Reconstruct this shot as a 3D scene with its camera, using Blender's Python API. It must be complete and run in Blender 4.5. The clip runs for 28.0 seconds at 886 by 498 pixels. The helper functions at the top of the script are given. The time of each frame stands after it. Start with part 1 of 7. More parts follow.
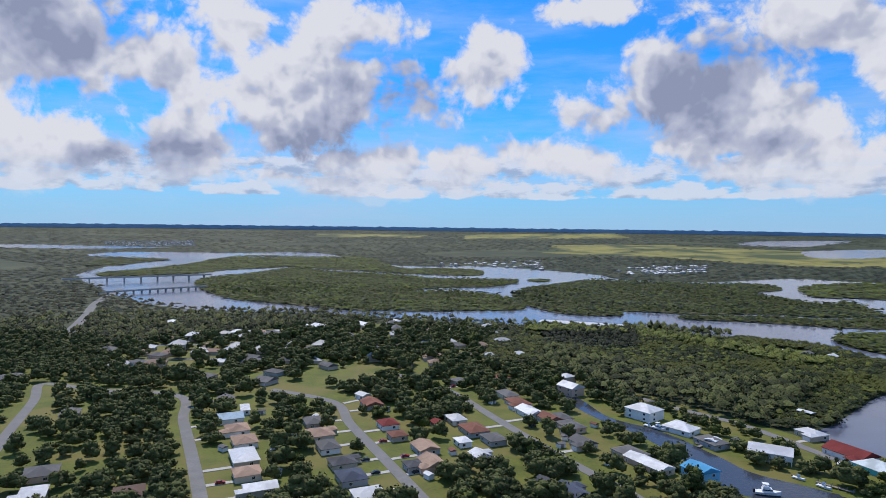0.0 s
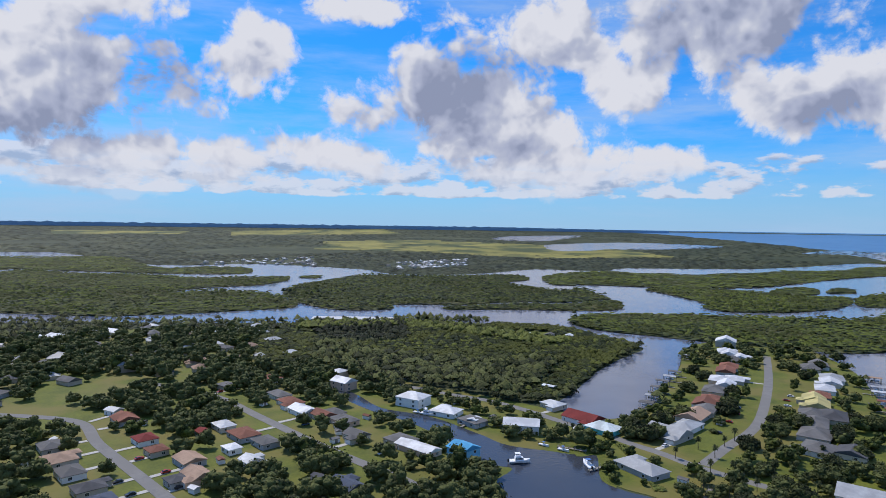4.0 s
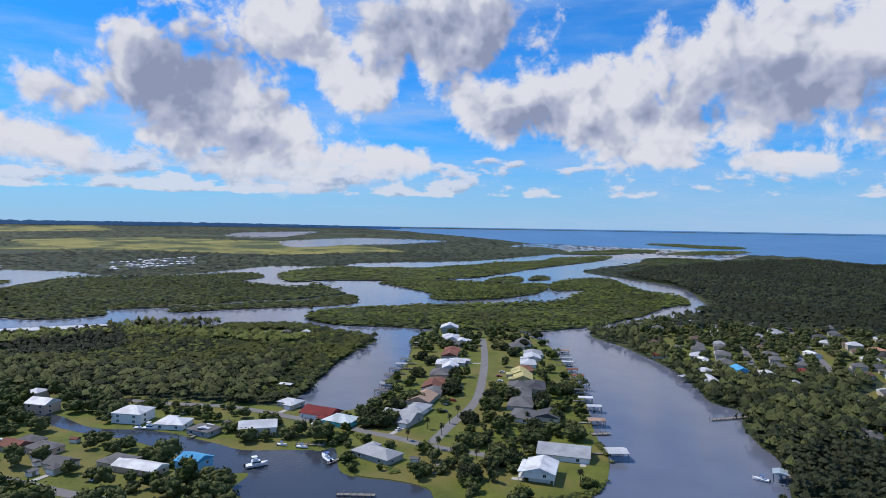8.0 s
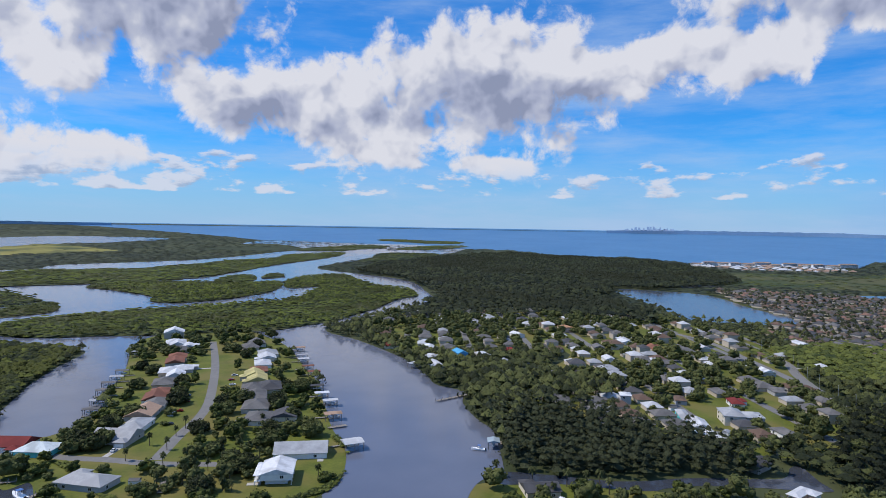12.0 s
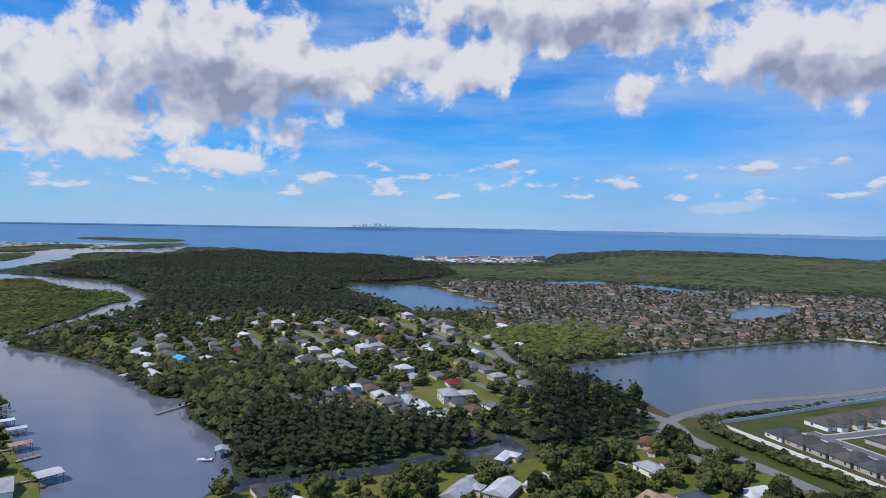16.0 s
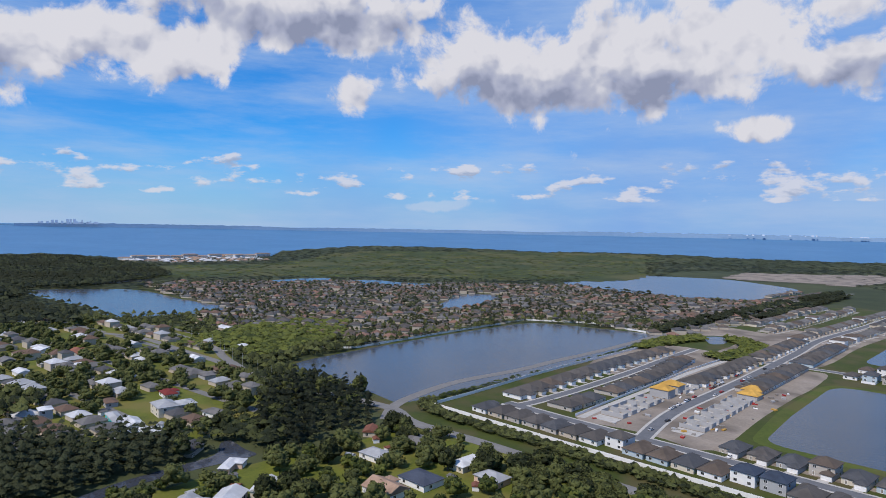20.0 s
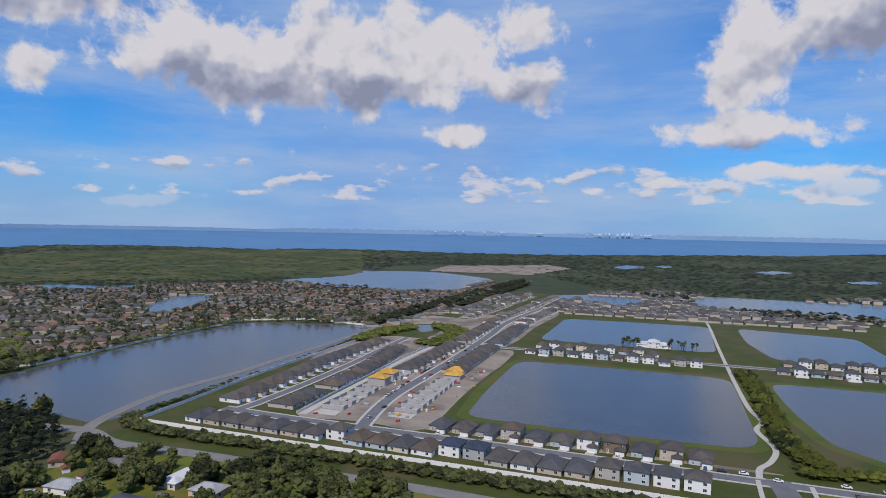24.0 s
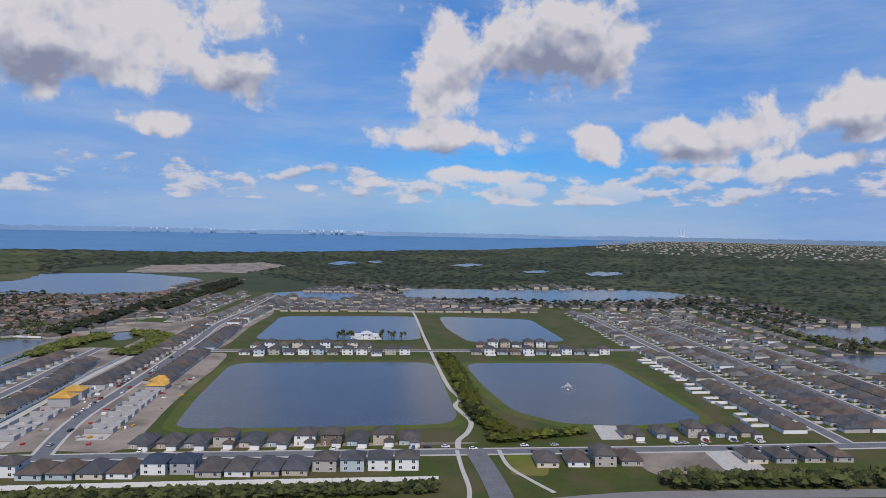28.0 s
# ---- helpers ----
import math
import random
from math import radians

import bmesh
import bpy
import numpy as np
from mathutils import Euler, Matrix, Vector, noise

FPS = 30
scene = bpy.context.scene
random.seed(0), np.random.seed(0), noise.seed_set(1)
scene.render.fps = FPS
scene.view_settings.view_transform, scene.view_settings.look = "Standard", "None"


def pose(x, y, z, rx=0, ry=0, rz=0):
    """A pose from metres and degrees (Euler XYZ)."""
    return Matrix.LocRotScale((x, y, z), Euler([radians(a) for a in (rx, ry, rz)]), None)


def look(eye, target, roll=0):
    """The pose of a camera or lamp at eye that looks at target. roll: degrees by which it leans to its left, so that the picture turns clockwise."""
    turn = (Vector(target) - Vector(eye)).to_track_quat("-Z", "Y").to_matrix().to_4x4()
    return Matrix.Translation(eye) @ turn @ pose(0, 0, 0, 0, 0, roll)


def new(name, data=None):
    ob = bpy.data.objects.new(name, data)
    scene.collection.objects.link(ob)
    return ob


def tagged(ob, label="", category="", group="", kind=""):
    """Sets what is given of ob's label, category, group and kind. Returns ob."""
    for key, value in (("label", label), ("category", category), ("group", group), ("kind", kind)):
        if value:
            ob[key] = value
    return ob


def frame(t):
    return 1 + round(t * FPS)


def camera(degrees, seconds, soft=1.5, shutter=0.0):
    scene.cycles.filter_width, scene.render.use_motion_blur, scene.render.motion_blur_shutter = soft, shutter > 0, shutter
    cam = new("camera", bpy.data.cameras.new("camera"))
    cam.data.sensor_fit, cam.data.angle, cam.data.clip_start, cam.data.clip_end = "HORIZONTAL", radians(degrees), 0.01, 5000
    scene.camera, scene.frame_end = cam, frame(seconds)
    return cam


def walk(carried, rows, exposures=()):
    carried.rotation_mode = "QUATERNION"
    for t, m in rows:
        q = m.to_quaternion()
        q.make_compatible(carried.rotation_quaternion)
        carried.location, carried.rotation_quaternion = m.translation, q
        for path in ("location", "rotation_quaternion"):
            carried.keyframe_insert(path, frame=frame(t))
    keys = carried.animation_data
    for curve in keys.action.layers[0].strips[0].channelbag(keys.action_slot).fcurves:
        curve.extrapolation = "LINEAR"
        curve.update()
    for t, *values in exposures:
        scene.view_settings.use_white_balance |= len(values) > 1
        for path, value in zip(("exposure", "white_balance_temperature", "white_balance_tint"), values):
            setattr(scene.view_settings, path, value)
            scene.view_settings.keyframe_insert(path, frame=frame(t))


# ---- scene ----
H = 118.0                      # height of the camera over the ground
cam = camera(69.8, 28.0, 0.65)
PATH = [
    (0.0, 87.96, -0.67, 0.00),
    (0.5, 87.94, -0.68, -2.23),
    (1.0, 87.92, -0.69, -4.46),
    (1.5, 87.90, -0.71, -6.76),
    (2.0, 87.89, -0.72, -9.24),
    (2.5, 87.88, -0.73, -11.92),
    (3.0, 87.86, -0.75, -14.67),
    (3.5, 87.86, -0.76, -17.51),
    (5.5, 87.83, -0.81, -29.20),
    (6.0, 87.83, -0.82, -32.16),
    (6.5, 87.82, -0.83, -35.08),
    (7.0, 87.82, -0.85, -38.06),
    (7.5, 87.82, -0.86, -40.96),
    (8.0, 87.83, -0.87, -43.91),
    (8.5, 87.83, -0.88, -46.92),
    (9.0, 87.83, -0.89, -49.84),
    (9.5, 87.84, -0.90, -52.77),
    (10.0, 87.84, -0.91, -55.69),
    (10.5, 87.85, -0.92, -58.64),
    (11.0, 87.86, -0.93, -61.60),
    (11.5, 87.87, -0.94, -64.58),
    (12.0, 87.88, -0.95, -67.55),
    (12.5, 87.89, -0.96, -70.49),
    (14.5, 87.94, -0.99, -82.40),
    (15.0, 87.96, -1.00, -85.48),
    (15.5, 87.97, -1.01, -88.52),
    (16.0, 87.99, -1.02, -91.58),
    (16.5, 88.00, -1.02, -94.62),
    (17.0, 88.02, -1.03, -97.69),
    (17.5, 88.04, -1.04, -100.74),
    (18.0, 88.06, -1.04, -103.79),
    (18.5, 88.08, -1.05, -106.85),
    (19.0, 88.10, -1.05, -109.90),
    (19.5, 88.12, -1.06, -112.95),
    (20.0, 88.14, -1.06, -116.01),
    (20.5, 88.16, -1.07, -119.08),
    (21.0, 88.18, -1.07, -122.16),
    (21.5, 88.20, -1.08, -125.26),
    (23.5, 88.29, -1.09, -137.78),
    (24.0, 88.31, -1.09, -140.96),
    (24.5, 88.33, -1.09, -144.12),
    (25.0, 88.35, -1.09, -147.31),
    (25.5, 88.38, -1.09, -150.51),
    (26.0, 88.40, -1.09, -153.70),
    (26.5, 88.42, -1.09, -156.67),
    (27.0, 88.44, -1.09, -159.88),
    (27.5, 88.46, -1.09, -163.08),
    (28.0, 88.49, -1.09, -166.28),
]
walk(cam, [(t, pose(0, 0, H, rx, ry, rz)) for t, rx, ry, rz in PATH],
     [(0, -0.2, 6180, 15), (12, -0.21, 6180, 15), (20, -0.25, 6350, 16), (24, -0.38, 6480, 17), (28, -0.42, 6480, 17)])

# ---- light ----
SUN_BEARING, SUN_HEIGHT = -20.0, 54.0


def sky_world():
    w = bpy.data.worlds.new("sky")
    scene.world = w
    w.use_nodes = True
    nt = w.node_tree
    nt.nodes.clear()
    N, L = nt.nodes.new, nt.links.new

    def math_(op, a, b=None, c=None, clamp=False):
        n = N("ShaderNodeMath")
        n.operation, n.use_clamp = op, clamp
        for i, v in enumerate((a, b, c)):
            if v is None:
                continue
            if hasattr(v, "links"):
                L(v, n.inputs[i])
            else:
                n.inputs[i].default_value = v
        return n.outputs[0]

    def ramp(v, lo, hi, to0=0.0, to1=1.0, smooth=True):
        n = N("ShaderNodeMapRange")
        n.interpolation_type = "SMOOTHSTEP" if smooth else "LINEAR"
        L(v, n.inputs[0])
        for i, k in enumerate((lo, hi, to0, to1)):
            n.inputs[i + 1].default_value = k
        return n.outputs[0]

    def blend(f, a, b):
        n = N("ShaderNodeMix")
        n.data_type = "RGBA"
        L(f, n.inputs[0]) if hasattr(f, "links") else setattr(n.inputs[0], "default_value", f)
        for i, v in ((6, a), (7, b)):
            if hasattr(v, "links"):
                L(v, n.inputs[i])
            else:
                n.inputs[i].default_value = (*v, 1)
        return n.outputs[2]

    def fractal(vec, scale, detail, rough=0.55, off=(0, 0, 0)):
        m = N("ShaderNodeMapping")
        L(vec, m.inputs[0])
        m.inputs[1].default_value = off
        n = N("ShaderNodeTexNoise")
        n.inputs["Scale"].default_value = scale
        n.inputs["Detail"].default_value = detail
        n.inputs["Roughness"].default_value = rough
        L(m.outputs[0], n.inputs["Vector"])
        return n.outputs["Fac"]

    tc = N("ShaderNodeTexCoord").outputs["Generated"]
    sp = N("ShaderNodeSeparateXYZ")
    L(tc, sp.inputs[0])
    x, y, z = sp.outputs
    bearing = math_("MULTIPLY", math_("ARCTAN2", x, y), 180 / math.pi)
    # bearings run from -160 to 200, so that the seam lies behind the walk
    bearing = math_("ADD", bearing, math_("MULTIPLY", math_("LESS_THAN", bearing, -110.0), 360.0))
    rise = math_("MULTIPLY", math_("ARCSINE", z), 180 / math.pi)

    sky = N("ShaderNodeTexSky")
    sky.sky_type, sky.sun_disc = "NISHITA", False
    sky.sun_elevation, sky.sun_rotation = radians(SUN_HEIGHT), radians(SUN_BEARING)
    sky.air_density, sky.dust_density, sky.ozone_density = 1.0, 0.3, 4.0
    blue = N("ShaderNodeVectorMath")
    blue.operation = "MULTIPLY"
    L(sky.outputs[0], blue.inputs[0])
    blue.inputs[1].default_value = SKY_GAIN
    blue = blue.outputs[0]

    # placed cloud masses, with a wandering outline
    warp1 = fractal(tc, 5.0, 3, 0.5)
    warp2 = fractal(tc, 5.0, 3, 0.5, (7, 3, 1))
    wx = math_("ADD", bearing, math_("MULTIPLY_ADD", warp1, 6.0, -3.0))
    wy = math_("ADD", rise, math_("MULTIPLY_ADD", warp2, 3.4, -1.7))
    at = N("ShaderNodeCombineXYZ")
    L(wx, at.inputs[0])
    L(wy, at.inputs[1])
    at = at.outputs[0]

    def masses(puffs, lift=0.0):
        """How deep inside the nearest of the puffs: 1 at a centre, 0 on an outline; lift: looked up that many degrees higher."""
        best = None
        for b, e, rb, re in puffs:
            e = e - lift
            n = N("ShaderNodeVectorMath")
            n.operation = "MULTIPLY_ADD"
            L(at, n.inputs[0])
            n.inputs[1].default_value = (1 / rb, 1 / re, 0)
            n.inputs[2].default_value = (-b / rb, -e / re, 0)
            l = N("ShaderNodeVectorMath")
            l.operation = "LENGTH"
            L(n.outputs[0], l.inputs[0])
            l = l.outputs["Value"]
            best = l if best is None else math_("SMOOTH_MIN", best, l, 0.25)
        return math_("SUBTRACT", 1.0, best)

    body = masses(CLOUDS)
    core = masses(CLOUD_CORES)
    above = masses(CLOUDS, 1.5)
    coarse = fractal(tc, 6.0, 6, 0.5, (2, 5, 0))

    def heads(vec, detail=5.0, grain=10.0):
        """Rounded cloud heads over finer and finer ones."""
        n = N("ShaderNodeTexNoise")
        n.inputs["Scale"].default_value, n.inputs["Detail"].default_value = 9.0, 3
        L(vec, n.inputs["Vector"])
        w = N("ShaderNodeVectorMath")
        w.operation = "MULTIPLY_ADD"
        L(n.outputs["Color"], w.inputs[0])
        w.inputs[1].default_value = (0.10, 0.10, 0.10)
        L(vec, w.inputs[2])
        v = N("ShaderNodeTexVoronoi")
        v.feature, v.normalize = "F1", True
        v.inputs["Scale"].default_value, v.inputs["Detail"].default_value = 13.0, detail
        v.inputs["Roughness"].default_value, v.inputs["Lacunarity"].default_value = 0.6, 2.2
        L(w.outputs[0], v.inputs["Vector"])
        f = fractal(vec, 14.0, grain, 0.55)
        return math_("ADD", math_("MULTIPLY_ADD", v.outputs["Distance"], -3.4, 1.1), math_("MULTIPLY_ADD", f, 3.2, -1.6))

    raised = N("ShaderNodeVectorMath")
    raised.operation = "ADD"
    L(tc, raised.inputs[0])
    raised.inputs[1].default_value = (-0.006, 0.016, 0.022)
    head = heads(tc)
    lump, lump_up = heads(tc, 2.0, 3.0), heads(raised.outputs[0], 2.0, 3.0)
    fine = fractal(tc, 42.0, 6, 0.6, (1, 2, 3))
    dens = math_("ADD", head, math_("MULTIPLY_ADD", coarse, 1.2, -0.6))
    dens = math_("ADD", dens, math_("MULTIPLY_ADD", fine, 0.35, -0.17))
    dens = math_("ADD", dens, math_("MULTIPLY", math_("MAXIMUM", body, -0.62), 1.55))
    dens = math_("ADD", dens, CLOUDINESS)
    cover = ramp(dens, -0.16, 0.52)

    # flat-bottomed small cumulus low down over the far shore
    la = N("ShaderNodeCombineXYZ")
    L(math_("MULTIPLY", bearing, 0.26), la.inputs[0])
    L(math_("MULTIPLY", rise, 0.62), la.inputs[1])
    la = la.outputs[0]
    low = fractal(la, 1.0, 7, 0.55, (3, 1, 4))
    busy = math_("ADD", ramp(bearing, 25.0, 66.0, 0.13, 0.0), ramp(bearing, 120.0, 165.0, 0.0, 0.05))
    low = math_("ADD", low, busy)
    lowmask = math_("MULTIPLY", ramp(rise, 1.6, 2.8), ramp(rise, 5.0, 9.0, 1.0, 0.0))
    lowc = ramp(math_("MULTIPLY", low, lowmask), 0.53, 0.62)
    lowshade = ramp(math_("SUBTRACT", fractal(la, 1.0, 7, 0.55, (3, 1.3, 4)), fractal(la, 1.0, 7, 0.55, (3, 0.85, 4))), -0.04, 0.16)
    # thin streaks
    wisp_at = N("ShaderNodeMapping")
    L(tc, wisp_at.inputs[0])
    wisp_at.inputs[3].default_value = (1.2, 1.2, 7.0)
    wisp_at.inputs[2].default_value = (0.12, 0.2, 0.0)
    wisp = fractal(wisp_at.outputs[0], 2.2, 8, 0.62, (4, 0, 2))
    wisp = math_("MULTIPLY", ramp(wisp, 0.36, 0.74), 0.62)
    thin = math_("MULTIPLY", ramp(fractal(tc, 1.7, 5, 0.5, (9, 1, 5)), 0.22, 0.66), ramp(bearing, 60.0, 135.0, 0.1, 0.95))
    veil = ramp(rise, -1.0, 9.0, 0.85, 0.0)

    # sunlit heads and grey undersides: thicker towards the core, lighter where the mass thins upwards
    broad = fractal(tc, 6.0, 6, 0.5, (2, 5, 0.07))
    relief = math_("ADD", math_("MULTIPLY", math_("SUBTRACT", lump_up, lump), 1.25), math_("MULTIPLY", math_("SUBTRACT", broad, coarse), 1.5))
    under = math_("MULTIPLY", math_("SUBTRACT", above, body), 0.9)
    shade = math_("ADD", math_("MULTIPLY", math_("MAXIMUM", core, -0.8), 0.95), math_("MULTIPLY_ADD", coarse, 0.5, -0.25))
    shade = math_("ADD", shade, relief)
    shade = math_("ADD", shade, under)
    shade = math_("ADD", shade, ramp(dens, 0.0, 1.6, -0.30, 0.22))
    shade = ramp(shade, -1.4, 1.0, 0.0, 1.0, False)
    tone = N("ShaderNodeValToRGB")
    L(shade, tone.inputs[0])
    el = tone.color_ramp.elements
    el[0].position, el[0].color = 0.18, (0.82, 0.835, 0.855, 1)
    el[1].position, el[1].color = 0.95, (0.31, 0.355, 0.48, 1)
    e = el.new(0.38)
    e.color = (0.71, 0.735, 0.785, 1)
    e = el.new(0.52)
    e.color = (0.56, 0.60, 0.69, 1)
    e = el.new(0.70)
    e.color = (0.46, 0.505, 0.63, 1)
    white = tone.outputs[0]

    hazy = blend(veil, blue, (0.44, 0.65, 0.86))
    c = blend(thin, hazy, (0.24, 0.46, 0.87))
    c = blend(wisp, c, (0.50, 0.66, 0.87))
    c = blend(math_("MULTIPLY", lowc, 0.8), c, blend(lowshade, (0.80, 0.82, 0.86), (0.42, 0.49, 0.62)))
    c = blend(math_("MULTIPLY", cover, ramp(rise, 2.0, 6.0, 0.3, 1.0)), c, white)
    bg = N("ShaderNodeBackground")
    L(c, bg.inputs[0])
    bg.inputs[1].default_value = 1.0
    o = N("ShaderNodeOutputWorld")
    L(bg.outputs[0], o.inputs[0])


SKY_GAIN = (0.014, 0.098, 0.170)
CLOUDINESS = -0.14
CLOUDS, CLOUD_CORES = [], []


def cloud(bearing, rise, half_width, half_height):
    CLOUDS.append((bearing, rise, half_width, half_height))


def grey(bearing, rise, half_width, half_height):
    CLOUD_CORES.append((bearing, rise, half_width, half_height))


cloud(-33.3, 13.7, 8.7, 5.6)
cloud(-26.2, 13.5, 5.6, 3.1)
cloud(-18.8, 16.5, 3.6, 3.1)
cloud(-32.4, 5.7, 8.7, 3.1)
cloud(-22.0, 6.4, 6.1, 3.6)
cloud(-11.3, 10.7, 11.7, 5.6)
cloud(-7.4, 16.5, 6.6, 2.5)
cloud(3.7, 14.4, 4.6, 3.1)
cloud(-4.3, 5.5, 10.2, 2.0)
cloud(10.8, 6.6, 6.6, 2.5)
cloud(13.6, 9.9, 3.6, 3.1)
cloud(21.8, 11.4, 7.1, 6.1)
cloud(13.4, 18.2, 4.6, 1.3)
cloud(27.7, 8.8, 6.1, 3.1)
cloud(29.8, 15.7, 7.1, 4.1)
cloud(33.5, 13.6, 3.6, 4.6)
cloud(30.5, 5.6, 6.1, 2.3)
cloud(-9.3, 3.4, 16.8, 1.1)
cloud(43.5, 16.5, 10.2, 4.6)
cloud(36.5, 11.7, 6.1, 3.1)
cloud(28.7, 8.7, 4.6, 2.3)
cloud(48.1, 10.9, 5.6, 3.1)
cloud(59.4, 9.8, 10.2, 4.6)
cloud(66.0, 13.5, 5.6, 3.6)
cloud(73.0, 12.9, 8.2, 6.1)
cloud(61.8, 6.4, 5.1, 1.5)
cloud(70.5, 5.5, 3.6, 0.9)
cloud(39.6, 5.9, 4.1, 1.5)
cloud(28.3, 5.0, 6.1, 1.8)
cloud(72.1, 14.2, 8.7, 3.6)
cloud(61.3, 8.5, 7.6, 2.8)
cloud(81.5, 12.9, 8.7, 3.1)
cloud(70.4, 5.6, 2.8, 0.8)
cloud(91.8, 13.7, 4.6, 2.0)
cloud(95.0, 14.4, 3.1, 3.1)
cloud(86.3, 14.0, 6.1, 2.5)
cloud(93.2, 13.8, 4.1, 1.8)
cloud(108.8, 12.0, 2.5, 1.4)
cloud(123.2, 13.5, 11.2, 3.8)
cloud(128.9, 15.7, 7.1, 3.6)
cloud(101.2, 17.7, 13.3, 3.1)
cloud(70.7, 5.5, 3.6, 0.8)
cloud(114.7, 2.4, 4.1, 0.6)
cloud(140.2, 16.7, 11.2, 3.1)
cloud(141.7, 8.6, 3.1, 1.3)
cloud(147.3, 13.0, 5.1, 2.5)
cloud(104.5, 17.2, 11.2, 2.5)
cloud(108.5, 11.7, 2.4, 1.3)
cloud(166.8, 14.3, 5.1, 4.6)
cloud(174.8, 15.7, 8.2, 4.1)
cloud(166.0, 8.9, 6.6, 1.8)
cloud(178.6, 15.2, 5.1, 3.6)
cloud(168.8, 5.5, 3.6, 0.8)
cloud(173.1, 4.1, 2.0, 0.6)
cloud(160.0, 4.7, 1.8, 0.5)
cloud(180.3, 8.1, 2.3, 1.3)
cloud(179.7, 4.0, 3.1, 0.9)
cloud(189.0, 7.9, 6.6, 2.0)
cloud(192.3, 9.1, 3.6, 2.0)
cloud(198.5, 10.0, 5.1, 2.3)
cloud(189.1, 5.6, 4.1, 0.7)
cloud(195.6, 5.9, 5.6, 1.0)
cloud(199.3, 7.8, 3.1, 1.1)
cloud(133.5, 13.6, 9.7, 4.1)
cloud(179.9, 8.6, 2.0, 0.8)
cloud(159.9, 4.7, 1.8, 0.5)
cloud(154.0, 3.8, 1.1, 0.4)
cloud(172.1, 4.2, 2.0, 0.6)
cloud(180.0, 3.8, 3.1, 0.6)
grey(-32.6, 14.6, 6.6, 4.1)
grey(-27.8, 5.5, 4.6, 1.5)
grey(-4.4, 11.0, 7.6, 4.1)
grey(-11.3, 6.4, 6.6, 2.3)
grey(22.2, 11.8, 6.1, 5.1)
grey(5.3, 7.6, 2.5, 1.3)
grey(-22.0, 5.9, 3.1, 1.8)
grey(43.9, 17.0, 8.2, 3.1)
grey(72.3, 10.9, 7.1, 2.0)
grey(77.2, 8.0, 2.5, 1.0)
grey(51.6, 10.0, 3.6, 1.3)
grey(77.5, 10.3, 6.1, 0.9)
grey(51.2, 10.1, 3.1, 1.0)
grey(66.3, 9.0, 4.6, 0.8)
grey(125.3, 11.2, 11.2, 1.1)
grey(78.3, 10.4, 6.1, 0.9)
grey(103.2, 16.8, 8.2, 1.3)
grey(124.6, 11.5, 9.2, 1.0)
grey(148.5, 11.7, 3.1, 1.3)
grey(175.6, 14.0, 5.6, 2.0)
grey(166.5, 7.4, 3.1, 0.7)
grey(147.9, 11.4, 2.0, 0.7)
grey(124.8, 11.5, 10.2, 1.1)
grey(176.8, 13.2, 4.1, 1.3)
grey(198.5, 8.1, 3.1, 0.7)
grey(186.4, 7.1, 3.1, 0.4)
grey(133.5, 12.0, 5.1, 1.5)
grey(148.2, 11.6, 2.5, 0.8)

sky_world()
sun = new("sun", bpy.data.lights.new("sun", "SUN"))
sun.data.energy, sun.data.angle, sun.data.color = 4.6, radians(0.6), (1.0, 0.92, 0.78)
_b, _e = radians(SUN_BEARING), radians(SUN_HEIGHT)
sun.matrix_world = look((0, 0, 0), (-math.sin(_b) * math.cos(_e), -math.cos(_b) * math.cos(_e), -math.sin(_e)))

# ---- materials ----


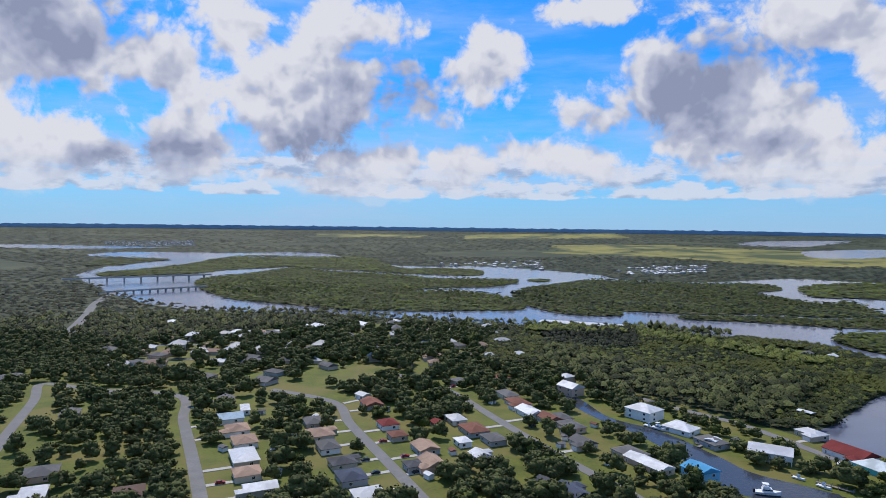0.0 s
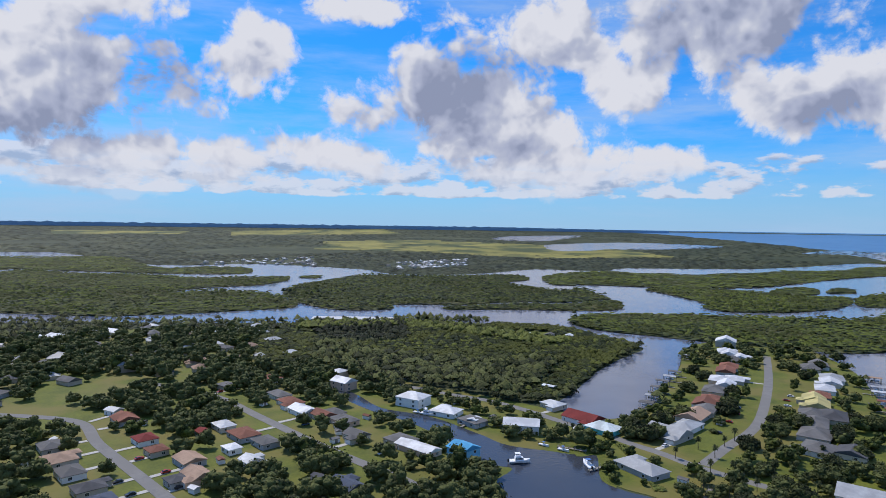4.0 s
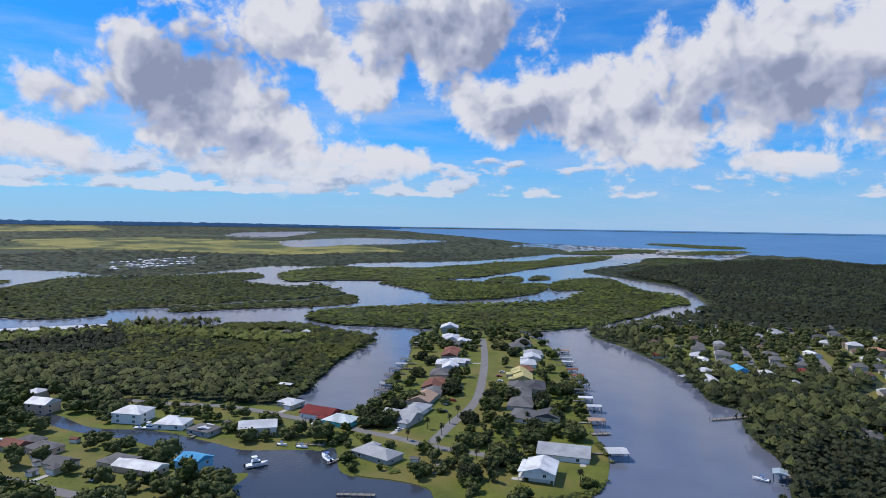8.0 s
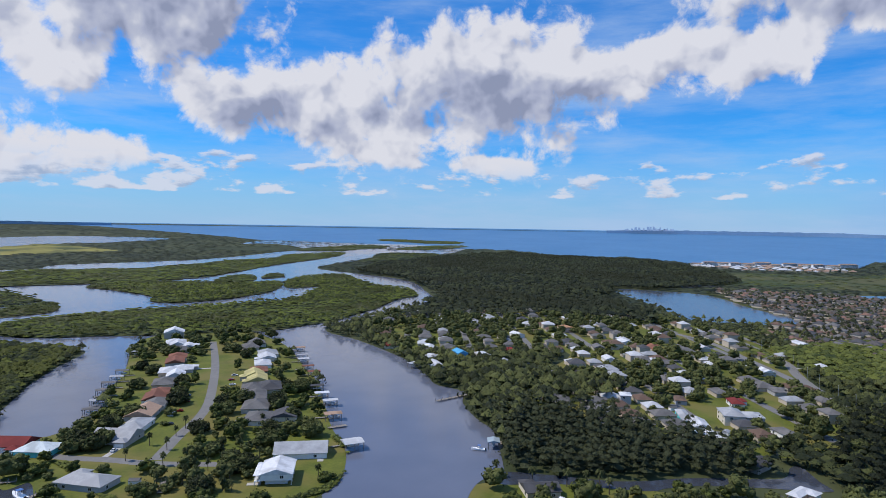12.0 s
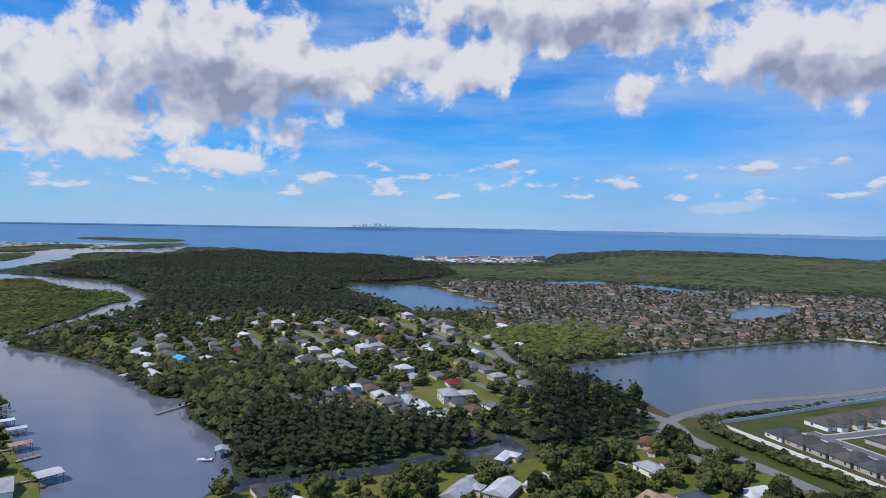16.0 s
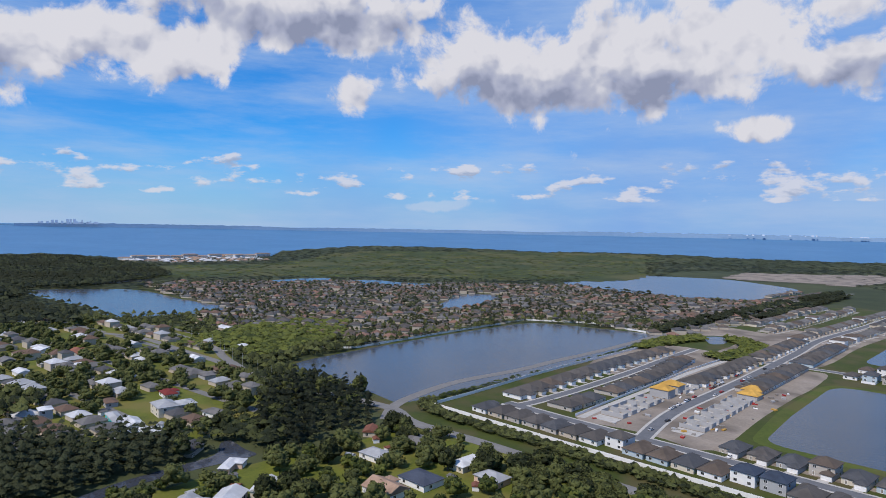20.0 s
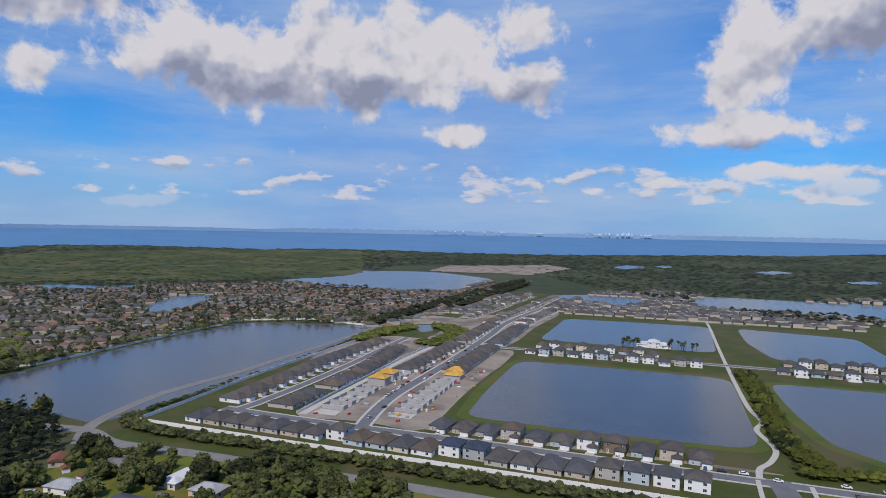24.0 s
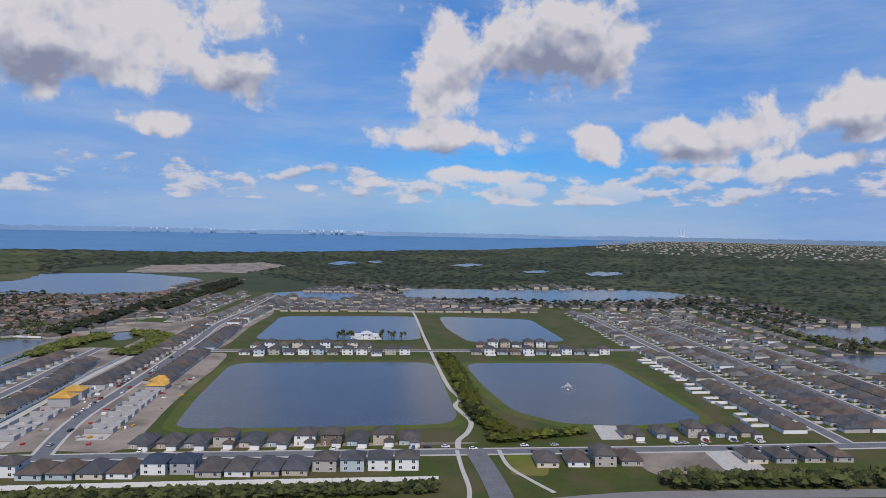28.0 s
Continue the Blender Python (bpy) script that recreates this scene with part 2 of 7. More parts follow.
def material(name, dark, light, scale=0.2, rough=0.85, metal=0.0, fine=6.0, bump=0.0, vary=0.0, island=0.0, spec=0.3, third=None, wide=None):
    """Noise at two scales between two base colours; vary: change from thing to thing; island: from piece to piece."""
    m = bpy.data.materials.new(name)
    m.use_nodes = True
    nt = m.node_tree
    N, L = nt.nodes.new, nt.links.new
    p = nt.nodes["Principled BSDF"]
    p.inputs["Roughness"].default_value, p.inputs["Metallic"].default_value = rough, metal
    p.inputs["Specular IOR Level"].default_value = spec
    pos = N("ShaderNodeNewGeometry").outputs["Position"]

    def noisy(s, d=4):
        n = N("ShaderNodeTexNoise")
        n.inputs["Scale"].default_value, n.inputs["Detail"].default_value = s, d
        L(pos, n.inputs["Vector"])
        return n.outputs["Fac"]

    def mth(op, a, b):
        n = N("ShaderNodeMath")
        n.operation = op
        for i, v in enumerate((a, b)):
            L(v, n.inputs[i]) if hasattr(v, "links") else setattr(n.inputs[i], "default_value", v)
        return n.outputs[0]

    f = mth("ADD", mth("MULTIPLY", noisy(scale), 0.6), mth("MULTIPLY", noisy(scale * fine, 3), 0.4))
    if island:
        f = mth("ADD", f, mth("MULTIPLY", mth("SUBTRACT", N("ShaderNodeNewGeometry").outputs["Random Per Island"], 0.5), island))
    if vary:
        f = mth("ADD", f, mth("MULTIPLY", mth("SUBTRACT", N("ShaderNodeObjectInfo").outputs["Random"], 0.5), vary))
    r = N("ShaderNodeValToRGB")
    r.color_ramp.elements[0].position, r.color_ramp.elements[1].position = 0.3, 0.7
    r.color_ramp.elements[0].color, r.color_ramp.elements[1].color = (*dark, 1), (*light, 1)
    L(f, r.inputs[0])
    col = r.outputs[0]
    if third:
        n = N("ShaderNodeMix")
        n.data_type = "RGBA"
        q = N("ShaderNodeMapRange")
        L(noisy(wide, 5), q.inputs[0])
        q.inputs[1].default_value, q.inputs[2].default_value = 0.46, 0.6
        L(q.outputs[0], n.inputs[0])
        L(col, n.inputs[6])
        n.inputs[7].default_value = (*third, 1)
        col = n.outputs[2]
    L(col, p.inputs["Base Color"])
    if bump:
        b = N("ShaderNodeBump")
        b.inputs["Distance"].default_value = bump
        b.inputs["Strength"].default_value = 1.0
        L(noisy(scale * fine, 5), b.inputs["Height"])
        L(b.outputs[0], p.inputs["Normal"])
    return m


def water_material(name, dark, light, ripple, rough, scale=0.05):
    m = material(name, dark, light, 0.004, rough, spec=0.5, fine=8)
    nt = m.node_tree
    N, L = nt.nodes.new, nt.links.new
    p = nt.nodes["Principled BSDF"]
    n = N("ShaderNodeTexNoise")
    n.inputs["Scale"].default_value, n.inputs["Detail"].default_value = scale, 6
    L(N("ShaderNodeNewGeometry").outputs["Position"], n.inputs["Vector"])
    b = N("ShaderNodeBump")
    b.inputs["Distance"].default_value, b.inputs["Strength"].default_value = ripple, 1.0
    L(n.outputs["Fac"], b.inputs["Height"])
    L(b.outputs[0], p.inputs["Normal"])
    p.inputs["IOR"].default_value = 1.33
    return m


M = {}
M["soil"] = material("woodland_floor", (0.017, 0.026, 0.007), (0.045, 0.056, 0.017), 0.02, third=(0.056, 0.064, 0.022), wide=0.004)
M["lawn"] = material("lawn", (0.055, 0.072, 0.008), (0.132, 0.146, 0.015), 0.07, fine=9, third=(0.140, 0.124, 0.028), wide=0.025)
M["verge"] = material("verge_grass", (0.028, 0.043, 0.004), (0.058, 0.072, 0.008), 0.05, fine=9, third=(0.072, 0.064, 0.022), wide=0.03)
M["marsh"] = material("marsh", (0.021, 0.034, 0.007), (0.056, 0.071, 0.013), 0.012, fine=7, third=(0.075, 0.075, 0.022), wide=0.006)
M["field"] = material("hay_field", (0.120, 0.122, 0.022), (0.290, 0.250, 0.055), 0.006, fine=5, third=(0.045, 0.062, 0.014), wide=0.005)
M["bank"] = material("bank_grass", (0.040, 0.062, 0.006), (0.088, 0.110, 0.012), 0.05, fine=9, third=(0.085, 0.082, 0.02), wide=0.03)
M["asphalt"] = material("asphalt", (0.135, 0.132, 0.128), (0.210, 0.204, 0.194), 0.15, rough=0.9, third=(0.165, 0.160, 0.152), wide=0.04)
M["new_asphalt"] = material("new_asphalt", (0.096, 0.100, 0.108), (0.152, 0.156, 0.164), 0.15, rough=0.9)
M["concrete"] = material("concrete", (0.320, 0.304, 0.272), (0.464, 0.448, 0.416), 0.4, rough=0.85)
M["dirt"] = material("bare_ground", (0.192, 0.160, 0.124), (0.320, 0.272, 0.224), 0.06, fine=9, third=(0.144, 0.120, 0.096), wide=0.03)
M["mulch"] = material("mulch", (0.05, 0.04, 0.025), (0.09, 0.075, 0.045), 0.1, fine=8, third=(0.07, 0.085, 0.02), wide=0.05)
M["river"] = water_material("river_water", (0.095, 0.108, 0.145), (0.135, 0.148, 0.188), 0.06, 0.14, 0.35)
M["canal"] = water_material("canal_water", (0.032, 0.038, 0.050), (0.050, 0.056, 0.070), 0.05, 0.12, 0.5)
M["pond"] = water_material("pond_water", (0.044, 0.056, 0.074), (0.068, 0.082, 0.102), 0.08, 0.18, 0.4)
M["sea"] = water_material("bay_water", (0.050, 0.155, 0.30), (0.080, 0.20, 0.36), 0.6, 0.55, 0.02)
for key, dk, lt, isl in (("oak", (0.024, 0.031, 0.012), (0.114, 0.128, 0.040), 0.5), ("bush", (0.030, 0.046, 0.012), (0.145, 0.165, 0.034), 0.4),
                         ("mangrove", (0.020, 0.030, 0.009), (0.165, 0.186, 0.028), 0.6), ("pine", (0.013, 0.018, 0.009), (0.050, 0.060, 0.028), 0.4),
                         ("wood_far", (0.013, 0.020, 0.012), (0.058, 0.068, 0.028), 0.6), ("palm", (0.034, 0.045, 0.014), (0.11, 0.12, 0.042), 0.3),
                         ("marsh_top", (0.018, 0.028, 0.009), (0.115, 0.138, 0.020), 0.6)):
    M[key] = material(key + "_leaves", tuple(v * 0.78 for v in dk), tuple(v * 0.8 for v in lt), 0.12, rough=0.8, fine=7, vary=0.45, island=isl, spec=0.15,
                      third=tuple(v * 0.36 for v in lt) if key in ("wood_far", "marsh_top", "mangrove") else None, wide=0.0035 if key == "wood_far" else 0.012 if key == "marsh_top" else 0.02,
                      bump=0.0 if key == "palm" else 1.2)
M["bark"] = material("bark", (0.05, 0.04, 0.03), (0.12, 0.10, 0.08), 2.0)
ROOFS = {"grey": (0.16, 0.155, 0.15), "dgrey": (0.085, 0.085, 0.09), "lgrey": (0.42, 0.43, 0.44), "white": (0.66, 0.67, 0.68), "tan": (0.40, 0.27, 0.19),
         "brown": (0.17, 0.11, 0.08), "rust": (0.24, 0.10, 0.065), "red": (0.22, 0.035, 0.03), "dblue": (0.07, 0.085, 0.12), "lblue": (0.40, 0.50, 0.56),
         "blue": (0.10, 0.40, 0.68), "teal": (0.60, 0.66, 0.66), "yellow": (0.52, 0.46, 0.20), "orange": (0.55, 0.30, 0.16), "shingle": (0.098, 0.090, 0.084),
         "slate": (0.082, 0.086, 0.094), "brownshingle": (0.125, 0.098, 0.078), "terracotta": (0.23, 0.135, 0.10), "osb": (0.62, 0.36, 0.08), "navy": (0.04, 0.055, 0.085)}
for key, c in ROOFS.items():
    c = tuple(v * 0.82 for v in c)
    M["roof_" + key] = material("roof_" + key, tuple(v * 0.82 for v in c), tuple(min(0.85, v * 1.18) for v in c), 0.5, rough=0.55 if key in ("white", "lgrey") else 0.9,
                                fine=6, vary=0.35, third=tuple(v * 0.78 for v in c), wide=0.12)
WALLS = {"white": (0.74, 0.74, 0.72), "cream": (0.58, 0.53, 0.43), "sand": (0.47, 0.41, 0.33), "greige": (0.42, 0.39, 0.35), "blue": (0.42, 0.50, 0.54), "teal": (0.12, 0.55, 0.60),
         "grey": (0.36, 0.37, 0.38), "brown": (0.20, 0.15, 0.11), "brick": (0.30, 0.17, 0.12), "peach": (0.62, 0.44, 0.33), "sky": (0.20, 0.48, 0.68), "block": (0.36, 0.36, 0.36)}
for key, c in WALLS.items():
    M["wall_" + key] = material("wall_" + key, tuple(v * 0.93 for v in c), tuple(v * 1.05 for v in c), 0.5, rough=0.8, vary=0.2)
M["glass"] = material("window_glass", (0.02, 0.025, 0.03), (0.04, 0.045, 0.05), 1.0, rough=0.08, spec=0.5)
M["trim"] = material("white_trim", (0.70, 0.70, 0.68), (0.80, 0.80, 0.78), 1.0, rough=0.5)
M["wood"] = material("weathered_planks", (0.16, 0.14, 0.12), (0.30, 0.27, 0.23), 1.0)
M["metal"] = material("galvanised_steel", (0.35, 0.36, 0.37), (0.5, 0.51, 0.52), 1.0, rough=0.4, metal=0.6)
M["tyre"] = material("tyre_rubber", (0.015, 0.015, 0.015), (0.03, 0.03, 0.03), 2.0)
for key, c in (("white", (0.75, 0.75, 0.75)), ("silver", (0.40, 0.41, 0.43)), ("red", (0.35, 0.03, 0.025)), ("black", (0.03, 0.03, 0.035)), ("navy", (0.05, 0.09, 0.2))):
    M["paint_" + key] = material("car_paint_" + key, tuple(v * 0.96 for v in c), c, 1.0, rough=0.25, spec=0.5)
M["hull"] = material("boat_gelcoat", (0.72, 0.73, 0.74), (0.80, 0.80, 0.80), 1.0, rough=0.3)
M["canvas"] = material("canvas", (0.05, 0.12, 0.3), (0.08, 0.16, 0.36), 1.0)
M["pool"] = water_material("pool_water", (0.05, 0.45, 0.55), (0.10, 0.55, 0.62), 0.01, 0.1, 1.0)
M["fence"] = material("white_vinyl", (0.70, 0.70, 0.69), (0.80, 0.80, 0.79), 0.3, rough=0.5)
M["paintline"] = material("road_paint", (0.55, 0.5, 0.3), (0.75, 0.7, 0.5), 1.0)
# far shores: the blue of distance haze is painted into the base colour
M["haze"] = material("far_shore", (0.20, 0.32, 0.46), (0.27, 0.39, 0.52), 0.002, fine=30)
# skyline buildings: paled towards blue, distance haze put into the colour
M["skyline"] = material("hazed_towers", (0.50, 0.58, 0.68), (0.62, 0.69, 0.77), 0.01, fine=20)

# ---- building helpers ----
from mathutils import geometry


def fold(x, y):
    """Ground beyond 2.5 km, drawn in to under 4.8 km and raised so that it keeps its angle under the horizon."""
    r = math.hypot(x, y)
    if r < 2500:
        return x, y, 0.0, 1.0
    q = 2500 + 2250 * (1 - math.exp(-(r - 2500) / 4200))
    return x * q / r, y * q / r, H * (1 - q / r), q / r


def fold_np(P):
    r = np.maximum(np.hypot(P[:, 0], P[:, 1]), 1e-6)
    q = np.where(r < 2500, r, 2500 + 2250 * (1 - np.exp(-(np.maximum(r, 2500) - 2500) / 4200)))
    k = q / r
    return np.column_stack([P[:, 0] * k, P[:, 1] * k, H * (1 - k) + P[:, 2] * k])


def mesh_object(name, verts, faces, mat, parent=None):
    me = bpy.data.meshes.new(name)
    me.from_pydata([tuple(v) for v in verts], [], [tuple(f) for f in faces])
    for k in (mat if isinstance(mat, (list, tuple)) else [mat]):
        me.materials.append(M[k])
    ob = new(name, me)
    if parent:
        ob.parent = parent
    return ob


def bulk(name, V, F, mat, smooth=False):
    """One mesh from numpy arrays of vertices and triangles."""
    me = bpy.data.meshes.new(name)
    me.vertices.add(len(V))
    me.vertices.foreach_set("co", np.asarray(V, dtype=np.float32).ravel())
    me.loops.add(F.size)
    me.loops.foreach_set("vertex_index", np.asarray(F, dtype=np.int32).ravel())
    me.polygons.add(len(F))
    me.polygons.foreach_set("loop_start", np.arange(0, F.size, F.shape[1], dtype=np.int32))
    me.polygons.foreach_set("loop_total", np.full(len(F), F.shape[1], dtype=np.int32))
    me.polygons.foreach_set("use_smooth", np.full(len(F), smooth, dtype=bool))
    me.update(calc_edges=True)
    me.materials.append(M[mat])
    return new(name, me)


def curve_through(pts, closed=False, n=6):
    """A smooth line through the points (Catmull-Rom)."""
    P = [np.array(p, float) for p in pts]
    out = []
    k = len(P)
    for i in range(k if closed else k - 1):
        a, b, c, d = (P[(i - 1) % k] if closed or i else P[0]), P[i], P[(i + 1) % k], (P[(i + 2) % k] if closed or i + 2 < k else P[-1])
        for j in range(n):
            t = j / n
            out.append(0.5 * (2 * b + (c - a) * t + (2 * a - 5 * b + 4 * c - d) * t * t + (3 * b - a - 3 * c + d) * t ** 3))
    if not closed:
        out.append(P[-1])
    return np.array(out)


def inside(poly, X, Y):
    """Which of the places lie in the polygon."""
    poly = np.asarray(poly, float)
    r = np.zeros(X.shape, bool)
    box = (X >= poly[:, 0].min()) & (X <= poly[:, 0].max()) & (Y >= poly[:, 1].min()) & (Y <= poly[:, 1].max())
    x, y = X[box], Y[box]
    q = np.zeros(x.shape, bool)
    for (x1, y1), (x2, y2) in zip(poly, np.roll(poly, -1, axis=0)):
        if y1 == y2:
            continue
        q ^= ((y1 > y) != (y2 > y)) & (x < (x2 - x1) * (y - y1) / (y2 - y1) + x1)
    r[box] = q
    return r


def shore(pts, rag=2.0, n=5):
    """A closed outline with a ragged edge."""
    c = curve_through(pts, True, n)
    for p in c:
        far = max(1.0, math.hypot(*p) / 600)
        v = noise.noise_vector(Vector((p[0] * 0.03, p[1] * 0.03, 0)))
        p += np.array([v[0], v[1]]) * rag * far
    return c


def sheet(name, outline, z, mat, label, category="ground", depth=0.0):
    """A flat piece of ground with the given outline."""
    bm = bmesh.new()
    flat, _, tris, _, _, _ = geometry.delaunay_2d_cdt([Vector((float(p[0]), float(p[1]))) for p in outline], [], [list(range(len(outline)))], 1, 1e-3)
    vs = []
    for p in flat:
        x, y, up, k = fold(*p)
        vs.append(bm.verts.new((x, y, z * k + up)))
    for q in tris:
        f = bm.faces.new([vs[i] for i in q])
        f.normal_update()
        if f.normal.z < 0:
            f.normal_flip()
    if depth:
        r = bmesh.ops.extrude_face_region(bm, geom=bm.faces[:])
        bmesh.ops.translate(bm, verts=[v for v in r["geom"] if isinstance(v, bmesh.types.BMVert)], vec=(0, 0, -depth))
        bmesh.ops.recalc_face_normals(bm, faces=bm.faces)
    me = bpy.data.meshes.new(name)
    bm.to_mesh(me)
    bm.free()
    me.materials.append(M[mat])
    return tagged(new(name, me), label, category, kind="structure")


def strip(name, line, width, z, mat, label, category="road", n=6):
    c = curve_through(line, False, n)
    vs, fs = [], []
    for i, p in enumerate(c):
        d = c[min(i + 1, len(c) - 1)] - c[max(i - 1, 0)]
        d = np.array([-d[1], d[0]]) / (np.hypot(*d) + 1e-9)
        for s in (-0.5, 0.5):
            q = p + d * s * width
            vs += [(q[0], q[1], z), (q[0], q[1], z - 0.12)]
        if i:
            a = 4 * i - 4
            fs += [(a, a + 4, a + 6, a + 2), (a, a + 1, a + 5, a + 4), (a + 2, a + 6, a + 7, a + 3)]
    ob = mesh_object(name, vs, fs, mat)
    return tagged(ob, label, category, kind="structure")


# what stands on the ground: 0 free, 1 water, 2 road or paving, 3 building, 4 kept clear
CELL = 3.0
SPAN = 2600
_n = int(2 * SPAN / CELL)
_ax = (np.arange(_n) + 0.5) * CELL - SPAN
GX, GY = np.meshgrid(_ax, _ax, indexing="ij")
COVER = np.zeros((_n, _n), np.uint8)


def mark(poly, code, over=True):
    poly = np.asarray(poly, float)
    lo = np.clip(((poly.min(0) + SPAN) / CELL).astype(int) - 1, 0, _n)
    hi = np.clip(((poly.max(0) + SPAN) / CELL).astype(int) + 2, 0, _n)
    sl = (slice(lo[0], hi[0]), slice(lo[1], hi[1]))
    m = inside(poly, GX[sl], GY[sl])
    if over:
        COVER[sl][m] = code
    else:
        COVER[sl][m & (COVER[sl] == 0)] = code


def mark_line(line, width, code):
    c = curve_through(line, False, 6)
    for a, b in zip(c[:-1], c[1:]):
        d = b - a
        nrm = np.array([-d[1], d[0]]) / (np.hypot(*d) + 1e-9) * width / 2
        mark([a + nrm, b + nrm, b - nrm, a - nrm], code)


def cover_at(x, y):
    i = np.clip(((np.asarray(x) + SPAN) / CELL).astype(int), 0, _n - 1)
    j = np.clip(((np.asarray(y) + SPAN) / CELL).astype(int), 0, _n - 1)
    return COVER[i, j]


def box(bm, x0, x1, y0, y1, z0, z1, mat=0):
    v = [bm.verts.new(p) for p in ((x0, y0, z0), (x1, y0, z0), (x1, y1, z0), (x0, y1, z0), (x0, y0, z1), (x1, y0, z1), (x1, y1, z1), (x0, y1, z1))]
    for q in ((3, 2, 1, 0), (4, 5, 6, 7), (0, 1, 5, 4), (1, 2, 6, 5), (2, 3, 7, 6), (3, 0, 4, 7)):
        bm.faces.new([v[i] for i in q]).material_index = mat
    return bm


MESHES = {}


def kept_mesh(key, build, mats):
    """A mesh built once under a key; build(bm) fills it."""
    if key not in MESHES:
        bm = bmesh.new()
        build(bm)
        me = bpy.data.meshes.new(key[0] if isinstance(key, tuple) else key)
        bm.to_mesh(me)
        bm.free()
        for k in mats:
            me.materials.append(M[k])
        MESHES[key] = me
    return MESHES[key]


def part(name, key, build, mats, parent, m=None, label=""):
    ob = new(name, kept_mesh(key, build, mats if isinstance(mats, (list, tuple)) else [mats]))
    ob.parent = parent
    if m is not None:
        ob.matrix_basis = m
    if label:
        tagged(ob, label)
    return ob


def base(name, m, label, category, group=""):
    ob = new(name)
    ob.empty_display_size = 0.5
    ob.matrix_basis = m
    return tagged(ob, label, category, group)

# ---- plan: outlines in metres, x to the right of the first view, y ahead ----
river_a = [(-770, 1343), (-527, 1023), (-351, 869), (-230, 850), (-136, 835), (-2, 788), (114, 759), (256, 718), (367, 663), (389, 623), (396, 571), (403, 513), (360, 482), (308, 445), (270, 412), (240, 383), (217, 365), (218, 338), (233, 326), (257, 330), (285, 348), (317, 379), (373, 428), (437, 493), (481, 483), (535, 449), (511, 384), (476, 342), (429, 294), (391, 258), (356, 231), (319, 202), (291, 177), (269, 161), (245, 152), (227, 147), (191, 102), (209, 84), (238, 86), (262, 93)]
river_b = [(277, 93), (286, 86), (318, 97), (348, 110), (364, 126), (392, 146), (421, 156), (432, 182), (465, 209), (511, 254), (561, 323), (587, 376), (632, 401), (696, 394), (894, 390), (1031, 456), (1234, 604), (1381, 894), (1501, 981), (1778, 1039), (2160, 1104), (2359, 994), (2753, 1054), (3518, 1289), (4611, 1767), (3882, 2026), (4186, 2951), (2839, 2396), (2893, 2192), (2460, 1701), (2098, 1589), (1541, 1446), (1142, 1534), (998, 1444), (848, 1541), (589, 1413), (414, 1465), (374, 1633), (129, 1888), (-140, 1892)]
river_c = [(-531, 2669), (-858, 2579), (-1269, 2574), (-1280, 2268), (-1020, 2089), (-845, 1498)]
river = river_a + river_b + river_c
canal = [(85, 459), (96, 433), (105, 393), (123, 372), (134, 355), (145, 325), (152, 304), (170, 288), (178, 281), (189, 276), (173, 249), (176, 234), (183, 223), (189, 206), (181, 187), (134, 192), (119, 243), (124, 261), (139, 273), (131, 283), (125, 312), (122, 332), (112, 361), (99, 385), (84, 429)]
creek = [(283, 85), (291, 85), (297, 61), (301, 39), (309, 21), (320, 4), (330, -19), (339, -38), (356, -43), (359, -48), (342, -53), (331, -57), (327, -45), (322, -27), (314, -4), (304, 12), (296, 22), (287, 59), (276, 82)]
lake_west = [(1255, 165), (1272, 78), (1230, -10), (1073, -66), (923, -124), (886, -47), (892, 23), (1005, 61)]
lake_big = [(390, -160), (406, -222), (449, -343), (503, -484), (543, -549), (680, -459), (619, -287), (553, -140), (527, -112), (458, -142), (422, -154)]
lake_north = [(1156, -848), (1301, -1088), (1331, -1230), (1142, -1379), (877, -1293), (764, -981), (854, -900), (960, -860)]
pond_main = [(241, -322), (271, -391), (311, -495), (242, -524), (141, -554), (108, -461), (81, -381), (161, -349)]
pond_fountain = [(111, -559), (52, -587), (-12, -604), (-45, -502), (-71, -431), (-44, -413), (17, -399), (46, -407), (65, -434)]
pond_club = [(352, -604), (414, -782), (350, -827), (245, -850), (184, -666), (265, -628)]
pond_mid = [(221, -860), (158, -879), (90, -875), (31, -714), (91, -684), (133, -669), (166, -722)]
lake_far = [(376, -1246), (180, -1326), (-64, -1428), (-175, -1372), (-141, -1231), (5, -1137), (148, -1095), (307, -1064)]
pond_a = [(582, -1035), (541, -1114), (443, -1123), (413, -1007), (522, -988)]
pond_b = [(-243, -904), (-314, -952), (-441, -1001), (-373, -845), (-270, -815)]
pond_c = [(-210, -704), (-251, -727), (-329, -745), (-290, -655), (-241, -644)]
pond_d = [(858, -412), (1006, -536), (972, -586), (860, -488), (828, -442)]
pond_e = [(1362, -249), (1411, -330), (1403, -400), (1331, -368), (1305, -272)]
pond_f = [(1333, -423), (1327, -490), (1239, -530), (1212, -581), (1163, -527), (1209, -447)]
pond_g = [(1966, -459), (2041, -553), (1929, -587), (1811, -491)]
pond_h = [(513, -584), (505, -603), (476, -574), (480, -554)]
coast = [(12043, 18793), (9278, 12257), (5876, 6482), (4579, 4380), (3432, 2745), (2992, 1119), (3057, 1110), (3022, 859), (2753, 662), (2536, 476), (2714, 318), (2470, 114), (2334, -16), (2492, -486), (2905, -605), (3548, -1107), (3741, -1336), (3620, -1656), (3195, -1871), (2738, -2008), (2878, -2112), (2751, -2343), (2407, -2596), (2123, -2576), (1807, -2776), (1516, -3072), (1219, -3673), (744, -4396), (294, -5974), (-308, -8785), (-2605, -17689)]
